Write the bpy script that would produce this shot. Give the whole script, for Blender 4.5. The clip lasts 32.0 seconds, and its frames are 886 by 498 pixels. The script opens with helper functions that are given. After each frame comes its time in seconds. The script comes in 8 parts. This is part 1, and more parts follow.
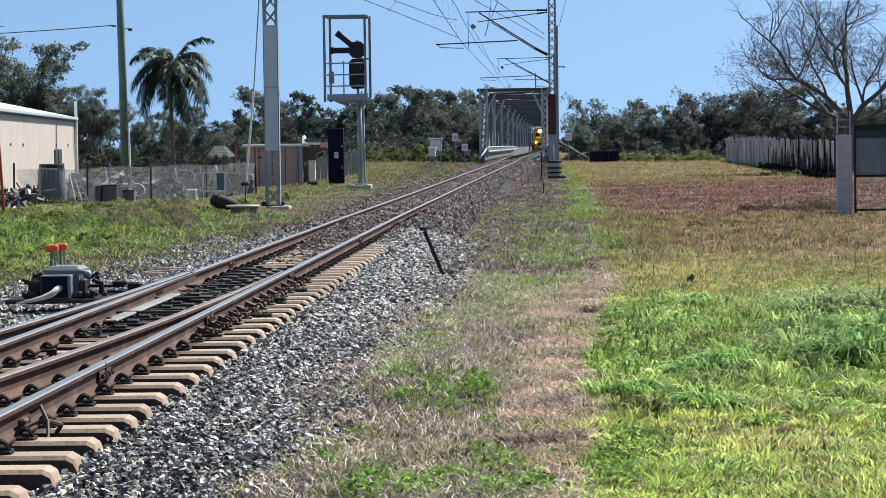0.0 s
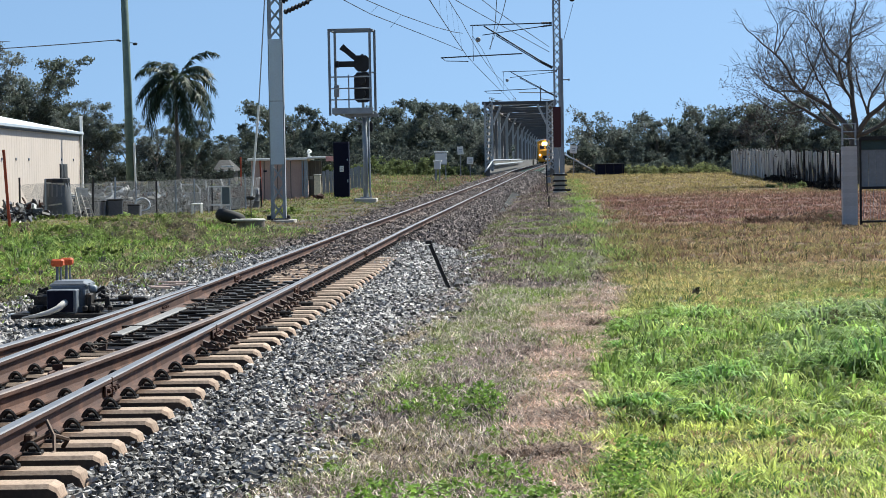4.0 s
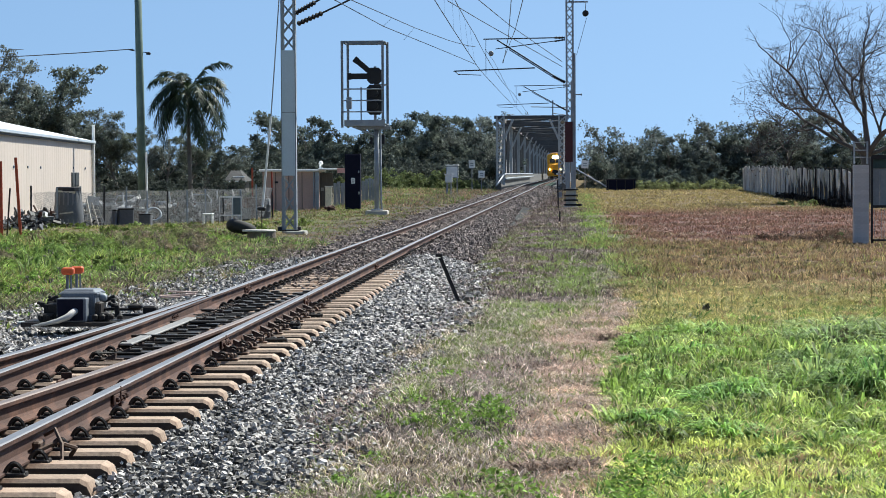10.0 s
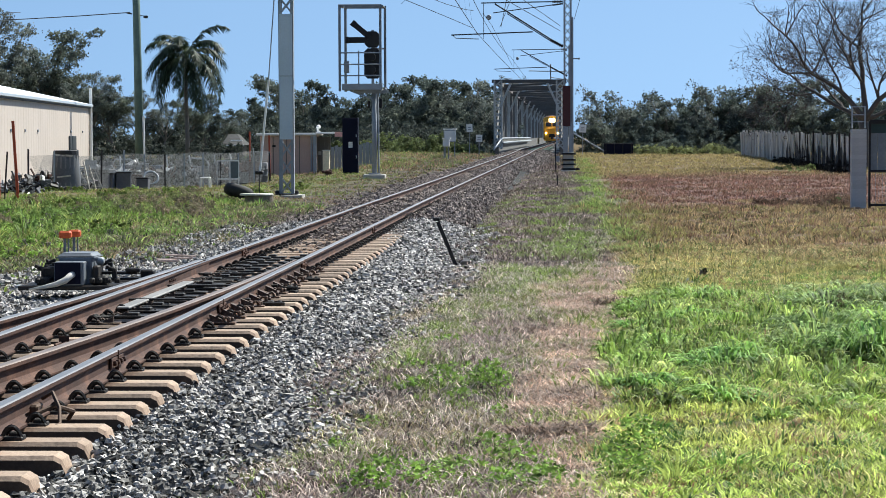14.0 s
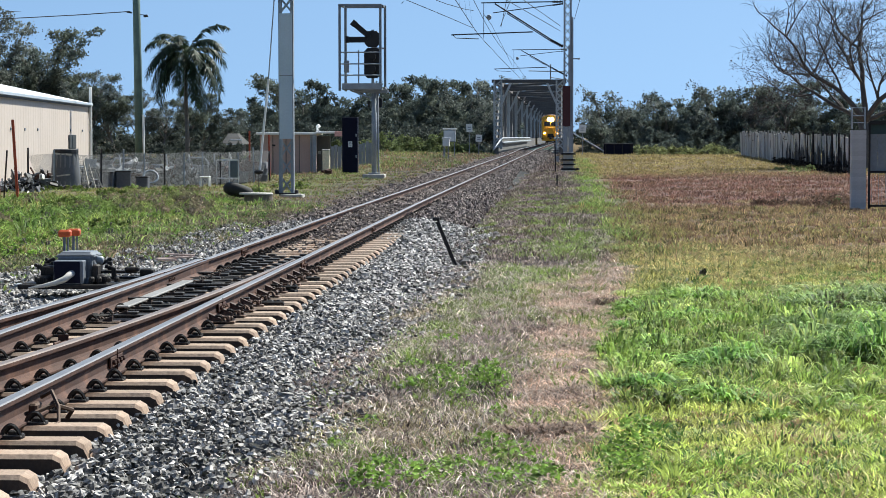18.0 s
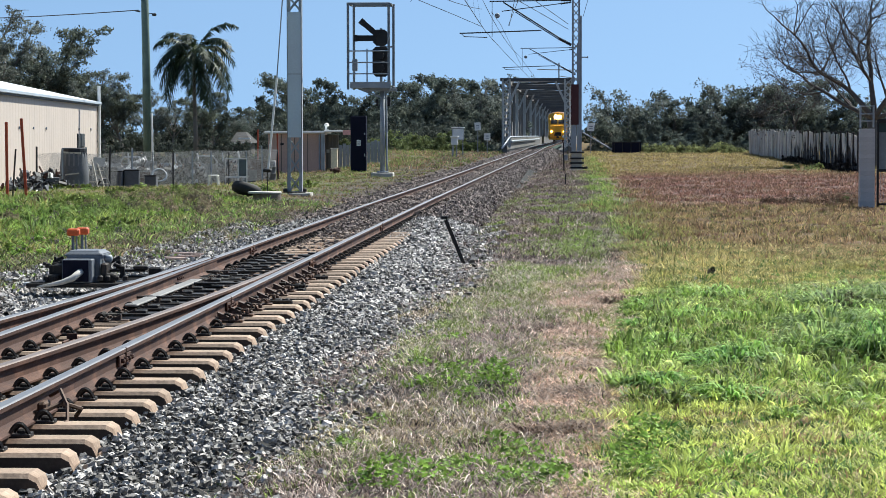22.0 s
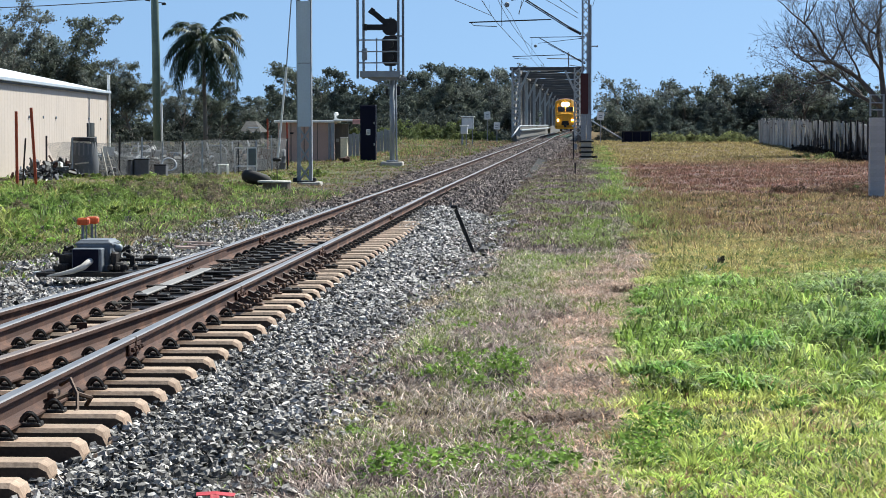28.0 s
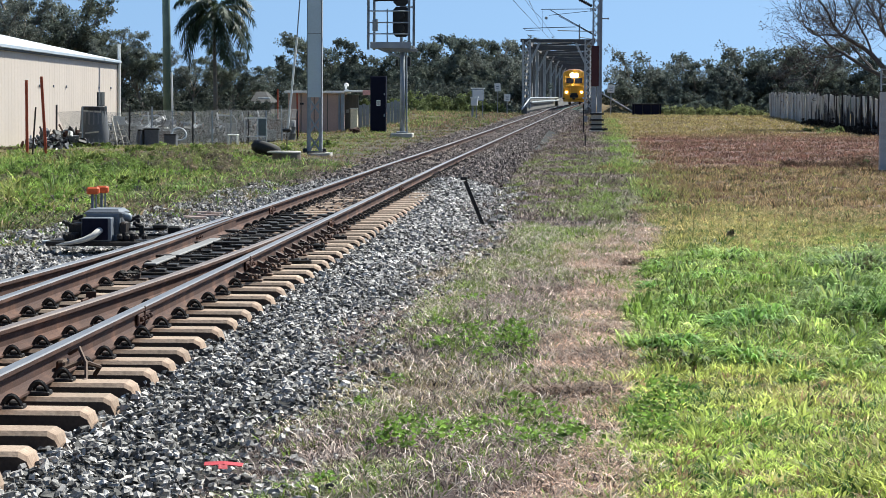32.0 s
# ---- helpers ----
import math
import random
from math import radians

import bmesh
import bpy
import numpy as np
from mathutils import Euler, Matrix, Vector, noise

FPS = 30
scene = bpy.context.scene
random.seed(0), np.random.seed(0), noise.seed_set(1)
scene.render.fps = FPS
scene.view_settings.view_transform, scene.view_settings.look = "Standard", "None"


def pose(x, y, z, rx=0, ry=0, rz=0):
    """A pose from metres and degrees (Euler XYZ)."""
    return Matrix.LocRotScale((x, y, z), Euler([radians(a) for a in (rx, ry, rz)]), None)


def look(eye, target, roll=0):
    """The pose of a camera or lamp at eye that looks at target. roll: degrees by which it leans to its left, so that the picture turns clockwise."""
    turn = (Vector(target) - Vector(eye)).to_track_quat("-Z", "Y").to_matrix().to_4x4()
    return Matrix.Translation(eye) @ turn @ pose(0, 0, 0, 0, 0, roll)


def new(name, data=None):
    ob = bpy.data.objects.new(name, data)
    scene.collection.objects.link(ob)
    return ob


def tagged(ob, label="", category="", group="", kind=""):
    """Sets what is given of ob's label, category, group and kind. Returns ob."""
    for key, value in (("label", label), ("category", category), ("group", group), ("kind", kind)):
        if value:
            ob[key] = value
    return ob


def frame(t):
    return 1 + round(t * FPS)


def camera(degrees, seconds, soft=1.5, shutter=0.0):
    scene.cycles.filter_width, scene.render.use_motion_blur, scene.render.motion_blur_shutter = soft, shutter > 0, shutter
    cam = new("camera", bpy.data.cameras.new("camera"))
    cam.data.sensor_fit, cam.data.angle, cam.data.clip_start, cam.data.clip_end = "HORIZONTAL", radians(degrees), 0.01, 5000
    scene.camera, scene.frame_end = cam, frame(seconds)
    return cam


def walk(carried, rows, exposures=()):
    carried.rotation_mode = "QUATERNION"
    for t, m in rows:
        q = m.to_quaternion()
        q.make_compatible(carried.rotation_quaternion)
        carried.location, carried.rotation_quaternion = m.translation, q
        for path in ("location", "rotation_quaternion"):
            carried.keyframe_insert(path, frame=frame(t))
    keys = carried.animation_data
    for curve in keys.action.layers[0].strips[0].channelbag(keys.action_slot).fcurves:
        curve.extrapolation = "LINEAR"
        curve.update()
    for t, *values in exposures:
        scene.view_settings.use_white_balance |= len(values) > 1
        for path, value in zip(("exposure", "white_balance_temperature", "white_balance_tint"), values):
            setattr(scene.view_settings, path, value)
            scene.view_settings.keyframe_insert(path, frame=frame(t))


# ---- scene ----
cam = camera(20.2, 32.0, soft=0.65)
EYE = (0.0, 0.0, 1.7)
# seconds, yaw, pitch, roll: the camera stands in one spot and sways in the hand
ROWS = [
    (0, 2.280, -2.360, 0.800), (0.5, 1.922, -2.400, 0.904), (1, 1.716, -2.408, 0.949), (1.5, 1.651, -2.362, 0.881),
    (2, 1.679, -2.369, 0.799), (2.5, 1.762, -2.406, 0.714), (3, 1.923, -2.319, 0.670), (3.5, 2.162, -2.203, 0.771),
    (4, 2.401, -2.053, 1.004), (4.5, 2.581, -1.815, 1.090), (6.5, 2.810, -1.606, 0.686), (7, 2.903, -1.619, 0.612),
    (7.5, 2.969, -1.701, 0.581), (8, 3.016, -1.762, 0.590), (8.5, 2.984, -1.760, 0.583), (9, 2.801, -1.752, 0.471),
    (9.5, 2.626, -1.739, 0.386), (10, 2.664, -1.746, 0.283), (10.5, 2.688, -1.890, 0.250), (11, 2.718, -2.184, 0.318),
    (11.5, 2.781, -2.563, 0.356), (12, 2.835, -2.640, 0.389), (12.5, 2.849, -2.642, 0.369), (13, 2.780, -2.703, 0.356),
    (13.5, 2.659, -2.689, 0.271), (14, 2.608, -2.574, 0.200), (14.5, 2.620, -2.534, 0.187), (16.5, 2.515, -2.671, 0.131),
    (17, 2.604, -2.679, 0.056), (17.5, 2.627, -2.633, 0.060), (18, 2.603, -2.579, 0.055), (18.5, 2.607, -2.561, 0.038),
    (19, 2.673, -2.553, 0.068), (19.5, 2.735, -2.575, 0.058), (20, 2.763, -2.588, 0.102), (20.5, 2.789, -2.558, 0.066),
    (21, 2.797, -2.559, 0.044), (21.5, 2.776, -2.594, 0.071), (22, 2.796, -2.612, 0.080), (22.5, 2.841, -2.601, 0.067),
    (23, 2.851, -2.595, 0.066), (23.5, 2.858, -2.574, 0.099), (24, 2.882, -2.568, 0.129), (24.5, 2.937, -2.616, 0.134),
    (25, 3.028, -2.676, 0.130), (25.5, 3.065, -2.685, 0.154), (27.5, 3.006, -2.855, 0.093), (28, 3.018, -2.862, 0.100),
    (28.5, 3.010, -2.853, 0.019), (29, 2.995, -2.858, -0.011), (29.5, 2.997, -2.948, -0.043), (30, 2.994, -3.012, -0.043),
    (30.5, 3.033, -3.047, -0.097), (31, 3.077, -3.178, -0.139), (31.5, 3.124, -3.400, -0.201), (32, 3.253, -3.517, -0.270),
]
walk(cam, [(t, pose(*EYE, 90 + pitch, roll, yaw)) for t, yaw, pitch, roll in ROWS], ((0.0, 0.87, 6200, 3.0), (32.0, 0.87, 6200, 3.0)))

# ---- light ----
SUN_ELEV, SUN_AZ = 50.0, 42.0      # degrees; azimuth clockwise from +y
world = bpy.data.worlds.new("world")
scene.world = world
world.use_nodes = True
wn = world.node_tree
sky = wn.nodes.new("ShaderNodeTexSky")
sky.sky_type, sky.sun_disc = "NISHITA", False
sky.sun_elevation, sky.sun_rotation = radians(SUN_ELEV), radians(SUN_AZ)
sky.air_density, sky.dust_density, sky.ozone_density = 1.0, 0.35, 1.8
# clear dry air: the sky stays blue down to the tree tops
way = wn.nodes.new("ShaderNodeTexCoord")
bend_up = wn.nodes.new("ShaderNodeMapping")
bend_up.inputs["Scale"].default_value = (1.0, 1.0, 0.8)
bend_up.inputs["Location"].default_value = (0.0, 0.0, 0.25)
wn.links.new(way.outputs["Generated"], bend_up.inputs["Vector"])
wn.links.new(bend_up.outputs[0], sky.inputs["Vector"])
wn.links.new(sky.outputs[0], wn.nodes["Background"].inputs[0])
wn.nodes["Background"].inputs[1].default_value = 0.077
sun = new("sun", bpy.data.lights.new("sun", "SUN"))
sun.data.energy, sun.data.angle, sun.data.color = 5.0, radians(0.53), (1.0, 0.94, 0.85)
se, sa = radians(SUN_ELEV), radians(SUN_AZ)
sun.matrix_world = look((math.cos(se) * math.sin(sa) * 50, math.cos(se) * math.cos(sa) * 50, math.sin(se) * 50), (0, 0, 0))

# ---- small tools ----
rng = np.random.default_rng(7)


def smooth(a, b, v):
    t = np.clip((v - a) / (b - a), 0.0, 1.0)
    return t * t * (3 - 2 * t)


def track_x(y):
    """The middle of the track."""
    t = np.clip((y - 50.0) / 133.0, 0.0, 1.0)
    bend = -3.61 + 1.61 * (3 * t * t - 2 * t ** 3) + (t ** 3 - t * t) * 133 * 0.0095
    return bend + np.maximum(y - 183.0, 0.0) * 0.0063


# sleepers: uneven near the turnout's end, then at an even pitch
NEAR_SLEEPERS = [11.87, 12.60, 13.23, 13.85, 14.47, 15.07, 15.69, 16.38, 17.12, 17.88, 18.60, 19.30, 20.02, 20.80, 21.48, 22.22]
SLEEPERS = np.concatenate([11.87 - 0.685 * np.arange(27, 0, -1), NEAR_SLEEPERS, 22.22 + 0.69 * np.arange(1, 236)])


def rail_z(y):
    """The running surface of the rails."""
    return 0.25 + 0.45 * smooth(60.0, 183.0, y) + 0.12 * smooth(150.0, 186.0, y)


def wave(x, y, k, seed=0.0):
    """A cheap, smooth, irregular field in -1..1."""
    return (np.sin(x * k + seed + 1.7 * np.sin(y * k * 0.71 + seed * 2.1)) + np.sin(y * k * 1.13 + seed * 1.3 + 1.9 * np.sin(x * k * 0.83 + seed))) * 0.5


def ground_z(x, y):
    x, y = np.asarray(x, float), np.asarray(y, float)
    z = 0.4 * smooth(50.0, 180.0, y) + 0.03 * wave(x, y, 0.9, 1.0) + 0.015 * wave(x, y, 2.7, 4.0)
    z = z - 0.12 * smooth(2.6, 1.9, np.abs(x - track_x(y)))
    z = z - 0.35 * smooth(-8.5, -13.0, x) * smooth(75.0, 95.0, y) * smooth(150.0, 135.0, y)
    z = z + 0.28 * np.exp(-((x + 11.0) / 4.5) ** 2 - ((y - 160.0) / 22.0) ** 2)
    z = z - 3.4 * smooth(192.0, 214.0, y) - 2.5 * smooth(275.0, 288.0, y) + 5.6 * smooth(492.0, 503.0, y)
    return z


def mesh_from(name, verts, faces, mats, smooth_it=False, mat_ids=None):
    me = bpy.data.meshes.new(name)
    me.from_pydata([tuple(v) for v in verts], [], [tuple(f) for f in faces])
    for m in (mats if isinstance(mats, (list, tuple)) else [mats]):
        me.materials.append(m)
    if mat_ids is not None:
        me.polygons.foreach_set("material_index", np.asarray(mat_ids, np.int32))
    if smooth_it:
        me.polygons.foreach_set("use_smooth", np.ones(len(me.polygons), bool))
    me.update()
    return me


def mesh_np(name, verts, faces, mat, colours=None, smooth_it=False):
    """A mesh of many alike pieces from arrays; faces: a list of (n, k) index arrays."""
    me = bpy.data.meshes.new(name)
    verts = np.ascontiguousarray(verts, np.float32)
    me.vertices.add(len(verts))
    me.vertices.foreach_set("co", verts.ravel())
    loops = np.concatenate([f.ravel() for f in faces]).astype(np.int32)
    sizes = np.concatenate([np.full(len(f), f.shape[1]) for f in faces]).astype(np.int32)
    me.loops.add(len(loops))
    me.loops.foreach_set("vertex_index", loops)
    me.polygons.add(len(sizes))
    me.polygons.foreach_set("loop_start", (np.cumsum(sizes) - sizes).astype(np.int32))
    me.materials.append(mat)
    if colours is not None:
        layer = me.attributes.new("tint", "FLOAT_COLOR", "POINT")
        layer.data.foreach_set("color", np.c_[colours, np.ones(len(colours))].astype(np.float32).ravel())
    me.update(calc_edges=True)
    me.polygons.foreach_set("use_smooth", np.full(len(me.polygons), smooth_it))
    return me


class Shape:
    """Collects solid pieces into one mesh."""

    def __init__(self):
        self.v, self.f, self.ids = [], [], []

    def add(self, verts, faces, mid=0):
        n = len(self.v)
        self.v += [tuple(p) for p in verts]
        self.f += [tuple(i + n for i in q) for q in faces]
        self.ids += [mid] * len(faces)
        return self

    def box(self, c, s, bevel=0.0, turn=None, mid=0, top=(1.0, 1.0)):
        """A block with its edges cut; top: how far the upper face shrinks."""
        cx, cy, cz = c
        a, b, h = s[0] / 2, s[1] / 2, s[2] / 2
        e = min(bevel, a * 0.9, b * 0.9, h * 0.9)
        if e <= 0:
            pts = [(sx * a * (top[0] if sz > 0 else 1), sy * b * (top[1] if sz > 0 else 1), sz * h) for sz in (-1, 1) for sy in (-1, 1) for sx in (-1, 1)]
            fs = [(0, 2, 3, 1), (4, 5, 7, 6), (0, 1, 5, 4), (2, 6, 7, 3), (0, 4, 6, 2), (1, 3, 7, 5)]
        else:
            pts, fs = [], []
            levels = [(-h, e), (-h + e, 0.0), (h - e, 0.0), (h, e)]
            for z, inset in levels:
                k0 = top[0] if z > 0 else 1.0
                k1 = top[1] if z > 0 else 1.0
                x, y, i = a * k0, b * k1, e
                ring = [(x - i, -y + inset), (x - inset, -y + i), (x - inset, y - i), (x - i, y - inset), (-x + i, y - inset), (-x + inset, y - i), (-x + inset, -y + i), (-x + i, -y + inset)]
                pts += [(p, q, z) for p, q in ring]
            for l in range(3):
                for k in range(8):
                    o, n = l * 8 + k, l * 8 + (k + 1) % 8
                    fs.append((o, n, n + 8, o + 8))
            fs.append(tuple(range(7, -1, -1)))
            fs.append(tuple(range(24, 32)))
        m = (turn or Matrix()).to_3x3()
        return self.add([tuple(m @ Vector(p) + Vector((cx, cy, cz))) for p in pts], fs, mid)

    def tube(self, path, radius, sides=6, mid=0, close=True):
        """A round bar along a path; radius: one number or one for each point."""
        path = [Vector(p) for p in path]
        rad = radius if isinstance(radius, (list, tuple)) else [radius] * len(path)
        pts, side = [], None
        for i, p in enumerate(path):
            d = (path[min(i + 1, len(path) - 1)] - path[max(i - 1, 0)]).normalized()
            if side is None:
                side = d.orthogonal().normalized()
            side = (side - d * side.dot(d)).normalized()
            other = d.cross(side)
            for k in range(sides):
                a = 2 * math.pi * k / sides
                pts.append(tuple(p + (side * math.cos(a) + other * math.sin(a)) * rad[i]))
        fs = [(i * sides + k, i * sides + (k + 1) % sides, (i + 1) * sides + (k + 1) % sides, (i + 1) * sides + k) for i in range(len(path) - 1) for k in range(sides)]
        if close:
            fs += [tuple(range(sides - 1, -1, -1)), tuple(range((len(path) - 1) * sides, len(path) * sides))]
        return self.add(pts, fs, mid)

    def bar(self, p, q, w, d=None, mid=0):
        """A square bar from p to q."""
        p, q = Vector(p), Vector(q)
        way = (q - p).normalized()
        up = Vector((0, 1, 0)) if abs(way.y) < 0.9 else Vector((1, 0, 0))
        a = way.cross(up).normalized() * (w / 2)
        b = way.cross(a).normalized() * ((d or w) / 2)
        pts = [tuple(o + sa * a + sb * b) for o in (p, q) for sa, sb in ((-1, -1), (1, -1), (1, 1), (-1, 1))]
        return self.add(pts, [(3, 2, 1, 0), (4, 5, 6, 7), (0, 1, 5, 4), (1, 2, 6, 5), (2, 3, 7, 6), (3, 0, 4, 7)], mid)

    def lathe(self, rings, centre, sides=16, mid=0, axis="z"):
        """Rings of (radius, height) turned round an axis."""
        pts = []
        for r, h in rings:
            for k in range(sides):
                a = 2 * math.pi * k / sides
                u, v = r * math.cos(a), r * math.sin(a)
                q = {"z": (u, v, h), "y": (u, h, v), "x": (h, u, v)}[axis]
                pts.append((centre[0] + q[0], centre[1] + q[1], centre[2] + q[2]))
        fs = [(i * sides + k, i * sides + (k + 1) % sides, (i + 1) * sides + (k + 1) % sides, (i + 1) * sides + k) for i in range(len(rings) - 1) for k in range(sides)]
        fs += [tuple(range(sides - 1, -1, -1)), tuple(range((len(rings) - 1) * sides, len(rings) * sides))]
        return self.add(pts, fs, mid)

    def prism(self, outline, y0, y1, mid=0):
        """An outline in x, z pushed from y0 to y1."""
        n = len(outline)
        pts = [(x, y0, z) for x, z in outline] + [(x, y1, z) for x, z in outline]
        fs = [(i, (i + 1) % n, n + (i + 1) % n, n + i) for i in range(n)] + [tuple(range(n - 1, -1, -1)), tuple(range(n, 2 * n))]
        return self.add(pts, fs, mid)

    def mesh(self, name, mats, smooth_it=False):
        me = mesh_from(name, self.v, self.f, mats, smooth_it, self.ids)
        bm = bmesh.new()
        bm.from_mesh(me)
        bmesh.ops.recalc_face_normals(bm, faces=bm.faces)
        bm.to_mesh(me)
        bm.free()
        return me


def part(name, shape, mats, parent, label="", smooth_it=False):
    """One mesh of its own under a thing or a part."""
    ob = new(name, shape.mesh(name, mats, smooth_it) if isinstance(shape, Shape) else shape)
    ob.parent = parent
    if label:
        ob["label"] = label
    return ob


def thing(name, at, label, category, group="", kind="", turn=0.0):
    """An empty at the base of a thing, which its parts hang from."""
    ob = new(name)
    ob.empty_display_size = 0.2
    ob.matrix_basis = pose(*at, 0, 0, turn)
    return tagged(ob, label, category, group, kind)


# ---- materials ----
def material(name, colour, rough=0.8, metal=0.0, grain=(8.0, 60.0), spread=0.3, bump=0.2, second=None, second_at=0.55, tint=False, island=0.0, piece=0.0, spec=0.4, through_light=0.0, skew=1.0):
    """A surface with variation at two scales; skew: above one, few of the pieces are pale and most dark. second: the colour of stains or wear; tint: takes its colour from the mesh."""
    m = bpy.data.materials.new(name)
    m.use_nodes = True
    t = m.node_tree
    n, l = t.nodes, t.links
    b = n["Principled BSDF"]
    b.inputs["Roughness"].default_value, b.inputs["Metallic"].default_value = rough, metal
    b.inputs["Specular IOR Level"].default_value = spec
    co = n.new("ShaderNodeTexCoord")
    coarse, fine = n.new("ShaderNodeTexNoise"), n.new("ShaderNodeTexNoise")
    for q, s in ((coarse, grain[0]), (fine, grain[1])):
        q.inputs["Scale"].default_value, q.inputs["Detail"].default_value = s, 4.0
        l.new(co.outputs["Object"], q.inputs["Vector"])
    if tint:
        base = n.new("ShaderNodeAttribute")
        base.attribute_name = "tint"
        out = base.outputs["Color"]
    else:
        base = n.new("ShaderNodeRGB")
        base.outputs[0].default_value = (*colour, 1)
        out = base.outputs[0]
    if second:
        ramp = n.new("ShaderNodeMapRange")
        ramp.inputs["From Min"].default_value, ramp.inputs["From Max"].default_value = second_at, second_at + 0.18
        l.new(coarse.outputs["Fac"], ramp.inputs["Value"])
        mix = n.new("ShaderNodeMix")
        mix.data_type = "RGBA"
        mix.inputs["B"].default_value = (*second, 1)
        l.new(ramp.outputs[0], mix.inputs["Factor"])
        l.new(out, mix.inputs["A"])
        out = mix.outputs["Result"]
    add = n.new("ShaderNodeMath")
    add.operation = "ADD"
    l.new(coarse.outputs["Fac"], add.inputs[0])
    l.new(fine.outputs["Fac"], add.inputs[1])
    vary = n.new("ShaderNodeMapRange")
    vary.inputs["From Min"].default_value, vary.inputs["From Max"].default_value = 0.6, 1.4
    vary.inputs["To Min"].default_value, vary.inputs["To Max"].default_value = 1 - spread, 1 + spread
    l.new(add.outputs[0], vary.inputs["Value"])
    value = vary.outputs[0]
    for amount, node, socket in ((island, "ShaderNodeNewGeometry", "Random Per Island"), (piece, "ShaderNodeObjectInfo", "Random")):
        if amount:
            src = n.new(node)
            r = n.new("ShaderNodeMapRange")
            r.inputs["To Min"].default_value, r.inputs["To Max"].default_value = 1 - amount, 1 + amount * skew
            power = n.new("ShaderNodeMath")
            power.operation = "POWER"
            power.inputs[1].default_value = skew
            l.new(src.outputs[socket], power.inputs[0])
            l.new(power.outputs[0], r.inputs["Value"])
            mul = n.new("ShaderNodeMath")
            mul.operation = "MULTIPLY"
            l.new(value, mul.inputs[0])
            l.new(r.outputs[0], mul.inputs[1])
            value = mul.outputs[0]
    scale = n.new("ShaderNodeVectorMath")
    scale.operation = "SCALE"
    l.new(out, scale.inputs[0])
    l.new(value, scale.inputs["Scale"])
    l.new(scale.outputs[0], b.inputs["Base Color"])
    if bump:
        bp = n.new("ShaderNodeBump")
        bp.inputs["Strength"].default_value, bp.inputs["Distance"].default_value = bump, 0.01
        l.new(fine.outputs["Fac"], bp.inputs["Height"])
        l.new(bp.outputs[0], b.inputs["Normal"])
    if through_light:
        tr = n.new("ShaderNodeBsdfTranslucent")
        l.new(scale.outputs[0], tr.inputs["Color"])
        ms = n.new("ShaderNodeMixShader")
        ms.inputs[0].default_value = through_light
        l.new(b.outputs[0], ms.inputs[1])
        l.new(tr.outputs[0], ms.inputs[2])
        l.new(ms.outputs[0], n["Material Output"].inputs[0])
    return m


def glowing(name, colour, strength):
    m = bpy.data.materials.new(name)
    m.use_nodes = True
    b = m.node_tree.nodes["Principled BSDF"]
    b.inputs["Base Color"].default_value = (*colour, 1)
    b.inputs["Emission Color"].default_value = (*colour, 1)
    b.inputs["Emission Strength"].default_value = strength
    return m


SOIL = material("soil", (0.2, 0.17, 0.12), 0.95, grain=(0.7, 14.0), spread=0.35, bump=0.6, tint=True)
GRASS = material("grass", (0.1, 0.17, 0.03), 0.6, grain=(1.2, 9.0), spread=0.3, bump=0, tint=True, island=0.5, spec=0.22, through_light=0.36)
STRAW = material("straw", (0.3, 0.24, 0.16), 0.7, grain=(2.0, 20.0), spread=0.3, bump=0, tint=True, island=0.5, through_light=0.15)
STONE_FAR = material("dusty_ballast_stone", (0.23, 0.19, 0.168), 0.85, grain=(1.5, 40.0), spread=0.4, bump=0.3, island=0.7, spec=0.15)
STONE = material("ballast_stone", (0.305, 0.287, 0.271), 0.7, grain=(3.0, 60.0), spread=0.45, bump=0.4, island=0.8, spec=0.25, skew=1.4)
STONE_PIECE = material("ballast_stone_piece", (0.14, 0.135, 0.13), 0.46, grain=(3.0, 40.0), spread=0.4, bump=0.3, piece=0.6)
# near-black, so the shade in the gaps between stones is in its colour
SHADED_BED = material("ballast_bed", (0.018, 0.017, 0.016), 0.95, grain=(6.0, 38.0), spread=0.6, bump=1.0)
DIRTY = material("dirty_sleeper", (0.11, 0.088, 0.07), 0.9, grain=(2.5, 50.0), spread=0.3, bump=0.35, piece=0.3)
CONCRETE = material("sleeper_concrete", (0.35, 0.26, 0.195), 0.9, grain=(2.5, 50.0), spread=0.4, bump=0.35, second=(0.2, 0.125, 0.085), second_at=0.47, piece=0.2)
# darker copy for the sleepers' long sides: their shade is put into the colour
SIDE = material("shaded_sleeper_side", (0.06, 0.042, 0.032), 0.9, grain=(3.0, 40.0), spread=0.35, bump=0.3)
PALE_CONCRETE = material("pale_concrete", (0.45, 0.43, 0.39), 0.9, grain=(3.0, 40.0), spread=0.3, bump=0.3, second=(0.25, 0.23, 0.2), second_at=0.58)
RUST = material("rusty_rail", (0.062, 0.027, 0.018), 0.8, grain=(3.0, 70.0), spread=0.4, bump=0.25, second=(0.105, 0.05, 0.032), second_at=0.5)
POLISHED = material("rail_head", (0.30, 0.285, 0.275), 0.42, 0.8, grain=(2.0, 60.0), spread=0.15, bump=0.05)
DULL_HEAD = material("dull_rail_head", (0.22, 0.175, 0.15), 0.5, 0.5, grain=(2.0, 60.0), spread=0.3, bump=0.1)
GREASY = material("greasy_iron", (0.028, 0.025, 0.024), 0.6, 0.3, grain=(6.0, 60.0), spread=0.5, bump=0.4, second=(0.07, 0.045, 0.03), second_at=0.6)
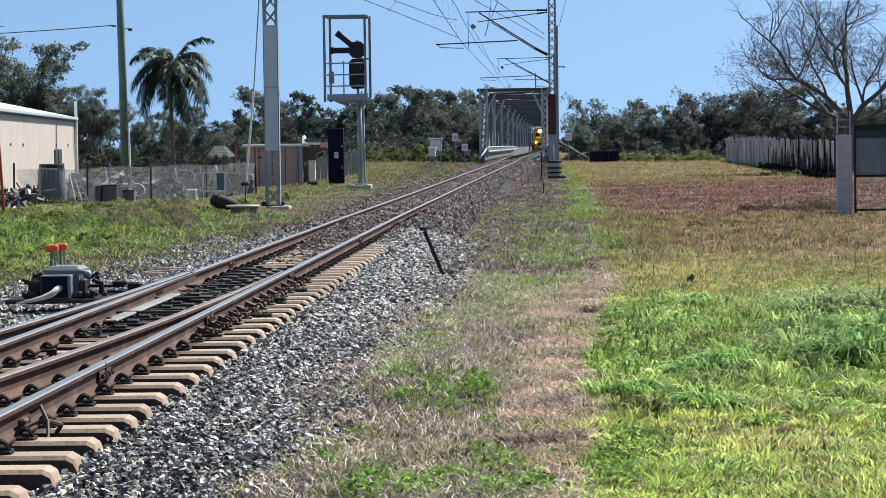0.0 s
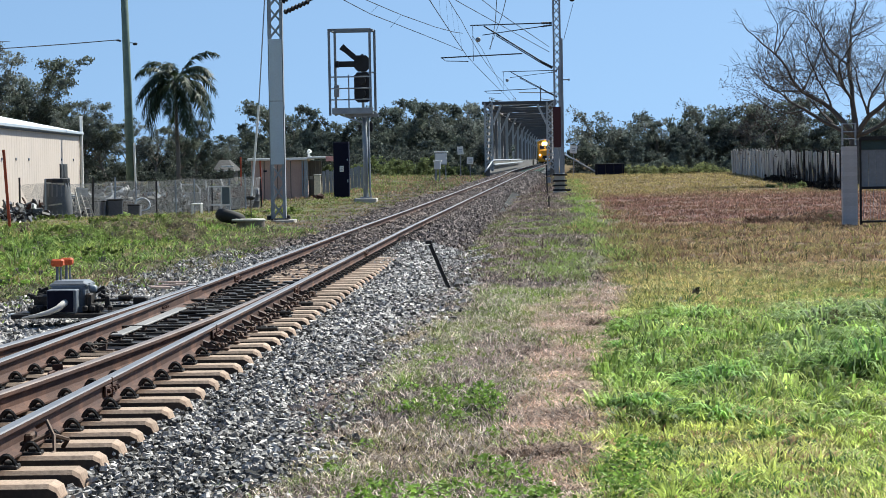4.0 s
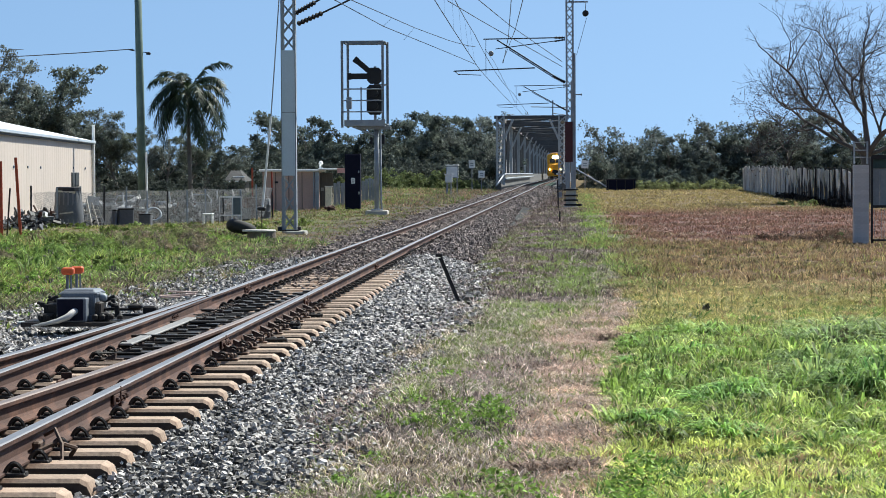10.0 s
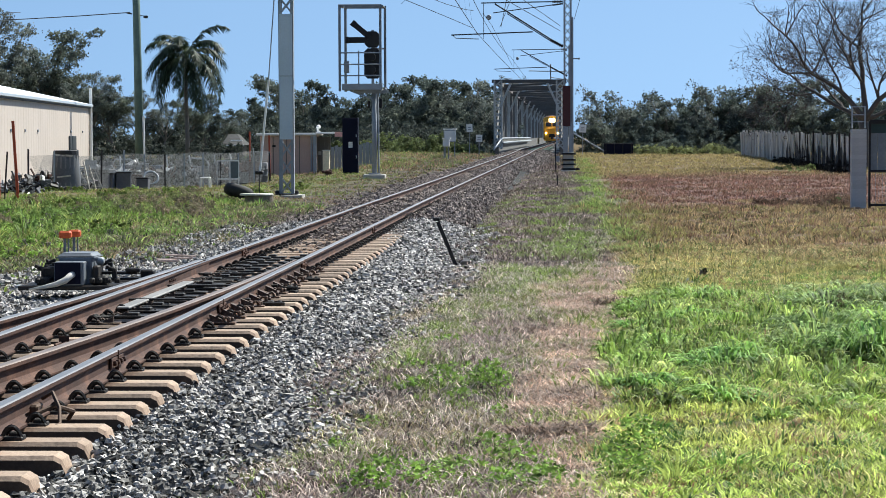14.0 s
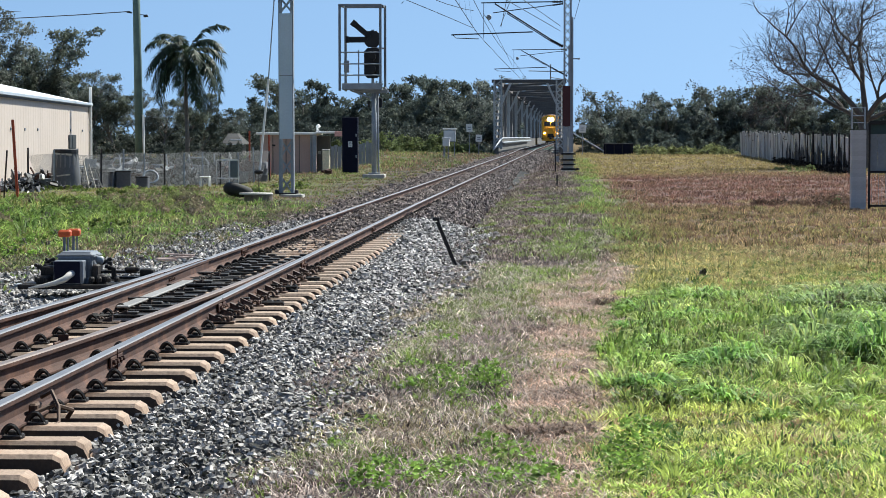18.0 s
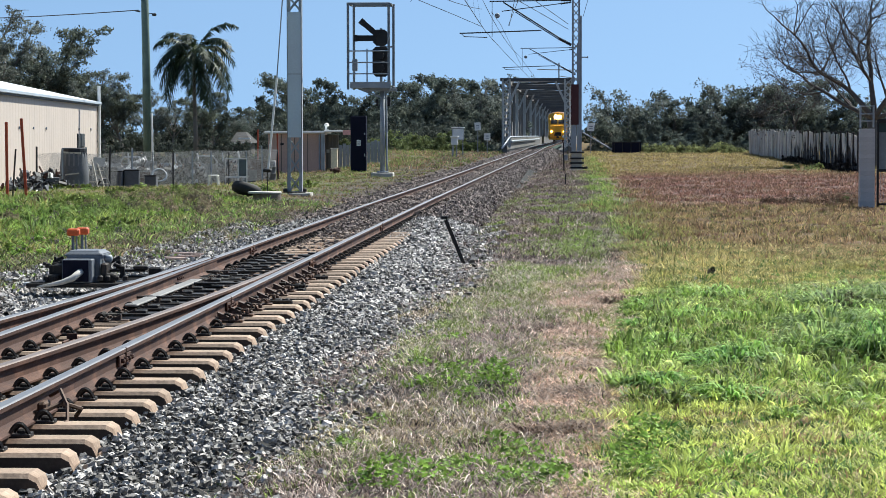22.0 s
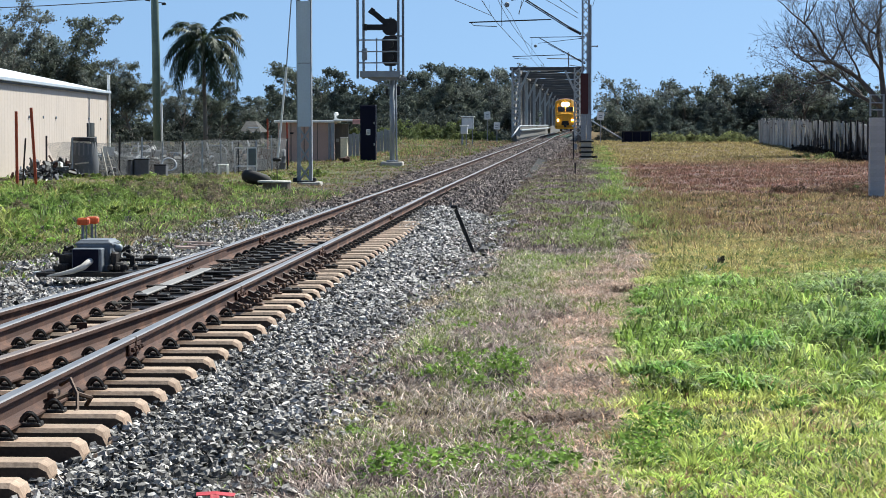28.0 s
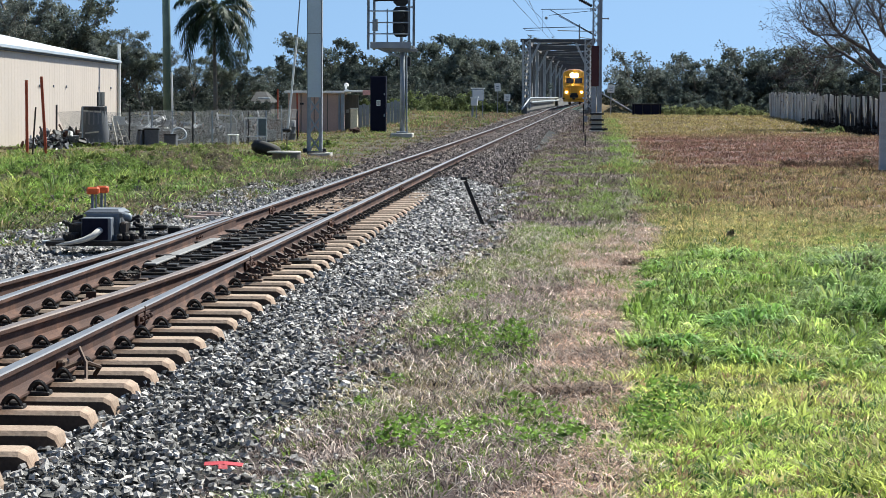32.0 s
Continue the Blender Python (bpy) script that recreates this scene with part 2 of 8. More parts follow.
GALV = material("galvanised_steel", (0.30, 0.33, 0.36), 0.55, 0.15, grain=(3.0, 30.0), spread=0.2, bump=0.08)
GREY_PAINT = material("grey_paint", (0.24, 0.26, 0.28), 0.6, grain=(2.0, 30.0), spread=0.15, bump=0.05)
PANEL = material("mast_panel", (0.56, 0.64, 0.70), 0.55, grain=(0.8, 20.0), spread=0.1, bump=0.04)
MACHINE = material("machine_paint", (0.14, 0.155, 0.18), 0.55, grain=(5.0, 40.0), spread=0.2, bump=0.1, second=(0.13, 0.12, 0.11), second_at=0.62)
BLACK = material("black_paint", (0.012, 0.012, 0.014), 0.55, grain=(3.0, 30.0), spread=0.3, bump=0.05)
NAVY = material("dark_blue_cabinet", (0.006, 0.007, 0.02), 0.6, grain=(3.0, 30.0), spread=0.2, bump=0.03, spec=0.12)
ORANGE = material("orange_plastic", (0.62, 0.11, 0.03), 0.5, grain=(8.0, 40.0), spread=0.2, bump=0.05)
HOSE = material("pale_hose", (0.55, 0.52, 0.48), 0.6, grain=(10.0, 60.0), spread=0.15, bump=0.1)
MAROON = material("maroon_plate", (0.065, 0.018, 0.02), 0.6, grain=(2.0, 30.0), spread=0.2, bump=0.05)
RED_POST = material("red_oxide_post", (0.30, 0.06, 0.03), 0.7, grain=(3.0, 30.0), spread=0.3, bump=0.1)
WIRE = material("line_wire", (0.05, 0.055, 0.06), 0.5, 0.6, bump=0)
WHITE = material("white_paint", (0.78, 0.78, 0.76), 0.5, grain=(3.0, 30.0), spread=0.08, bump=0.03)
TIMBER = material("pole_timber", (0.10, 0.145, 0.12), 0.85, grain=(3.0, 30.0), spread=0.3, bump=0.3)
RUBBER = material("tyre_rubber", (0.025, 0.025, 0.026), 0.8, grain=(8.0, 40.0), spread=0.3, bump=0.2)

# ---- ground ----
GREEN, LIME, OLIVE = np.array((0.29, 0.375, 0.09)), np.array((0.54, 0.59, 0.175)), np.array((0.30, 0.27, 0.10))
DRY, RED, TAN = np.array((0.36, 0.26, 0.15)), np.array((0.255, 0.135, 0.10)), np.array((0.50, 0.37, 0.28))
DEAD, DARK_DEAD = np.array((0.22, 0.165, 0.145)), np.array((0.10, 0.078, 0.068))


def blend(a, b, w):
    return a * (1 - w[:, None]) + b * w[:, None]


def path_edge(y):
    """Where the worn strip ends and the lawn begins."""
    return np.interp(y, [8.0, 13.3, 20.8, 26.9, 30.0, 34.0, 46.0], [0.22, 0.26, 0.45, 0.70, 1.05, 0.85, 0.85]) + 0.09 * wave(y, y * 0.3, 0.75, 2.0) + 0.10 * wave(y, y * 0.7, 2.6, 5.0) + smooth(32.0, 46.0, y) * (0.5 * wave(y, y * 0.2, 0.31, 1.0) + 0.4 * wave(y, y * 0.4, 0.9, 4.0))


def path_band(x, y):
    """How much a place belongs to the trodden straw strip."""
    return smooth(-0.22, 0.02, x + 0.16 * wave(x, y * 0.6, 1.6, 7.0) + 0.08 * wave(x, y, 3.1, 2.0)) * smooth(33.0, 28.0, y + 2 * wave(x, y, 0.55, 3.0))


def green_patch(x, y):
    """Low green grass that crosses the dead strip."""
    d = ((x + 0.4) / 0.62) ** 2 + ((y - 29.5) / 3.4) ** 2 + 0.45 * wave(x, y * 0.6, 2.1, 3.0)
    e = ((x - 0.35) / 0.5) ** 2 + ((y - 38.0) / 5.5) ** 2 + 0.45 * wave(x, y * 0.6, 1.7, 8.0)
    out = smooth(1.15, 0.5, d) + smooth(1.1, 0.5, e)
    for cx0, cy0, rx0, ry0 in ((-1.3, 13.8, 0.32, 0.6), (-1.2, 10.7, 0.5, 0.75), (-1.12, 19.3, 0.22, 1.6), (-0.95, 24.6, 0.34, 3.6), (-0.75, 17.0, 0.3, 0.7)):
        out = out + 0.6 * smooth(1.2, 0.4, ((x - cx0) / rx0) ** 2 + ((y - cy0) / ry0) ** 2 + 0.6 * wave(x, y, 5.0, cy0))
    return np.clip(out, 0, 1) * 0.85


def lush(y):
    """How far a place lies in the fresh stretch of the lawn."""
    return smooth(13.6, 17.5, y) * smooth(30.0, 23.0, y)


def zone(x, y):
    """The colour of what grows or lies at a place."""
    x, y = np.atleast_1d(np.asarray(x, float)), np.atleast_1d(np.asarray(y, float))
    n1, n2, n3 = wave(x, y, 0.55, 3.0), wave(x, y * 0.6, 1.6, 7.0), wave(x, y * 0.35, 0.23, 5.0)
    right = blend(np.tile(GREEN, (len(x), 1)), LIME, np.clip(0.45 + (0.55 * n1 + 0.4 * n2) * (1.0 - 0.6 * lush(y)) - 0.75 * lush(y), 0, 1))
    right = blend(right, np.array((0.50, 0.40, 0.16)), smooth(18.0, 15.0, y + 1.5 * n1) * smooth(0.7, 1.4, x + 0.4 * n2) * np.clip(0.05 + 0.3 * n2, 0, 1))
    right = blend(right, OLIVE, smooth(26, 32, y + 2 * n1))
    right = blend(right, DRY, smooth(28, 40, y + 4 * n2) * np.clip(0.8 + 0.4 * n1, 0, 1) * smooth(1.3, 2.6, x + 0.3 * n2))
    right = blend(right, np.array((0.44, 0.37, 0.15)), smooth(27, 30, y + n1) * smooth(43, 37, y + 2 * n1) * smooth(0.9, 1.5, x + 0.3 * n2) * smooth(2.9, 2.0, x + 0.3 * n1) * np.clip(0.6 + 0.5 * n2, 0, 1))
    right = blend(right, np.array((0.27, 0.34, 0.10)), smooth(33, 40, y) * smooth(165, 120, y) * smooth(2.0, 1.35, x - 0.006 * (y - 80) + 0.25 * n1) * 0.9)
    right = blend(right, RED, smooth(52, 70, y + 6 * n2) * smooth(108, 92, y + 8 * n3) * smooth(1.3, 2.3, x - 0.006 * (y - 80) + 0.4 * n1) * np.clip(0.85 + 0.3 * n2, 0, 1))
    right = blend(right, np.array((0.34, 0.285, 0.11)), smooth(96, 105, y + 4 * n3) * 0.85)
    strip = blend(np.tile(DEAD, (len(x), 1)), DARK_DEAD, np.clip(0.4 + 0.6 * n2 + 0.3 * n1, 0, 1))
    strip = blend(strip, OLIVE, np.clip(n1 * 1.4 - 0.75, 0, 1) * 0.9)
    strip = blend(strip, TAN, path_band(x, y))
    strip = blend(strip, np.array((0.27, 0.35, 0.11)), green_patch(x, y))
    left = blend(np.tile(np.array((0.20, 0.29, 0.06)), (len(x), 1)), OLIVE, np.clip(0.5 + 0.7 * n1, 0, 1))
    left = blend(left, DARK_DEAD * 1.4, smooth(-8.2, -6.4, x + 0.7 * n2) * 0.85)
    left = blend(left, np.array((0.19, 0.165, 0.095)), smooth(62, 110, y) * np.clip(0.5 + 0.5 * n2, 0, 1))
    soft_edge = 0.05 + 0.5 * smooth(32.0, 45.0, y)
    c = blend(strip, right, smooth(-1.0, 1.0, (x - path_edge(y) + 0.3 * n2 * smooth(32.0, 40.0, y)) / soft_edge))
    c = np.where((x < track_x(y) - 1.2)[:, None], left, c)
    return c


def sheet(xs, ys):
    gx, gy = np.meshgrid(xs, ys)
    x, y = gx.ravel(), gy.ravel()
    n, m = len(xs), len(ys)
    i = (np.arange(m - 1)[:, None] * n + np.arange(n - 1)).ravel()
    return x, y, np.c_[i, i + 1, i + 1 + n, i + n]


gxs = np.concatenate([-np.geomspace(3000, 46, 16), np.arange(-45, 30.1, 0.5), np.geomspace(31, 3000, 18)])
gys = np.concatenate([-np.geomspace(400, 6, 8), np.arange(-5, 60, 0.5), np.arange(60, 220, 1.5), np.arange(220, 530, 5.0), np.geomspace(535, 4500, 14)])
vx, vy, quads = sheet(gxs, gys)
# tint scaled down under the plants: shade between the blades, put into the colour
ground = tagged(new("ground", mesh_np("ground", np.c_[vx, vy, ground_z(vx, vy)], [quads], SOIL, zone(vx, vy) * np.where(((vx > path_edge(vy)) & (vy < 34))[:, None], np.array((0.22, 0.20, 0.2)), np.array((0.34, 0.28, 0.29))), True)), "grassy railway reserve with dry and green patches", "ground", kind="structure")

WATER = material("river_water", (0.03, 0.05, 0.05), 0.15, grain=(0.3, 2.0), spread=0.2, bump=0.1)
water = Shape().box((0, 388, -4.6), (1200, 220, 0.2))
tagged(new("water", water.mesh("water", WATER)), "dark river water below the bridge", "water", kind="structure")

# ---- ballast bed ----
bed_ys = np.concatenate([np.arange(-7, 60, 0.4), np.arange(60, 193, 1.5)])


def bed_profile(y):
    c, top = track_x(y), rail_z(y) - 0.29 + 0.125 * float(smooth(34.0, 50.0, y))
    g = ground_z(np.array([c]), np.array([y]))[0]
    wide = float(smooth(36.0, 29.0, y))
    return [(c - 2.15 - 1.0 * wide, g - 0.02), (c - 1.55 - 0.75 * wide, top - 0.06), (c - 1.05, top), (c - 0.5, top - 0.015), (c + 0.5, top - 0.015), (c + 1.06, top + 0.02), (c + 1.3, top + 0.0), (c + 2.12, g - 0.02)]


bv, bf = [], []
for i, y in enumerate(bed_ys):
    bv += [(x, y, z) for x, z in bed_profile(float(y))]
    if i:
        bf += [((i - 1) * 8 + k, (i - 1) * 8 + k + 1, i * 8 + k + 1, i * 8 + k) for k in range(7)]
ballast = tagged(new("ballast_bed", mesh_from("ballast_bed", bv, bf, SHADED_BED, True)), "bed of crushed grey stone under the track", "ballast", kind="structure")


def bed_heights(x, y):
    """The bed's surface under many places."""
    rows = np.round(y / 0.5).astype(int)
    out = np.empty(len(x))
    for r in np.unique(rows):
        p = bed_profile(r * 0.5)
        k = rows == r
        out[k] = np.interp(x[k], [q[0] for q in p], [q[1] for q in p])
    return out


RING = np.arange(5) * 2 * np.pi / 5
BLK_V = np.array([(k * np.cos(a + q), k * np.sin(a + q), z) for k, q, z in ((1.0, 0.0, -0.75), (0.78, 0.3, 0.75)) for a in RING])
BLK_F = np.array([(5, 6, 7), (5, 7, 8), (5, 8, 9)] + [t for k in range(5) for t in ((k, (k + 1) % 5, 5 + (k + 1) % 5), (k, 5 + (k + 1) % 5, 5 + k))])
OCT_V = np.array([(1, 0, 0), (-1, 0, 0), (0, 1, 0), (0, -1, 0), (0, 0, 1), (0, 0, -1)], float)
OCT_F = np.array([(0, 2, 4), (2, 1, 4), (1, 3, 4), (3, 0, 4), (2, 0, 5), (1, 2, 5), (3, 1, 5), (0, 3, 5)])


def turns(n):
    """Random rotations."""
    q = rng.normal(size=(n, 4))
    q /= np.linalg.norm(q, axis=1)[:, None]
    w, x, y, z = q.T
    return np.stack([np.stack([1 - 2 * (y * y + z * z), 2 * (x * y - z * w), 2 * (x * z + y * w)], 1), np.stack([2 * (x * y + z * w), 1 - 2 * (x * x + z * z), 2 * (y * z - x * w)], 1), np.stack([2 * (x * z - y * w), 2 * (y * z + x * w), 1 - 2 * (x * x + y * y)], 1)], 1)


def lying(n):
    """Random turns of stones that lie roughly on a broad face."""
    a, tx, ty = rng.uniform(0, 2 * np.pi, n), rng.normal(0, 0.34, n), rng.normal(0, 0.34, n)
    ca_, sa_, one, nil = np.cos(a), np.sin(a), np.ones(n), np.zeros(n)
    spin = np.stack([np.stack([ca_, -sa_, nil], 1), np.stack([sa_, ca_, nil], 1), np.stack([nil, nil, one], 1)], 1)
    rx = np.stack([np.stack([one, nil, nil], 1), np.stack([nil, np.cos(tx), -np.sin(tx)], 1), np.stack([nil, np.sin(tx), np.cos(tx)], 1)], 1)
    ry = np.stack([np.stack([np.cos(ty), nil, np.sin(ty)], 1), np.stack([nil, one, nil], 1), np.stack([-np.sin(ty), nil, np.cos(ty)], 1)], 1)
    return ry @ rx @ spin


def stone_mesh(name, places, size, fine, mat):
    """Broken stones, each its own lump, in one mesh."""
    v0, f0 = (BLK_V, BLK_F) if fine else (OCT_V, OCT_F)
    n, k = len(places), len(v0)
    v = v0[None] * (1 + rng.uniform(-0.42, 0.25, (n, k, 3)))
    v = v * rng.uniform((0.95, 0.6, 0.4), (1.5, 1.05, 0.75), (n, 1, 3)) * (np.asarray(size) * 0.5)[:, None, None]
    r = lying(n) if fine else turns(n)
    v = np.einsum("nij,nkj->nki", r, v) + places[:, None, :]
    f = (np.arange(n)[:, None, None] * k + f0[None]).reshape(-1, 3)
    return mesh_np(name, v.reshape(-1, 3), [f], mat)


def on_sleeper(y):
    k = np.clip(np.searchsorted(SLEEPERS, y), 1, len(SLEEPERS) - 1)
    return np.minimum(np.abs(y - SLEEPERS[k]), np.abs(y - SLEEPERS[k - 1])) < 0.15


def scatter(x0, x1, y0, y1, per, hold=None):
    n = int((x1 - x0) * (y1 - y0) * per)
    x, y = rng.uniform(x0, x1, n), rng.uniform(y0, y1, n)
    if hold is not None:
        keep = hold(x, y)
        x, y = x[keep], y[keep]
    return x, y


def lay_stones(name, x, y, s0, s1, fine, lift=0.0, mat=STONE):
    z = np.maximum(bed_heights(x, y), ground_z(x, y))
    size = rng.uniform(s0, s1, len(x)) * np.where(rng.random(len(x)) < 0.08, 1.4, 1.0)
    ob = new(name, stone_mesh(name, np.c_[x, y, z + lift + rng.uniform(-0.022, 0.042, len(x))], size, fine, mat))
    ob.parent = ballast
    return tagged(ob, kind="stuff")


def ragged(x, y):
    c = track_x(y)
    edge = c + 2.08 + 0.2 * rng.normal(size=np.shape(x)) + 0.16 * wave(x, y, 1.4, 2.0) + 0.10 * wave(x, y, 4.0, 5.0) + 0.28 * smooth(22, 30, y) - 0.68 * smooth(32, 60, y)
    return x < edge


def crib(x, y):
    c = track_x(y)
    return ~(on_sleeper(y) & (x > c - 1.06) & (x < c + 1.1))


x, y = scatter(-2.57, -1.0, 9.8, 25, 720, ragged)
lay_stones("ballast_stones", x, y, 0.031, 0.056, True)
x, y = scatter(-4.75, -2.55, 9.8, 25, 260, crib)
lay_stones("ballast_stones", x, y, 0.04, 0.07, True, -0.02)
x, y = scatter(-8.8, -4.65, 16.0, 33, 430, lambda x, y: x > -6.6 - 2.0 * smooth(31.0, 25.0, y) + 0.3 * wave(x, y, 1.7, 2.0) + rng.normal(0, 0.12, len(x)))
lay_stones("ballast_stones", x, y, 0.042, 0.075, True)
x, y = scatter(-2.57, -0.9, 25, 48, 470, ragged)
lay_stones("ballast_stones", x, y, 0.045, 0.08, True)
x, y = scatter(-6.2, -2.55, 25, 48, 270, crib)
lay_stones("ballast_stones", x, y, 0.045, 0.08, False, 0.008)
x, y = scatter(-6.0, -1.6, 48, 110, 110, lambda x, y: np.abs(x - track_x(y)) < 2.2 + 0.2 * wave(x, y, 1.4, 2.0))
lay_stones("ballast_stones", x, y, 0.06, 0.11, False, 0.01, STONE_FAR)
x, y = scatter(-6.0, 0.6, 110, 186, 36, lambda x, y: np.abs(x - track_x(y)) < 2.1)
lay_stones("ballast_stones", x, y, 0.09, 0.16, False, 0.01, STONE_FAR)
x, y = scatter(-7.2, -1.4, -6.8, 9.8, 190, lambda x, y: ragged(x, y) & crib(x, y))
lay_stones("ballast_stones", x, y, 0.04, 0.07, True)
x, y = scatter(-4.08, -3.12, 29, 56, 170, lambda x, y: (rng.random(len(x)) < 0.15 + 0.85 * smooth(29.0, 44.0, y)) & (wave(x, y, 2.2, 1.0) + rng.uniform(-0.5, 0.5, len(x)) > -0.5))
lay_stones("ballast_stones", x, y, 0.04, 0.07, True, 0.1, STONE_FAR)
kinds = [stone_mesh("stone", np.zeros((1, 3)), [1.0], True, STONE_PIECE) for _ in range(8)]
x, y = scatter(-2.5, -1.6, 11.0, 15.6, 100, ragged)
z = bed_heights(x, y)
for i in range(min(300, len(x))):
    ob = new("stone", kinds[i % 8])
    s = rng.uniform(0.04, 0.06)
    ob.matrix_basis = pose(x[i], y[i], z[i] + 0.022, *rng.uniform(0, 360, 3)) @ Matrix.Diagonal((s, s, s * 0.8, 1))
    ob.parent = ballast

# ---- track ----
track = thing("railway_track", (0, 0, 0), "narrow-gauge electrified track with rusty rails on concrete sleepers", "railway track")
GAUGE = 1.137
RAIL_OUT = [(-0.0725, 0), (0.0725, 0), (0.0725, 0.012), (0.02, 0.026), (0.0085, 0.045), (0.0085, 0.112), (0.018, 0.122), (0.035, 0.128), (0.036, 0.152), (0.029, 0.16), (-0.029, 0.16), (-0.036, 0.152), (-0.035, 0.128), (-0.018, 0.122), (-0.0085, 0.112), (-0.0085, 0.045), (-0.02, 0.026), (-0.0725, 0.012)]


def rail_mesh(name, ys, xs, head, blade=False):
    """A rail swept along its line; the running face is bright."""
    n = len(RAIL_OUT)
    v, f, ids = [], [], []
    for i, (x, y) in enumerate(zip(xs, ys)):
        z = float(rail_z(y)) - 0.16
        thin = 1.0
        if blade:
            thin = 0.25 + 0.75 * float(smooth(29.5, 24.0, y))
        v += [(x + px * (thin if pz > 0.03 else 1.0), y, z + pz) for px, pz in RAIL_OUT]
        if i:
            for k in range(n):
                f.append(((i - 1) * n + k, (i - 1) * n + (k + 1) % n, i * n + (k + 1) % n, i * n + k))
                ids.append(1 if k in (8, 9, 10) else 0)
    f += [tuple(range(n)), tuple(range((len(ys) - 1) * n, len(ys) * n))]
    ids += [0, 0]
    me = mesh_from(name, v, f, [RUST, head], False, ids)
    bm = bmesh.new()
    bm.from_mesh(me)
    bmesh.ops.recalc_face_normals(bm, faces=bm.faces)
    bm.to_mesh(me)
    bm.free()
    return me


def turnout(y):
    """How far the branch has left the main line."""
    d = np.maximum(29.5 - y, 0.0)
    return 0.0024 * d * d


ys_main = np.concatenate([np.arange(-7, 60, 1.0), np.arange(60, 516, 3.0)])
ys_sw = np.arange(-6.9, 29.6, 0.7)
part("rail", rail_mesh("rail", ys_main, track_x(ys_main) + GAUGE / 2, POLISHED), None, track, "rusty running rail with a bright head")
ys_l = np.concatenate([np.arange(29.5, 60, 1.0), np.arange(60, 516, 3.0)])
part("rail", rail_mesh("rail", ys_l, track_x(ys_l) - GAUGE / 2, POLISHED), None, track, "rusty running rail with a bright head")
part("stock_rail", rail_mesh("stock_rail", ys_sw, track_x(ys_sw) - GAUGE / 2 - turnout(ys_sw) - 0.07, POLISHED), None, track, "rusty curved stock rail of the turnout")
part("switch_blade", rail_mesh("switch_blade", ys_sw, track_x(ys_sw) - GAUGE / 2 + 0.03, POLISHED, True), None, track, "bright planed switch blade")
part("switch_blade", rail_mesh("switch_blade", ys_sw, track_x(ys_sw) + GAUGE / 2 - turnout(ys_sw) - 0.07, DULL_HEAD, True), None, track, "dull rusty switch blade standing open")


def sleeper_mesh(name, left, right, mat=CONCRETE):
    """A moulded concrete sleeper: sloping sides, cut ends."""
    s = Shape()
    ring = []
    for x, top, w in ((-left, 0.07, 0.19), (-left + 0.02, 0.022, 0.21), (-left + 0.06, 0.0, 0.22), (right - 0.06, 0.0, 0.22), (right - 0.02, 0.022, 0.21), (right, 0.07, 0.19)):
        ring.append([(x, -0.135, -0.2), (x, -w / 2 - 0.012, -top - 0.022), (x, -w / 2 + 0.012, -top), (x, w / 2 - 0.012, -top), (x, w / 2 + 0.012, -top - 0.022), (x, 0.135, -0.2)])
    v = [p for r in ring for p in r]
    f = [(i * 6 + k, i * 6 + (k + 1) % 6, (i + 1) * 6 + (k + 1) % 6, (i + 1) * 6 + k) for i in range(5) for k in range(6)]
    f += [tuple(range(6)), tuple(range(30, 36))]
    s.add(v, f)
    # the long side faces take the colour darkened for shade
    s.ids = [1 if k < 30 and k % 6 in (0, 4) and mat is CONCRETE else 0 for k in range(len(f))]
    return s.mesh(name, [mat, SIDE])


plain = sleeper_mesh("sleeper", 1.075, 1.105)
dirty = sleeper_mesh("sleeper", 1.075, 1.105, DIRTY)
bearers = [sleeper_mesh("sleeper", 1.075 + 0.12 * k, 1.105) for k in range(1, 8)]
for y in SLEEPERS[SLEEPERS < 182.5]:
    y = float(y)
    extra = float(turnout(y))
    me = dirty if y > 42 else plain if y > 29 else bearers[min(6, int(extra / 0.12))]
    ob = new("sleeper", me)
    ob.matrix_basis = pose(float(track_x(y)) + rng.uniform(-0.012, 0.012), y + rng.uniform(-0.012, 0.012), float(rail_z(y)) - 0.168 + rng.uniform(-0.004, 0.004), 0, 0, rng.uniform(-0.6, 0.6))
    ob.parent = track

# spring clips: a bent round bar that grips the rail's foot
clip = Shape()
arch = [(0.005 + 0.125 * k / 8, 0.0, 0.005 + 0.07 * math.sin(math.pi * k / 8) ** 0.75) for k in range(9)]
clip.tube([(p[0], -0.03, p[2]) for p in arch], 0.014, 5)
clip.tube([(p[0] * 0.8 + 0.01, 0.035, p[2] * 0.75) for p in arch], 0.013, 5)
clip.tube([(0.13, -0.03, 0.006), (0.14, 0.0, 0.012), (0.115, 0.035, 0.008)], 0.013, 5)
clip.box((0.07, 0, -0.002), (0.14, 0.12, 0.026), 0.006).box((0.075, 0.0, 0.02), (0.06, 0.05, 0.04), 0.01)
clip_me = clip.mesh("clip", GREASY)
made = 0
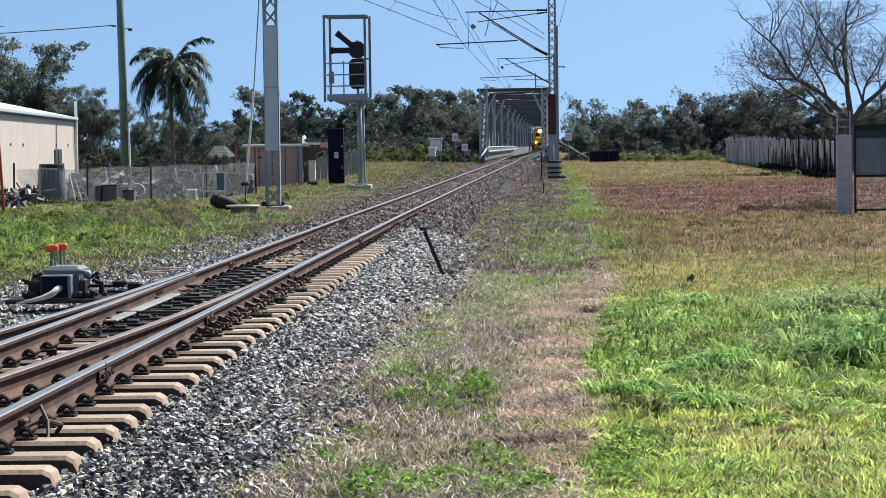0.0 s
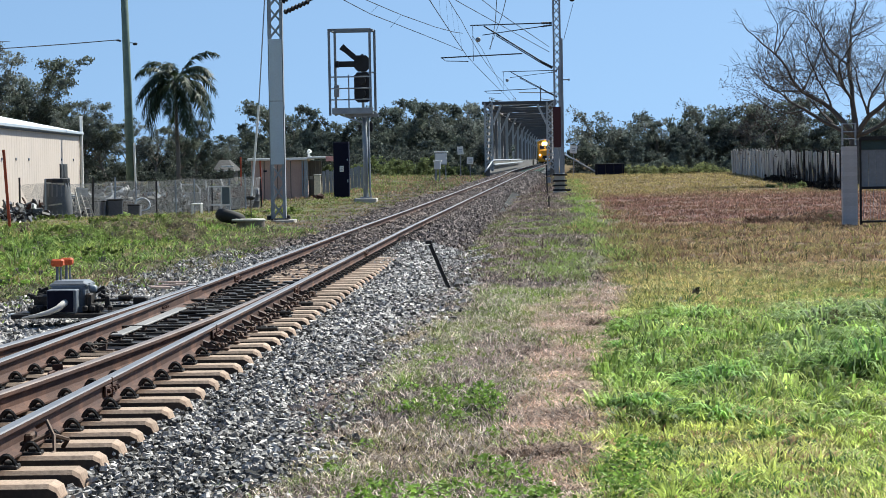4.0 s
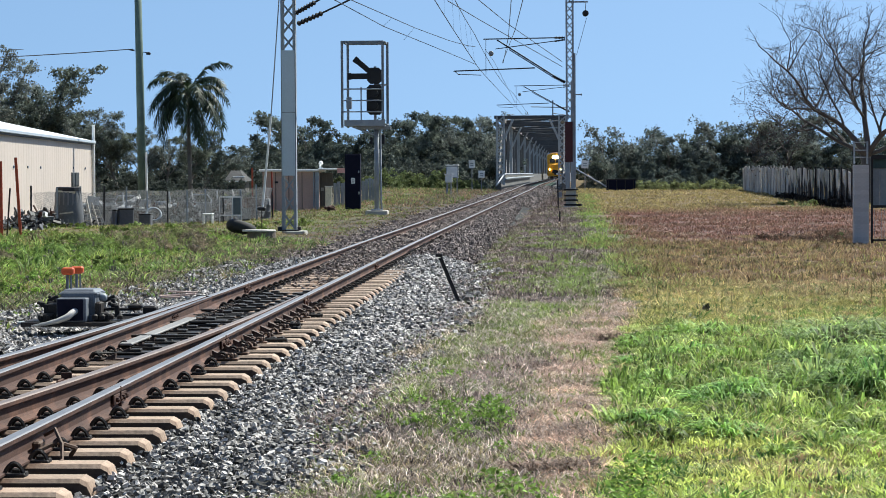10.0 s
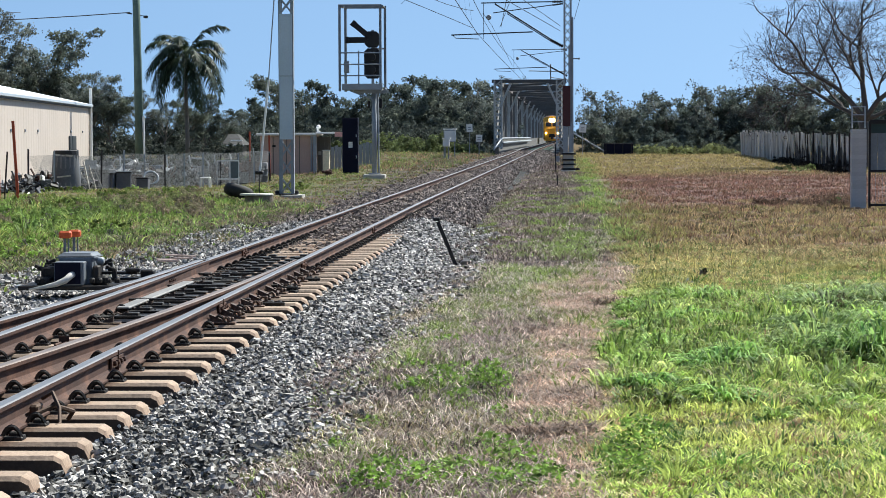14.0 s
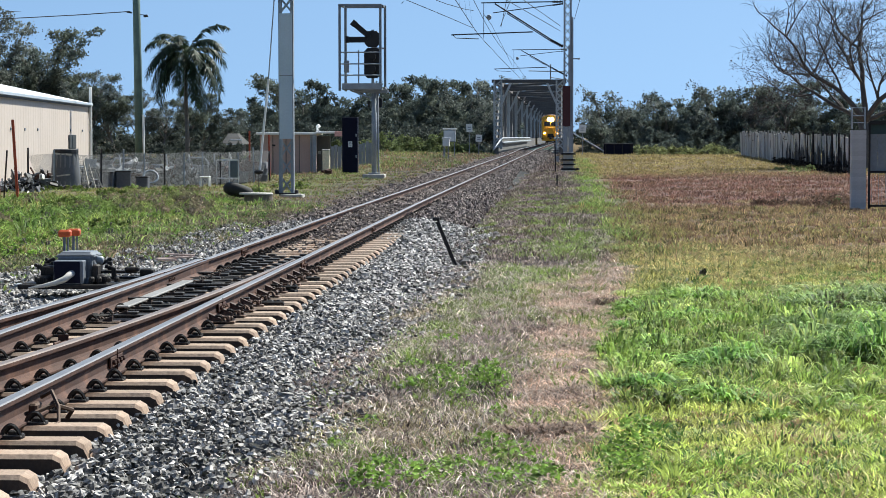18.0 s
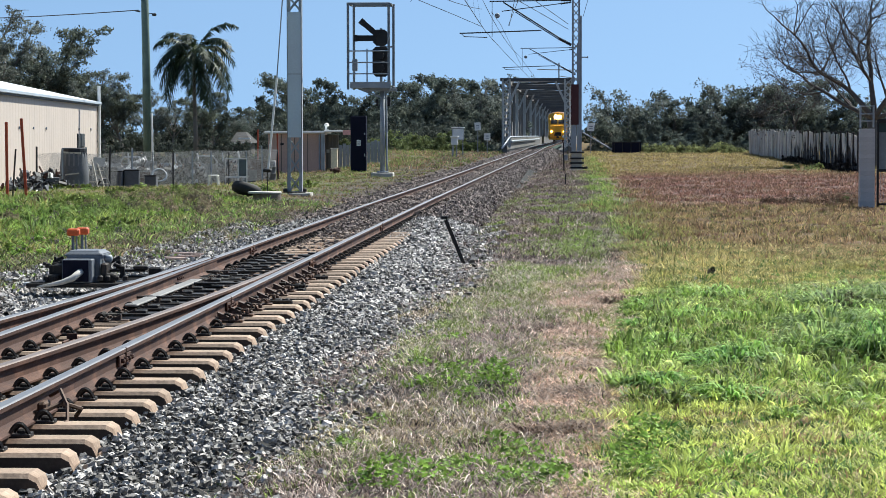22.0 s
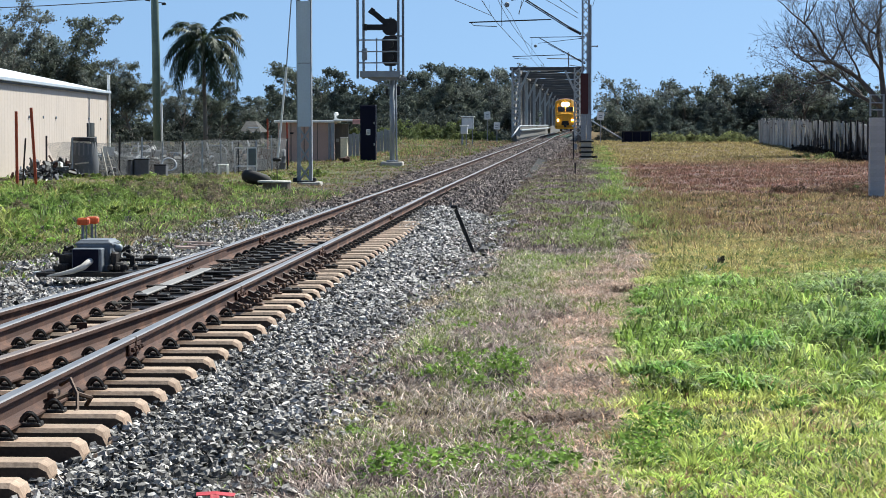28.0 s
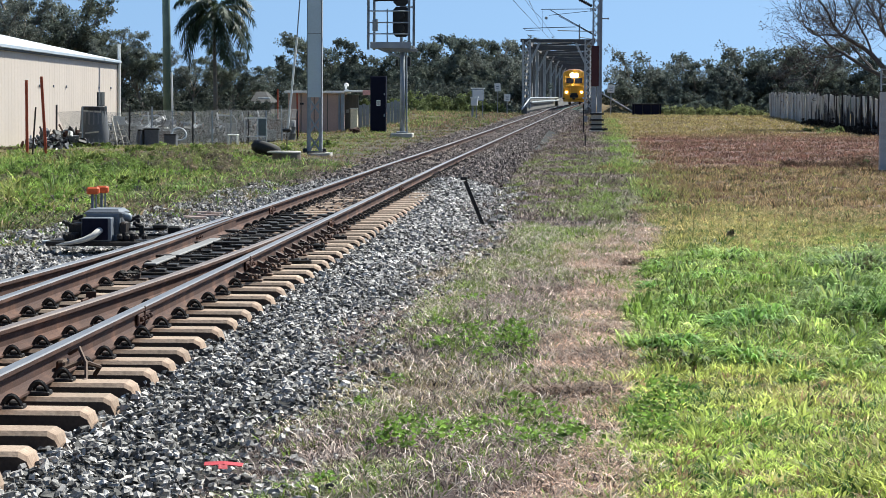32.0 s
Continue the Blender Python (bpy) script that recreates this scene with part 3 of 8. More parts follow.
for y in SLEEPERS[(SLEEPERS > 11.0) & (SLEEPERS < 61.0)]:
    y = float(y)
    if y > 23.5 and y < 29.5:
        continue
    c, z = float(track_x(y)), float(rail_z(y)) - 0.16
    spots = [(c + GAUGE / 2 + 0.055, 0), (c - GAUGE / 2 + 0.085, 0), (c - GAUGE / 2 - 0.055 - float(turnout(y)), 180), (c + GAUGE / 2 - 0.055, 180)]
    if y < 23.5:
        b = c + GAUGE / 2 - float(turnout(y)) - 0.07
        spots[3] = (b - 0.055, 180)
        if turnout(y) > 0.28:
            spots.append((b + 0.055, 0))
    for x, a in spots:
        if made >= 298:
            break
        ob = new("clip", clip_me)
        ob.matrix_basis = pose(x, y, z, 0, 0, a) @ Matrix.Diagonal((0.85, 0.85, 0.85, 1))
        ob.parent = track
        made += 1

# rail braces of the turnout: a low plate, a leaning brace against the rail's web, bolts and a clip
def brace_mesh(seed, mat):
    r = random.Random(seed)
    m = Shape().box((0.05, 0, 0), (0.40, 0.16, 0.022), 0.005)
    m.add([(-0.03, -0.06, 0.01), (0.13, -0.05, 0.01), (0.11, -0.04, 0.035), (-0.035, -0.05, 0.105), (-0.03, 0.06, 0.01), (0.13, 0.05, 0.01), (0.11, 0.04, 0.035), (-0.035, 0.05, 0.105)], [(0, 1, 2, 3), (7, 6, 5, 4), (0, 4, 5, 1), (1, 5, 6, 2), (2, 6, 7, 3), (3, 7, 4, 0)])
    for px, py in ((0.07, 0.03), (0.18, -0.045), (0.2, 0.05)):
        h = r.uniform(0.03, 0.06)
        m.lathe([(0.024, 0.0), (0.024, h), (0.013, h + 0.012)], (px, py, 0.01), 6)
    arc = [(0.10 + 0.10 * k / 6, r.uniform(-0.01, 0.01), 0.01 + 0.06 * math.sin(math.pi * k / 6)) for k in range(7)]
    m.tube([(q[0], q[1] - 0.06, q[2]) for q in arc], 0.013, 5)
    return m.mesh("rail_brace", mat)


BRACE_RUST = material("greasy_rust", (0.06, 0.038, 0.028), 0.65, 0.2, grain=(6.0, 50.0), spread=0.5, bump=0.4, second=(0.13, 0.075, 0.05), second_at=0.55)
braces = [brace_mesh(k, GREASY if k % 2 else BRACE_RUST) for k in range(6)]
for i, y in enumerate(SLEEPERS[(SLEEPERS > 21.0) & (SLEEPERS < 30.5)]):
    y = float(y)
    c, z = float(track_x(y)), float(rail_z(y)) - 0.155
    spots = [(c + GAUGE / 2 + 0.055, 0), (c - GAUGE / 2 - 0.09 - float(turnout(y)), 180), (c - GAUGE / 2 + 0.30, 180)]
    for k, (x, a) in enumerate(spots):
        ob = new("rail_brace", braces[(i * 2 + k) % 6])
        ob.matrix_basis = pose(x, y, z, 0, 0, a + rng.uniform(-6, 6)) @ Matrix.Diagonal((0.8, 0.85, 0.72, 1) if k < 2 else (0.55, 0.8, 0.5, 1))
        ob.parent = track

# greased slide plates under the two blades
slide_me = Shape().box((0, 0, 0), (0.46, 0.19, 0.018), 0.004).box((0.05, 0.0, 0.02), (0.10, 0.12, 0.03), 0.006).mesh("slide_plate", GREASY)
for y in SLEEPERS[(SLEEPERS > 21.5) & (SLEEPERS < 33.5)]:
    y = float(y)
    c, z = float(track_x(y)), float(rail_z(y)) - 0.152
    for k, x in enumerate((c - 0.25, c + 0.27)):
        ob = new("slide_plate", slide_me)
        ob.matrix_basis = pose(x, y, z, 0, 0, rng.uniform(-3, 3) + 180 * k)
        ob.parent = track

# stretcher bars between the blades, and their brackets
for y, drop in ((28.6, 0.10), (26.3, 0.10), (23.9, 0.09)):
    c, z = float(track_x(y)), float(rail_z(y))
    s = Shape().box((c, y, z - drop - 0.02), (1.3, 0.06, 0.022), 0.005)
    s.box((c - 0.42, y, z - drop - 0.03), (0.10, 0.08, 0.05), 0.012).box((c + 0.42, y, z - drop - 0.03), (0.12, 0.08, 0.05), 0.012)
    part("stretcher_bar", s, GREASY, track, "black greasy stretcher bar")
drive = Shape()
for y, x1 in ((27.2, -3.2), (27.9, -3.4)):
    drive.tube([(-5.35, y, 0.11), (x1, y, 0.10)], 0.018, 6)
    for k in (-4.75, -4.3):
        drive.tube([(k - 0.07, y, 0.11), (k + 0.07, y, 0.11)], 0.032, 6)
part("drive_rod", drive, GREASY, track, "black drive rods to the switch blades")

# heavy blocks bolted between and beside the rails near the blade tips
lug = Shape().box((0, 0, 0.0), (0.2, 0.14, 0.03), 0.008).box((-0.02, 0.0, 0.04), (0.09, 0.08, 0.07), 0.02).lathe([(0.03, 0.0), (0.03, 0.05), (0.018, 0.065)], (0.07, 0.03, 0.01), 6)
lug.tube([(-0.12, -0.045, 0.05), (0.13, -0.045, 0.05)], 0.016, 6).tube([(-0.1, 0.06, 0.03), (0.12, 0.06, 0.035)], 0.014, 6)
lug_me = lug.mesh("heel_block", GREASY)
for x, y in ((-4.08, 21.9), (-3.9, 27.6), (-3.35, 25.4), (-3.8, 28.8), (-3.5, 29.3), (-2.74, 23.86), (-2.8, 26.1), (-2.78, 28.1), (-4.0, 28.0), (-4.02, 28.7), (-3.3, 26.9), (-3.35, 28.4), (-3.6, 27.9)):
    ob = new("heel_block", lug_me)
    ob.matrix_basis = pose(x, y, 0.06 + rng.uniform(-0.02, 0.03), 0, 0, rng.uniform(-30, 30)) @ Matrix.Diagonal((rng.uniform(0.6, 1.1), rng.uniform(0.5, 1.1), rng.uniform(0.6, 1.0), 1))
    ob.parent = track
for i, y in enumerate(SLEEPERS[(SLEEPERS > 22.3) & (SLEEPERS < 29.5)]):
    ob = new("heel_block", lug_me)
    ob.matrix_basis = pose(-3.78 + rng.uniform(-0.02, 0.02), float(y), 0.06, 0, 0, rng.uniform(-15, 15)) @ Matrix.Diagonal((0.75, rng.uniform(0.8, 1.1), rng.uniform(0.6, 0.9), 1))
    ob.parent = track
# grey shield plate beside the open blade
part("shield_plate", Shape().box((-4.0, 24.8, 0.135), (0.12, 4.1, 0.024), 0.008), material("scuffed_steel", (0.23, 0.222, 0.215), 0.6, 0.15, grain=(1.0, 30.0), spread=0.35), track, "pale grey steel shield plate")

# joints: bolted plates on the web and rail bonds
for x, y in ((-3.04, 16.9), (-3.04, 22.3), (-3.04, 29.6), (-3.62, 18.1), (-4.18, 26.6), (-4.18, 33.0), (-3.04, 41.0)):
    s = Shape()
    for side in (-1, 1):
        s.box((x + side * 0.022, y, 0.172), (0.018, 0.46, 0.075), 0.006)
        for k in (-0.17, -0.06, 0.06, 0.17):
            s.lathe([(0.018, 0), (0.018, 0.02), (0.01, 0.028)] if side > 0 else [(0.018, 0), (0.018, -0.02), (0.01, -0.028)], (x + side * 0.031, y + k, 0.172), 6, axis="x")
    s.box((x, y, 0.175), (0.078, 0.012, 0.15), 0.002)
    part("fishplate", s, RUST, track, "rusty bolted joint plate")
# coiled bond cable clipped to the running rail
bond = Shape()
bond.tube([(-2.97, 14.2, 0.20), (-2.9, 14.15, 0.24), (-2.84, 14.05, 0.16), (-2.82, 13.95, 0.08), (-2.86, 13.8, 0.06)], 0.012, 6)
bond.tube([(-2.97, 14.0, 0.13), (-2.88, 14.1, 0.17), (-2.80, 14.25, 0.12), (-2.84, 14.3, 0.07)], 0.014, 6)
bond.box((-2.985, 14.1, 0.15), (0.05, 0.16, 0.06), 0.012)
part("bond_cable", bond, material("bond_copper", (0.08, 0.045, 0.028), 0.7, 0.2), track, "brown twisted bond cable")

# ---- point machine ----
pm = thing("point_machine", (-5.22, 27.0, 0.02), "grey electric point machine with orange capped lugs beside the track", "point machine")
s = Shape().box((0, 0, 0.04), (1.5, 0.95, 0.06), 0.01)
part("base_plate", s, GREASY, pm, "black steel base plate")
part("case", Shape().box((-0.02, 0.1, 0.27), (0.46, 0.62, 0.34), 0.02), MACHINE, pm, "grey painted steel case")
part("lid", Shape().box((-0.02, 0.12, 0.465), (0.50, 0.60, 0.06), 0.018, top=(0.86, 0.9)).box((-0.02, 0.12, 0.435), (0.52, 0.64, 0.02), 0.004), MACHINE, pm, "paler grey lid")
part("junction_box", Shape().box((-0.06, -0.33, 0.23), (0.40, 0.26, 0.32), 0.012).box((-0.02, -0.2, 0.1), (0.42, 0.1, 0.1), 0.01), MACHINE, pm, "grey junction box on the front")
# dark plate over the grey front: the shade on this face is its colour
part("front_cover", Shape().box((-0.075, -0.468, 0.235), (0.35, 0.014, 0.29), 0.003), NAVY, pm, "junction box cover, coloured dark blue to carry the front's shade")
for k, px in enumerate((-0.225, -0.18)):
    cap = part("lug", Shape().tube([(px, 0.12 + 0.42 * k, 0.49), (px, 0.12 + 0.42 * k, 0.70)], 0.02, 8).tube([(px + 0.05, 0.12 + 0.42 * k, 0.49), (px + 0.05, 0.12 + 0.42 * k, 0.70)], 0.012, 8), MACHINE, pm, "dark steel lug")
    part("cap", Shape().box((px + 0.01, 0.12 + 0.42 * k, 0.735), (0.17, 0.13, 0.10), 0.022), ORANGE, cap, "orange plastic cap")
hose = [(-0.01, -0.46, 0.22), (-0.02, -0.54, 0.21), (-0.08, -0.61, 0.15), (-0.2, -0.66, 0.10), (-0.38, -0.68, 0.06), (-0.56, -0.66, 0.03)]
part("conduit", Shape().tube(hose, [0.046, 0.046, 0.044, 0.036, 0.024, 0.012], 10), HOSE, pm, "pale flexible conduit", True)
for px, py, pz, sx, sy, sz in ((-0.36, -0.1, 0.2, 0.16, 0.3, 0.22), (-0.44, 0.1, 0.28, 0.12, 0.16, 0.1), (-0.42, -0.3, 0.12, 0.2, 0.14, 0.12), (0.27, -0.1, 0.2, 0.08, 0.4, 0.26), (0.36, -0.24, 0.12, 0.14, 0.2, 0.14)):
    part("fitting", Shape().box((px, py, pz), (sx, sy, sz), 0.02), GREASY, pm, "black iron fitting")
for px in (-0.5, -0.38, 0.24, 0.34, 0.46, 0.58):
    part("bolt", Shape().lathe([(0.04, 0), (0.04, 0.05), (0.022, 0.07)], (px, -0.36, 0.1), 8), GREASY, pm)
for px, py, pz, tilt in ((-0.50, -0.2, 0.30, 20), (-0.42, 0.1, 0.36, -25), (-0.55, 0.2, 0.24, 40), (0.36, 0.1, 0.36, -30), (0.44, -0.05, 0.28, 15)):
    part("lever", Shape().box((px, py, pz), (0.16, 0.05, 0.045), 0.008, pose(0, 0, 0, 0, tilt, 10)).box((px + 0.05, py - 0.02, pz - 0.08), (0.06, 0.07, 0.16), 0.008).lathe([(0.022, -0.05), (0.022, 0.05)], (px - 0.04, py, pz + 0.02), 6, axis="y"), GREASY, pm)
part("motor_end", Shape().lathe([(0.03, 0), (0.055, 0.02), (0.055, 0.09), (0.03, 0.11)], (0.23, 0.0, 0.38), 12, axis="x"), GALV, pm, "pale round motor end", True)
arm = Shape().box((0.55, 0.0, 0.22), (0.5, 0.12, 0.035), 0.008).box((0.62, 0.0, 0.14), (0.55, 0.16, 0.03), 0.006).box((0.92, 0.1, 0.2), (0.18, 0.2, 0.12), 0.02).box((0.75, -0.1, 0.26), (0.2, 0.1, 0.06), 0.015)
arm.box((0.98, -0.05, 0.1), (0.5, 0.16, 0.06), 0.012)
part("crank_arm", arm, GREASY, pm, "black crank arm and cover")
part("cover_plate", Shape().box((-0.66, -0.3, 0.05), (0.3, 0.2, 0.04), 0.006), GALV, pm, "pale cable cover plate")

pm.matrix_basis = pose(-5.2, 26.9, 0.06) @ Matrix.Diagonal((0.8, 0.8, 0.8, 1))
# sheet of pale timber left beyond the rail, red rag on the stones, stake and rock
tagged(new("timber_offcut", Shape().box((-4.98, 32.2, 0.13), (0.5, 0.035, 0.025), 0.006, pose(0, 0, 0, 0, -3, -6)).box((-4.93, 32.4, 0.16), (0.4, 0.03, 0.025), 0.006, pose(0, 0, 0, 0, 3, 12)).box((-5.05, 32.1, 0.11), (0.3, 0.04, 0.03), 0.006, pose(0, 0, 0, 0, 3, 35)).mesh("timber_offcut", material("weathered_board", (0.5, 0.38, 0.33), 0.8))), "weathered reddish sticks lying on the ballast", "board")
rag = Shape().box((-1.62, 10.84, 0.075), (0.09, 0.03, 0.004), 0.0, pose(0, 0, 0, 22, -3, 4)).box((-1.54, 10.85, 0.072), (0.09, 0.034, 0.004), 0.0, pose(0, 0, 0, 16, 4, -5)).box((-1.58, 10.82, 0.064), (0.04, 0.03, 0.004), 0.0, pose(0, 0, 0, 35, 2, 12))
tagged(new("plastic_strip", rag.mesh("plastic_strip", material("red_plastic", (0.5, 0.06, 0.075), 0.5))), "bright red plastic strip lying on the stones", "litter")
stake = thing("steel_stake", (-1.36, 33.9, 0.02), "dark leaning steel stake in the ballast", "stake")
part("shaft", Shape().bar((0.0, 0, -0.1), (-0.26, 0, 0.53), 0.05, 0.03), BLACK, stake)
part("head", Shape().box((-0.275, 0, 0.56), (0.09, 0.05, 0.05), 0.01), BLACK, stake)
tagged(new("rock", stone_mesh("rock", np.array([(-1.22, 33.0, 0.03)]), [0.2], False, STONE_PIECE)), "pale rounded lump of rock beside the stake", "rock")

# ---- masts ----
def lattice(m, w, d, z0, z1, step, thick=0.03):
    """Crossed lacing on the front and the back between two channels."""
    n = max(1, int(round((z1 - z0) / step)))
    for k in range(n):
        a, b = z0 + (z1 - z0) * k / n, z0 + (z1 - z0) * (k + 1) / n
        for yy in (-d / 2, d / 2):
            part("lacing_bar", Shape().bar((-w / 2, yy, a), (w / 2, yy, b), thick, 0.008), GALV, m)
            part("lacing_bar", Shape().bar((w / 2, yy + 0.009, a), (-w / 2, yy + 0.009, b), thick, 0.008), GALV, m)


def channel(s, x, y, z0, z1, web, flange, face):
    """A rolled channel standing on end, its back to one side."""
    s.box((x, y, (z0 + z1) / 2), (0.012, web, z1 - z0))
    for sy in (-1, 1):
        s.box((x - face * flange / 2, y + sy * (web / 2 - 0.005), (z0 + z1) / 2), (flange, 0.01, z1 - z0 - 0.002))


def mast(x, y, height, w, d, label):
    g = float(ground_z(x, y))
    m = thing("overhead_line_mast", (x, y, g), label, "mast", "overhead line masts")
    for side in (-1, 1):
        s = Shape()
        channel(s, side * w / 2, 0, 0.05, height, d, 0.075, side)
        part("channel", s, GALV, m)
    return m, g


lm, _ = mast(-7.46, 68.7, 8.6, 0.40, 0.24, "galvanised lattice mast with a flat grey panel on its front")
lattice(lm, 0.36, 0.2, 0.1, 1.62, 0.5, 0.03)
lattice(lm, 0.36, 0.2, 5.1, 8.6, 0.42, 0.04)
part("panel", Shape().box((0, -0.14, 2.5), (0.36, 0.012, 1.74), 0.003), PANEL, lm, "flat pale grey-blue panel")
part("panel", Shape().box((0, -0.14, 4.24), (0.36, 0.012, 1.70), 0.003), PANEL, lm, "flat pale grey-blue panel")
part("seam", Shape().box((0, -0.135, 3.38), (0.36, 0.012, 0.05)), GREY_PAINT, lm, "dark seam strip")
part("footing", Shape().box((0.16, 0, 0.03), (0.6, 0.8, 0.14), 0.02), PALE_CONCRETE, lm, "pale concrete footing")
part("base_plate", Shape().box((0, 0, 0.12), (0.6, 0.5, 0.03), 0.005).box((-0.26, -0.1, 0.16), (0.12, 0.16, 0.12), 0.02).box((0.28, -0.12, 0.17), (0.1, 0.14, 0.1), 0.02), BLACK, lm)

rm, rg = mast(0.49, 108.3, 10.6, 0.34, 0.26, "galvanised lattice mast with a maroon plate and steel bands")
lattice(rm, 0.30, 0.22, 3.4, 10.6, 0.36, 0.035)
part("plate", Shape().box((-0.045, -0.16, 2.85), (0.33, 0.014, 1.75), 0.003), MAROON, rm, "maroon painted plate")
part("plate", Shape().box((-0.09, -0.15, 1.4), (0.2, 0.012, 1.1), 0.003).box((0.11, -0.15, 1.5), (0.14, 0.012, 1.3), 0.003), GALV, rm, "pale steel plate")
part("stiffener", Shape().box((0.215, 0, 3.35), (0.075, 0.2, 6.7), 0.008), GALV, rm, "pale steel strut bolted alongside")
for z in (0.12, 0.32, 0.52, 0.78):
    part("band", Shape().box((0.04, -0.03, z), (0.62, 0.42, 0.075), 0.01), BLACK, rm, "black steel band round the foot")
part("footing", Shape().box((0.02, 0, 0.0), (0.62, 0.6, 0.12), 0.02).box((0.03, -0.12, 0.45), (0.45, 0.12, 0.8), 0.02), PALE_CONCRETE, rm, "pale concrete footing")
part("bracket", Shape().bar((0.2, 0, 4.9), (0.52, 0, 4.9), 0.05).box((0.5, 0, 4.9), (0.06, 0.06, 0.09), 0.01), GALV, rm)
part("shackle", Shape().bar((0.3, 0, 0.1), (0.5, -0.1, 0.12), 0.1), BLACK, rm)


def insulator(s, p, q, r=0.06, sheds=7):
    p, q = Vector(p), Vector(q)
    path, rad = [], []
    for k in range(sheds * 2 + 1):
        path.append(tuple(p.lerp(q, k / (sheds * 2))))
        rad.append(r if k % 2 else r * 0.55)
    s.tube(path, rad, 8)


def cantilever(m, reach, base, side, tie=True):
    """The hinged arm that holds the wires: top tube, strut, registration arm, droppers. side: -1 to the left."""
    k = side
    tube = Shape()
    tube.tube([(k * 0.62, 0, base + 2.02), (k * reach, 0, base + 1.98)], 0.026, 7)
    tube.tube([(k * 0.62, 0, base + 1.88), (k * reach * 0.86, 0, base + 1.55)], 0.02, 7)
    tube.tube([(k * 0.55, 0, base + 0.28), (k * reach * 0.84, 0, base + 1.94)], 0.032, 7)
    tube.tube([(k * 0.7, 0, base + 0.3), (k * reach * 0.70, 0, base + 1.52)], 0.022, 7)
    arm = part("cantilever", tube, WIRE, m, "dark steel tube cantilever")
    reg = Shape().tube([(k * reach * 0.40, 0, base + 0.72), (k * (reach + 1.3), 0, base + 0.60)], 0.028, 7)
    reg.tube([(k * (reach + 1.22), 0, base + 0.58), (k * (reach + 1.1), 0, base + 0.46), (k * (reach + 0.1), 0, base + 0.42)], 0.018, 6)
    part("registration_arm", reg, WIRE, arm)
    part("dropper", Shape().tube([(k * reach * 0.97, 0, base + 1.95), (k * (reach * 0.97), 0, base + 0.44)], 0.014, 5), WIRE, arm)
    for p, q, r in (((k * 0.2, 0, base + 2.02), (k * 0.66, 0, base + 2.02), 0.06), ((k * 0.2, 0, base + 1.93), (k * 0.66, 0, base + 1.87), 0.045), ((k * 0.2, 0, base + 0.08), (k * 0.75, 0, base + 0.37), 0.08)):
        ins = Shape()
        insulator(ins, p, q, r)
        part("insulator", ins, BLACK, arm, "dark ribbed insulator")
    part("pulley", Shape().lathe([(0.04, -0.06), (0.09, -0.06), (0.115, 0.0), (0.09, 0.06), (0.04, 0.06)], (k * reach * 0.91, 0, base + 1.36), 14, axis="y"), GREY_PAINT, arm, "grey round pulley", True)
    return arm


cantilever(rm, 3.75, 5.35, -1)
steep = Shape().tube([(0.7, 0, 6.4), (3.9, 0, 8.1)], 0.03, 7)
steep.tube([(0.9, 0, 6.1), (3.9, 0, 7.5)], 0.026, 7).tube([(1.9, 0, 7.4), (4.6, 0, 7.3)], 0.026, 7).tube([(0.2, 0, 8.3), (3.9, 0, 8.2)], 0.026, 7)
steep_arm = part("cantilever", steep, WIRE, lm, "dark steel tube cantilever")
for p, q, r in (((0.2, 0, 6.12), (0.75, 0, 6.42), 0.08), ((0.25, 0, 5.82), (0.95, 0, 6.12), 0.08)):
    ins = Shape()
    insulator(ins, p, q, r)
    part("insulator", ins, BLACK, steep_arm, "dark ribbed insulator")
third = thing("overhead_line_mast", (1.0, 181.0, float(ground_z(1.0, 181.0))), "small galvanised mast at the bridge portal", "mast", "overhead line masts")
part("channel", Shape().box((0, 0, 4.0), (0.24, 0.24, 8.0), 0.01), GALV, third)
cantilever(third, 4.2, 5.65, -1)

# ---- overhead wires ----
def sag(p, q, drop, n=10):
    p, q = Vector(p), Vector(q)
    return [tuple(p.lerp(q, k / n) - Vector((0, 0, drop * 4 * (k / n) * (1 - k / n)))) for k in range(n + 1)]


def line_wire(name, spans, r, label):
    s = Shape()
    for p, q, d in spans:
        s.tube(sag(p, q, d), r, 5)
    return tagged(new(name, s.mesh(name, WIRE)), label, "wire")


HUNG, HELD = Vector((-3.66, 108.3, 7.78)), Vector((-3.41, 108.3, 6.18))
line_wire("catenary_wire", [((-4.2, 5, 7.6), (-3.4, 68.7, 7.6), 0.3), ((-3.4, 68.7, 7.6), HUNG, 0.1), (HUNG, (-3.3, 181, 7.5), 0.35), ((-3.3, 181, 7.5), (-0.3, 420, 5.8), 0.3)], 0.014, "catenary wire above the track")
line_wire("contact_wire", [((-3.5, 5, 6.3), (-3.45, 68.7, 6.55), 0.04), ((-3.45, 68.7, 6.55), HELD, 0.03), (HELD, (-3.0, 181, 6.35), 0.04), ((-3.0, 181, 6.35), (-0.3, 420, 5.5), 0.03)], 0.014, "contact wire above the track")
drop_wires = Shape()
for k in range(1, 6):
    f = k / 6
    a = Vector((-3.4, 68.7, 7.6)).lerp(HUNG, f)
    b = Vector((-3.45, 68.7, 6.55)).lerp(HELD, f)
    drop_wires.tube([tuple(a - Vector((0, 0, 0.1 * 4 * f * (1 - f)))), tuple(b)], 0.004, 4)
tagged(new("dropper_wires", drop_wires.mesh("dropper_wires", WIRE)), "thin droppers between catenary and contact wire", "wire")


def free_wire(name, path, r, label):
    return tagged(new(name, Shape().tube(path, r, 5).mesh(name, WIRE)), label, "wire")


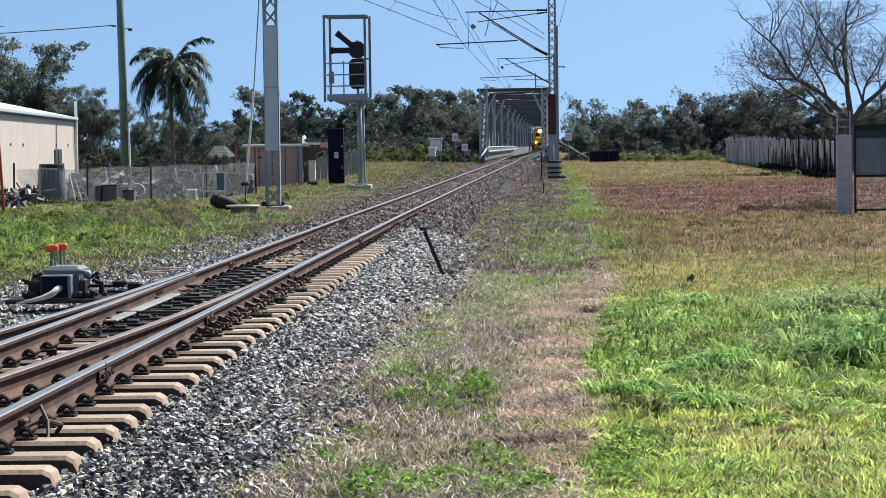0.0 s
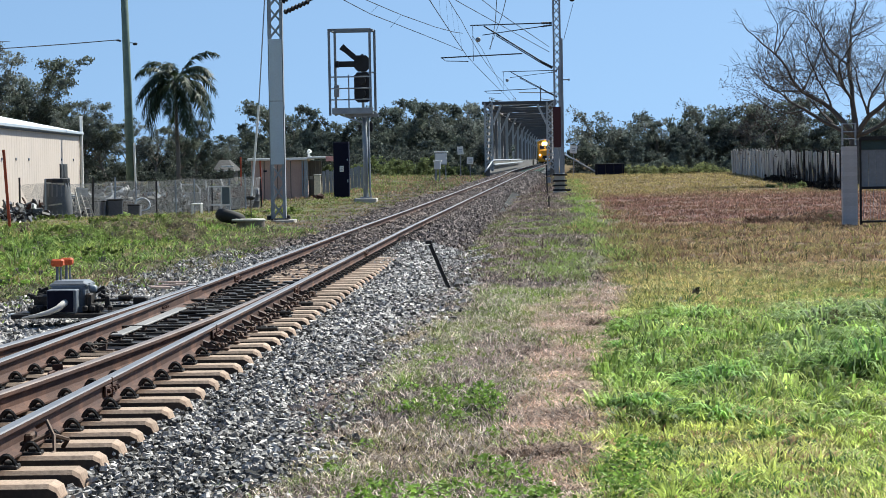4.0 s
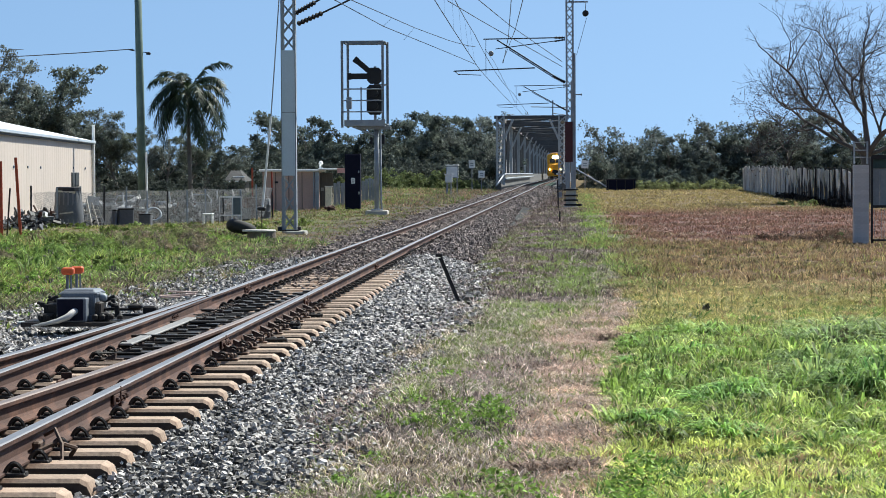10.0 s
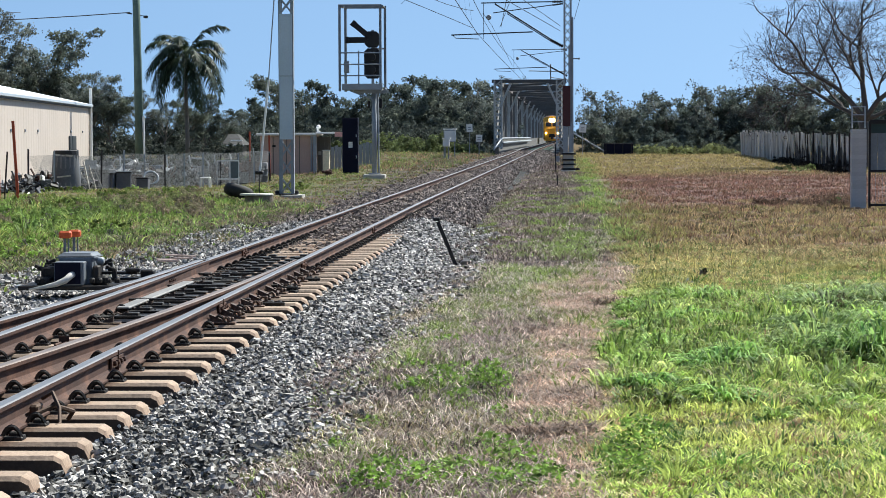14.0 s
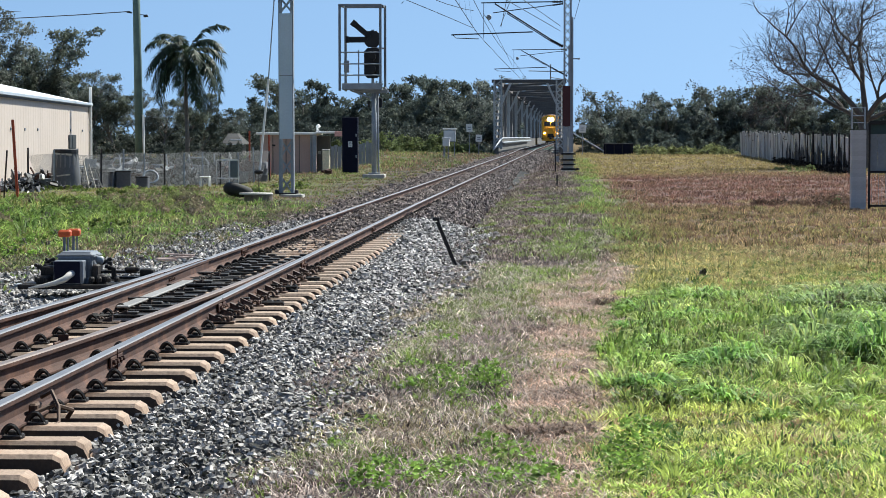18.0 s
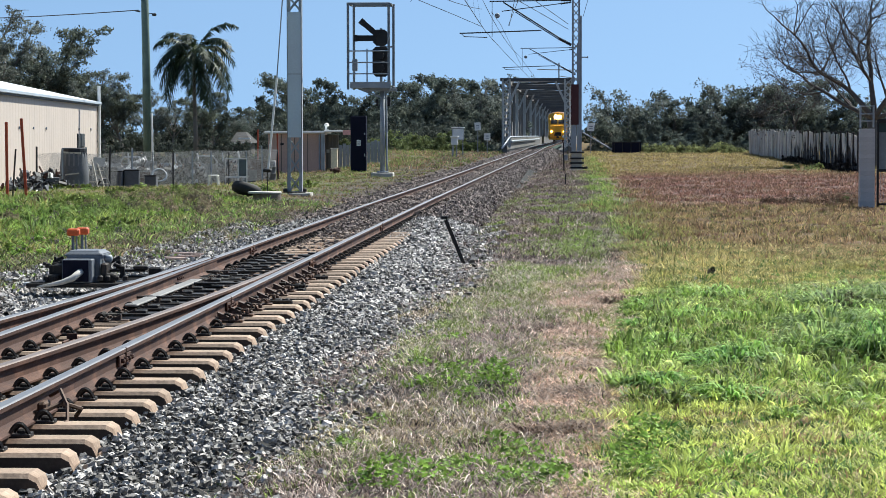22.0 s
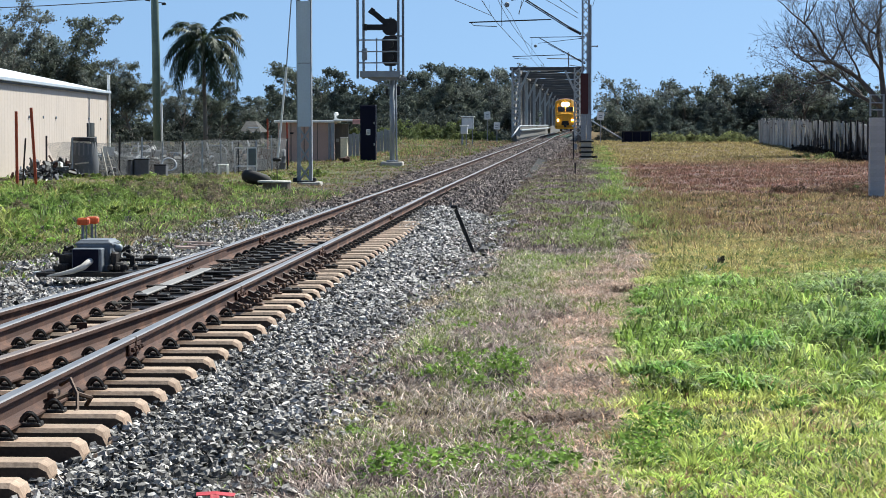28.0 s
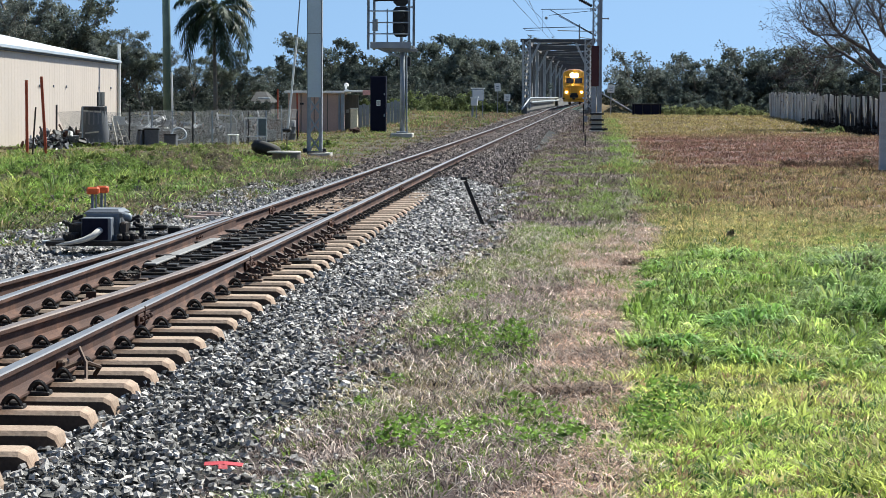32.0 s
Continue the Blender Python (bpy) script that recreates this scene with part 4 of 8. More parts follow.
free_wire("feeder_wire", [(-5.9, 58, 6.2), (-5.58, 66, 6.35), (-4.96, 86, 6.73), (-4.23, 96, 6.82), (-3.73, 102, 6.92), (-3.55, 107, 7.12)], 0.013, "upper feeder wire running to the arm")
free_wire("feeder_wire", [(-5.8, 58, 6.05), (-5.69, 64, 6.14), (-5.47, 78, 6.31), (-5.1, 87, 6.43), (-4.26, 98, 6.41), (-3.56, 107, 6.37)], 0.013, "lower feeder wire running to the arm")
for y in (78.0, 86.0):
    f = (y - 66) / 20.0
    free_wire("feeder_tie", [(-5.58 + 0.62 * f, y, 6.35 + 0.38 * f), (-5.5 + 0.02 * (y - 78), y, 6.30)], 0.005, "thin tie between the feeder wires")
free_wire("earth_wire", [(-3.1, 70, 6.54), (-2.63, 84, 6.85), (0.15, 108, 6.29)], 0.013, "earth wire from mast to mast")
free_wire("earth_wire", [(-2.36, 72, 6.75), (-1.75, 88, 6.94), (0.15, 108, 6.51)], 0.013, "earth wire from mast to mast")
free_wire("pull_off_wire", [(-1.2, 66, 7.15), (-1.5, 80, 7.29), (-2.16, 108, 7.57), (-3.1, 140, 7.86)], 0.014, "thin wire high over the track")
free_wire("pull_off_wire", [(-0.8, 66, 7.0), (-1.12, 80, 7.29), (-1.86, 108, 7.91), (-3.16, 140, 7.86)], 0.014, "thin wire high over the track")
free_wire("pull_off_wire", [(-3.2, 109, 7.1), (-3.09, 120, 7.06), (-3.06, 175, 6.65)], 0.011, "thin wire from the pulley to the bridge")
free_wire("balance_wire", [(1.23, 108.3, 8.4), (0.79, 108.3, 6.81)], 0.010, "balance wire beside the mast")
wx, wz = (1.18, 108.3, 8.6)[0] - 0.49, (1.18, 108.3, 8.6)[2] - rg
bw = part("balance_wheel", Shape().lathe([(0.05, -0.05), (0.14, -0.05), (0.14, 0.05), (0.05, 0.05)], (wx, 0, wz), 14, axis="y"), BLACK, rm, "dark tensioning wheel", True)
part("arm", Shape().bar((wx - 0.75, 0, wz + 0.5), (wx + 0.1, 0, wz + 0.5), 0.07).bar((wx + 0.02, 0, wz + 0.5), (wx, 0, wz + 0.1), 0.03), GALV, bw)

# ---- post and arms on top of the bridge portal ----
pp = thing("portal_post", (-0.42, 183.05, 5.86), "short steel post with arms on top of the bridge portal", "wire support")
part("post", Shape().box((0, 0, 0.58), (0.09, 0.09, 1.16), 0.008), GREY_PAINT, pp)
part("arm", Shape().tube([(-1.6, 0, 0.68), (1.1, 0, 0.62)], 0.035, 6), GREY_PAINT, pp)
part("arm", Shape().tube([(0.0, 0, 0.2), (1.5, 0, -0.02)], 0.03, 6), GREY_PAINT, pp)
part("brace", Shape().tube([(0.02, 0, 1.0), (0.5, 0, 0.66)], 0.025, 6), GREY_PAINT, pp)

# ---- signal ----
CAGE_GREY = material("cage_steel", (0.19, 0.215, 0.24), 0.55, 0.2, grain=(3.0, 30.0), spread=0.25, bump=0.08)
sg = float(ground_z(-6.96, 95.6))
sig = thing("railway_signal", (-7.0, 95.6, sg), "tall railway signal with black heads in a galvanised service cage", "railway signal")
part("footing", Shape().box((0, 0, 0.03), (0.85, 0.85, 0.26), 0.03), PALE_CONCRETE, sig, "pale concrete footing")
part("post", Shape().tube([(0, 0, 0.16), (0.0, 0, 3.5)], 0.10, 14).box((0, 0, 0.19), (0.42, 0.42, 0.05), 0.008), GALV, sig, "galvanised tube post", True)
part("conduit", Shape().tube([(0.2, -0.1, 0.16), (0.17, -0.1, 0.5), (0.16, -0.1, 3.4)], 0.035, 8), GREY_PAINT, sig, "pale cable conduit", True)
part("box", Shape().box((0.24, 0.02, 2.9), (0.14, 0.16, 0.36), 0.015), BLACK, sig, "small black box")
part("box", Shape().box((-0.2, 0.02, 2.85), (0.1, 0.14, 0.26), 0.015), BLACK, sig, "small black box")
deck = Shape().box((-0.42, 0, 3.42), (1.5, 1.0, 0.06), 0.008)
deck.box((-0.1, -0.3, 3.34), (1.3, 0.08, 0.12), 0.01).box((-0.1, 0.3, 3.34), (1.3, 0.08, 0.12), 0.01)
deck.bar((-0.9, -0.3, 3.38), (-0.02, -0.3, 3.05), 0.06)
plat = part("platform", deck, GREY_PAINT, sig, "galvanised grating platform")
for k in range(9):
    part("grating_bar", Shape().box((-1.08 + k * 0.19, 0, 3.47), (0.03, 0.98, 0.04)), GREY_PAINT, plat)
for px, py in ((-1.28, -0.45), (-1.13, 0.45), (0.28, -0.45), (0.40, 0.45)):
    part("upright", Shape().box((px, py, 5.0), (0.095, 0.10, 3.3), 0.008), CAGE_GREY, sig)
top = Shape().box((-0.5, -0.45, 6.62), (1.66, 0.09, 0.10), 0.01).box((-0.37, 0.45, 6.60), (1.6, 0.09, 0.10), 0.01).box((-1.2, 0, 6.6), (0.08, 0.9, 0.08), 0.01).box((0.36, 0, 6.6), (0.08, 0.9, 0.08), 0.01)
part("head_frame", top, CAGE_GREY, sig)
part("toe_board", Shape().box((-0.42, -0.52, 3.52), (1.56, 0.03, 0.24), 0.006), GALV, sig, "pale steel toe board")
for z in (3.95, 4.38, 4.82):
    part("handrail", Shape().tube([(-1.24, -0.5, z), (0.3, -0.5, z)], 0.026, 8), GALV, sig)
part("stanchion", Shape().tube([(-0.55, -0.5, 3.5), (-0.55, -0.5, 4.9)], 0.026, 8), GALV, sig)
part("relay_box", Shape().box((-1.02, -0.40, 4.28), (0.2, 0.2, 0.46), 0.02), GREY_PAINT, sig, "small grey relay box")


def octagon(cx, cz, a, b, cut):
    return [(cx - a + cut, cz - b), (cx + a - cut, cz - b), (cx + a, cz - b + cut), (cx + a, cz + b - cut), (cx + a - cut, cz + b), (cx - a + cut, cz + b), (cx - a, cz + b - cut), (cx - a, cz - b + cut)]


head = part("main_head", Shape().prism(octagon(-0.05, 4.42, 0.32, 0.58, 0.13), -0.12, -0.06).prism(octagon(-0.05, 4.42, 0.22, 0.48, 0.1), -0.06, 0.16), BLACK, sig, "black two-light signal head")
for z in (4.18, 4.66):
    hood = Shape()
    hood.lathe([(0.13, -0.36), (0.14, -0.36), (0.14, -0.12), (0.13, -0.12)], (-0.05, 0, z), 14, axis="y")
    part("hood", hood, BLACK, head)
route = part("route_head", Shape().prism(octagon(-0.06, 5.34, 0.29, 0.31, 0.13), -0.12, 0.05), BLACK, sig, "black route indicator")
part("indicator_arm", Shape().bar((-0.15, -0.08, 5.42), (-0.74, -0.08, 5.92), 0.21, 0.14).bar((-0.70, -0.12, 5.885), (-0.83, -0.12, 5.995), 0.24, 0.2), BLACK, route, "black angled indicator arm")
part("indicator_arm", Shape().bar((-0.25, -0.08, 5.32), (-1.06, -0.08, 5.32), 0.22, 0.14).bar((-0.95, -0.12, 5.32), (-1.08, -0.12, 5.32), 0.25, 0.2), BLACK, route, "black level indicator arm")
part("bracket", Shape().bar((-0.05, 0.05, 3.5), (-0.05, 0.05, 5.7), 0.1).bar((-0.05, 0.05, 5.0), (0.4, 0.4, 5.0), 0.06), GREY_PAINT, sig)

# ---- black cabinet on the slope ----
cg = float(ground_z(-8.95, 106))
cabn = thing("equipment_cabinet", (-8.78, 106, cg), "tall dark blue-black equipment cabinet standing on grass", "cabinet")
part("body", Shape().box((0, 0, 1.2), (0.66, 0.5, 2.36), 0.015), NAVY, cabn)
part("door", Shape().box((0, -0.262, 1.2), (0.60, 0.02, 2.26), 0.006), NAVY, cabn)
part("plinth", Shape().box((0, 0, 0.0), (0.6, 0.46, 0.1), 0.01), BLACK, cabn)
lab = part("label", Shape().box((0.02, -0.276, 1.24), (0.17, 0.006, 0.25), 0.001), WHITE, cabn, "white notice")
bars = Shape()
for z in (1.31, 1.27, 1.22, 1.18):
    bars.box((0.02, -0.281, z), (0.12, 0.003, 0.018))
part("print", bars, GREY_PAINT, lab)
part("hinge", Shape().box((0.27, -0.28, 0.72), (0.05, 0.02, 0.12), 0.004).box((0.27, -0.28, 1.62), (0.05, 0.02, 0.10), 0.004), GALV, cabn, "pale steel hinges")

# ---- grey cabinets on legs near the bridge ----
for x, y, w, h, z0 in ((-6.4, 149.5, 0.72, 0.72, 1.0), (-6.5, 147.0, 0.40, 0.44, 0.72)):
    g = float(ground_z(x, y))
    c = thing("trackside_cabinet", (x, y, g), "pale grey steel cabinet on legs beside the track", "cabinet", "trackside cabinets")
    part("body", Shape().box((0, 0, z0 + h / 2), (w, 0.45, h), 0.015), WHITE if w < 0.5 else GALV, c)
    part("roof", Shape().box((0, 0, z0 + h + 0.04), (w + 0.1, 0.56, 0.07), 0.012), WHITE, c, "pale overhanging roof")
    part("door", Shape().box((0, -0.232, z0 + h / 2), (w - 0.1, 0.012, h - 0.1), 0.003), WHITE, c)
    for px in (-w / 2 + 0.07, w / 2 - 0.07):
        part("leg", Shape().box((px, 0, z0 / 2 - 0.05), (0.06, 0.06, z0 + 0.1), 0.004), GREY_PAINT, c)

# ---- small signs by the bridge ----
for x, y, z, w, h, tilt in ((-6.0, 172.0, 1.85, 0.42, 0.55, -4), (-5.4, 174.0, 1.15, 0.44, 0.5, 2), (1.85, 176.0, 1.9, 0.5, 0.55, 3)):
    g = float(ground_z(x, y))
    sn = thing("trackside_sign", (x, y, g), "small weathered white board on a post", "sign", "trackside signs")
    part("post", Shape().bar((0, 0, -0.1), (0.0, 0, z - 0.1), 0.06), GREY_PAINT, sn)
    b = part("board", Shape().box((0, -0.05, z), (w, 0.03, h), 0.006, pose(0, 0, 0, 0, tilt, 0)), WHITE, sn, "plain pale board")
    part("print", Shape().box((0, -0.07, z + 0.05), (w * 0.5, 0.004, 0.06)).box((0, -0.07, z - 0.1), (w * 0.5, 0.004, 0.05)), GREY_PAINT, b)
marker = thing("marker_stake", (-0.02, 104.0, float(ground_z(0, 104))), "thin dark marker stake beside the mast", "stake")
part("shaft", Shape().bar((0, 0, -0.1), (-0.03, 0, 1.25), 0.05), BLACK, marker)
part("plate", Shape().box((0.05, 0, 0.62), (0.2, 0.03, 0.24), 0.005), GREY_PAINT, marker)
stub = thing("marker_stake", (0.03, 82.0, float(ground_z(0, 82))), "short dark marker stake in dead grass", "stake")
part("shaft", Shape().bar((0, 0, -0.1), (0.0, 0, 0.4), 0.045), BLACK, stub)

# ---- bridge ----
B0, SPAN, NSPAN = 183.0, 29.0, 11
ROOF_STEEL = material("dark_roof_steel", (0.085, 0.088, 0.095), 0.75, 0.1, grain=(0.8, 12.0), spread=0.3, bump=0.1)
STEEL = material("bridge_steel", (0.42, 0.44, 0.45), 0.6, 0.2, grain=(0.8, 12.0), spread=0.25, bump=0.1, second=(0.26, 0.23, 0.21), second_at=0.6)
DARK_STEEL = material("weathered_bridge_steel", (0.165, 0.16, 0.155), 0.75, 0.1, grain=(0.8, 12.0), spread=0.3, bump=0.1)
bridge = thing("truss_bridge", (0, 0, 0), "long grey steel through-truss railway bridge", "bridge")
RZ, TOP, HALF = 0.82, 5.84, 2.28


def cx(y):
    return float(track_x(y))


def laced_post(y, side):
    """The end post of the first span: two angles with crossed lacing."""
    x = cx(y) + side * HALF
    s = Shape()
    for k in (-0.26, 0.26):
        s.box((x + k, y, (RZ + TOP) / 2), (0.13, 0.3, TOP - RZ), 0.01)
    n = 11
    for k in range(n):
        a, b = RZ + (TOP - RZ) * k / n, RZ + (TOP - RZ) * (k + 1) / n
        s.bar((x - 0.26, y - 0.12, a), (x + 0.26, y - 0.12, b), 0.10, 0.02)
        s.bar((x + 0.26, y - 0.10, a), (x - 0.26, y - 0.10, b), 0.10, 0.02)
    return s


for side in (-1, 1):
    part("end_post", laced_post(B0, side), STEEL, bridge, "laced steel end post")
for i in range(NSPAN):
    y0, y1 = B0 + i * SPAN, B0 + (i + 1) * SPAN
    for side in (-1, 1):
        xa, xb = cx(y0) + side * HALF, cx(y1) + side * HALF
        part("top_chord", Shape().bar((xa, y0, TOP - 0.15), (xb, y1, TOP - 0.15), 0.34, 0.4), DARK_STEEL, bridge)
        part("bottom_girder", Shape().bar((xa + side * 0.1, y0, 0.95), (xb + side * 0.1, y1, 0.95), 1.3, 0.3), DARK_STEEL, bridge)
        for k in range(1, 4):
            yy = y0 + SPAN * k / 3 if k < 3 else y1
            x = cx(yy) + side * (HALF - 0.04)
            w = 0.24 if k == 3 else 0.2
            part("vertical", Shape().box((x, yy, (1.5 + TOP) / 2), (w, 0.3, TOP - 1.5), 0.01), STEEL if k == 3 else DARK_STEEL, bridge)
        for k in range(3):
            ya, yb = y0 + SPAN * k / 3, y0 + SPAN * (k + 1) / 3
            xo = side * (HALF + 0.1)
            part("diagonal", Shape().bar((cx(ya) + xo, ya, 1.5), (cx(yb) + xo, yb, TOP - 0.3), 0.16, 0.1), DARK_STEEL, bridge)
            part("diagonal", Shape().bar((cx(yb) + xo * 1.04, yb, 1.5), (cx(ya) + xo * 1.04, ya, TOP - 0.3), 0.16, 0.1), DARK_STEEL, bridge)
    # cross frame at each span's end, with knee braces down to the posts
    for yy in ([y0 + 0.05, y1] if i == 0 else [y1]):
        c = cx(yy)
        fr = part("sway_frame", Shape().box((c, yy, TOP - 0.05), (2 * HALF + 0.9, 0.34, 0.24), 0.01).box((c, yy, TOP - 0.62), (2 * HALF - 0.6, 0.12, 0.12), 0.008), ROOF_STEEL, bridge)
        for side in (-1, 1):
            part("knee_brace", Shape().bar((c + side * (HALF - 0.95), yy - 0.2, TOP - 0.2), (c + side * (HALF - 0.14), yy - 0.2, TOP - 1.95), 0.16, 0.18), STEEL, fr, "pale grey knee brace")
    for k in range(3):
        ya, yb = y0 + SPAN * k / 3, y0 + SPAN * (k + 1) / 3
        part("lateral", Shape().bar((cx(ya) - HALF, ya, TOP - 0.1), (cx(yb) + HALF, yb, TOP - 0.1), 0.14, 0.1), ROOF_STEEL, bridge)
        part("lateral", Shape().bar((cx(ya) + HALF, ya, TOP - 0.2), (cx(yb) - HALF, yb, TOP - 0.2), 0.14, 0.1), ROOF_STEEL, bridge)
        if k:
            part("strut", Shape().box((cx(ya), ya, TOP - 0.3), (2 * HALF, 0.16, 0.16), 0.008), ROOF_STEEL, bridge)
    deck = Shape()
    deck.bar((cx(y0), y0 + 0.01, 0.46), (cx(y1), y1 - 0.01, 0.42), 0.2, 2 * HALF - 0.3)
    part("deck", deck, DARK_STEEL, bridge)
for i in range(0, NSPAN + 1):
    y = B0 + i * SPAN
    if i:
        part("pier", Shape().box((cx(y), y, -2.6), (4.6, 1.6, 5.6), 0.1), PALE_CONCRETE, bridge, "concrete pier")
part("abutment", Shape().box((cx(B0), B0 + 0.8, -1.3), (6.0, 2.4, 3.2), 0.05), PALE_CONCRETE, bridge, "concrete abutment")
tie_me = Shape().box((0, 0, 0), (2.4, 0.22, 0.16), 0.01).mesh("bridge_tie", TIMBER)
for k in range(120):
    ob = new("bridge_tie", tie_me)
    y = B0 + 0.7 + k * 0.685
    ob.matrix_basis = pose(cx(y), y, RZ - 0.24)
    ob.parent = bridge
# pale pipe rail along the walkway, turned down at its end
rail_pts = [(cx(177.2) - 2.4, 177.0, 0.78), (cx(178.5) - 2.05, 179.0, 1.35), (cx(180) - 1.95, 180.6, 1.56), (cx(182) - 1.9, 183, 1.6), (cx(230) - 1.9, 230, 1.6), (cx(300) - 1.9, 300, 1.6)]
part("guard_rail", Shape().tube(rail_pts, 0.065, 8), GALV, bridge, "pale pipe guard rail", True)
part("guard_rail", Shape().tube([(p[0] + 0.12, p[1] + 0.5, p[2] - 0.32) for p in rail_pts[2:]], 0.08, 8), GALV, bridge, "pale pipe guard rail", True)
part("guard_rail", Shape().tube([(cx(182) + 1.9, 183, 1.6), (cx(300) + 1.9, 300, 1.6)], 0.08, 8), WHITE, bridge, "pale pipe guard rail", True)

# ---- train ----
YELLOW = material("yellow_paint", (0.72, 0.36, 0.02), 0.4, grain=(0.8, 14.0), spread=0.12, bump=0.02, second=(0.5, 0.27, 0.04), second_at=0.65, spec=0.5)
BROWN = material("brown_roof", (0.16, 0.07, 0.04), 0.6, grain=(0.8, 14.0), spread=0.25, bump=0.05)
SCREEN = material("dark_windscreen", (0.02, 0.02, 0.025), 0.08, grain=(0.8, 4.0), spread=0.1, bump=0, spec=0.6)
LAMP = glowing("headlamp_lens", (1.0, 0.80, 0.46), 60.0)
LAMP2 = glowing("ditch_lamp_lens", (1.0, 0.72, 0.30), 24.0)
train = thing("locomotive", (0, 430, RZ), "yellow locomotive with bright headlights coming across the bridge", "train")


train.scale = (1.11, 1.11, 1.11)


def cab_ring(y, w, z0, z1, crown):
    """One section of the car body: straight sides, round roof."""
    h = w / 2
    pts = [(-h + 0.06, z0), (h - 0.06, z0), (h, z0 + 0.15), (h, z1 - crown)]
    for k in range(1, 6):
        a = math.pi * k / 6
        pts.append((h * math.cos(a) * 0.98, z1 - crown + crown * math.sin(a)))
    pts += [(-h, z1 - crown), (-h, z0 + 0.15)]
    return [(x, y, z) for x, z in pts]


secs = [cab_ring(0.0, 2.05, 0.55, 2.0, 0.25), cab_ring(0.15, 2.3, 0.42, 2.2, 0.35), cab_ring(0.55, 2.4, 0.38, 3.15, 0.45), cab_ring(0.95, 2.46, 0.35, 3.72, 0.5), cab_ring(1.5, 2.48, 0.35, 3.82, 0.5), cab_ring(18.0, 2.48, 0.35, 3.82, 0.5)]
nv = len(secs[0])
body = Shape()
bodyf = []
ids = []
for i in range(len(secs) - 1):
    for k in range(nv):
        bodyf.append((i * nv + k, i * nv + (k + 1) % nv, (i + 1) * nv + (k + 1) % nv, (i + 1) * nv + k))
        ids.append(1 if (4 <= k <= 7 and i >= 3) else 0)
bodyf += [tuple(range(nv)), tuple(range((len(secs) - 1) * nv, len(secs) * nv))]
ids += [0, 0]
bme = mesh_from("body", [p for r in secs for p in r], bodyf, [YELLOW, BROWN], False, ids)
bmx = bmesh.new()
bmx.from_mesh(bme)
bmesh.ops.recalc_face_normals(bmx, faces=bmx.faces)
bmx.to_mesh(bme)
bmx.free()
cabb = part("body", bme, None, train, "yellow car body with a brown roof")
tilt = pose(0, 0, 0, -22, 0, 0)
for px in (-0.46, 0.46):
    part("windscreen", Shape().box((px, 0.30, 2.55), (0.8, 0.06, 0.6), 0.03, tilt), SCREEN, cabb, "dark windscreen pane")
for px in (-0.98, 0.0, 0.98):
    part("pillar", Shape().box((px, 0.30, 2.6), (0.11, 0.11, 0.8), 0.02, tilt), YELLOW, cabb)
part("light_pod", Shape().box((0, 0.50, 3.12), (1.05, 0.3, 0.46), 0.06), BROWN, cabb, "brown headlight housing")
# lenses drawn oversize: the glare round the lamps is put into their shape
for px in (-0.2, 0.2):
    part("headlight", Shape().lathe([(0.23, -0.04), (0.23, 0.03), (0.14, 0.05)], (px, 0.33, 3.12), 16, axis="y"), LAMP, cabb, "bright headlight")
for px in (-0.82, 0.82):
    part("ditch_light", Shape().lathe([(0.10, -0.04), (0.10, 0.03), (0.07, 0.05)], (px, -0.02, 1.28), 14, axis="y"), LAMP2, cabb, "lit ditch light")
part("coupler", Shape().box((0, -0.25, 0.62), (0.32, 0.6, 0.3), 0.05).box((0, -0.02, 0.95), (0.9, 0.1, 0.5), 0.03), BLACK, train, "black coupler and gear box")
part("pilot", Shape().prism([(-1.1, 0.26), (1.1, 0.26), (1.16, 0.5), (-1.16, 0.5)], -0.05, 0.12), YELLOW, train, "yellow pilot plate")
part("steps", Shape().box((-1.12, -0.05, 0.6), (0.3, 0.2, 0.08), 0.01).box((1.12, -0.05, 0.6), (0.3, 0.2, 0.08), 0.01), BLACK, train)
hr = Shape()
for px in (-1.0, -0.4, 0.4, 1.0):
    hr.tube([(px, -0.12, 1.0), (px, -0.12, 1.9)], 0.025, 6)
part("handrail", hr, YELLOW, train)
for k, yb in enumerate((3.0, 14.6)):
    bo = part("bogie", Shape().box((0, yb, 0.48), (2.1, 3.4, 0.34), 0.05), BLACK, train, "black bogie frame")
    for dy in (-1.1, 1.1):
        for px in (-GAUGE / 2, GAUGE / 2):
            part("wheel", Shape().lathe([(0.46, -0.06), (0.46, 0.06), (0.1, 0.08)], (px, yb + dy, 0.46), 20, axis="x"), RUST, bo, "steel wheel")

# ---- shed ----
CREAM = material("cream_sheet", (0.53, 0.455, 0.40), 0.55, grain=(0.4, 8.0), spread=0.1, bump=0.03, second=(0.46, 0.395, 0.34), second_at=0.6)
ROOF = material("white_roof_sheet", (0.72, 0.74, 0.76), 0.45, 0.2, grain=(0.5, 10.0), spread=0.08, bump=0.03)
GUTTER = material("blue_grey_gutter", (0.16, 0.19, 0.24), 0.5, grain=(1.0, 10.0), spread=0.1)
EAVE = material("blue_grey_eave", (0.40, 0.45, 0.52), 0.5, grain=(1.0, 10.0), spread=0.1)
DARK_PANE = material("dark_window_pane", (0.025, 0.03, 0.035), 0.75, grain=(1.0, 10.0), spread=0.2, bump=0)
PALE_GLASS = material("dusty_window", (0.10, 0.13, 0.15), 0.12, grain=(1.0, 10.0), spread=0.2, bump=0, spec=0.6)
ca, cb = Vector((-21.75, 115.0)), Vector((-16.83, 60.0))     # the long wall, far corner to near corner
wdir = (cb - ca).normalized()
yaw = math.degrees(math.atan2(wdir.y, wdir.x))
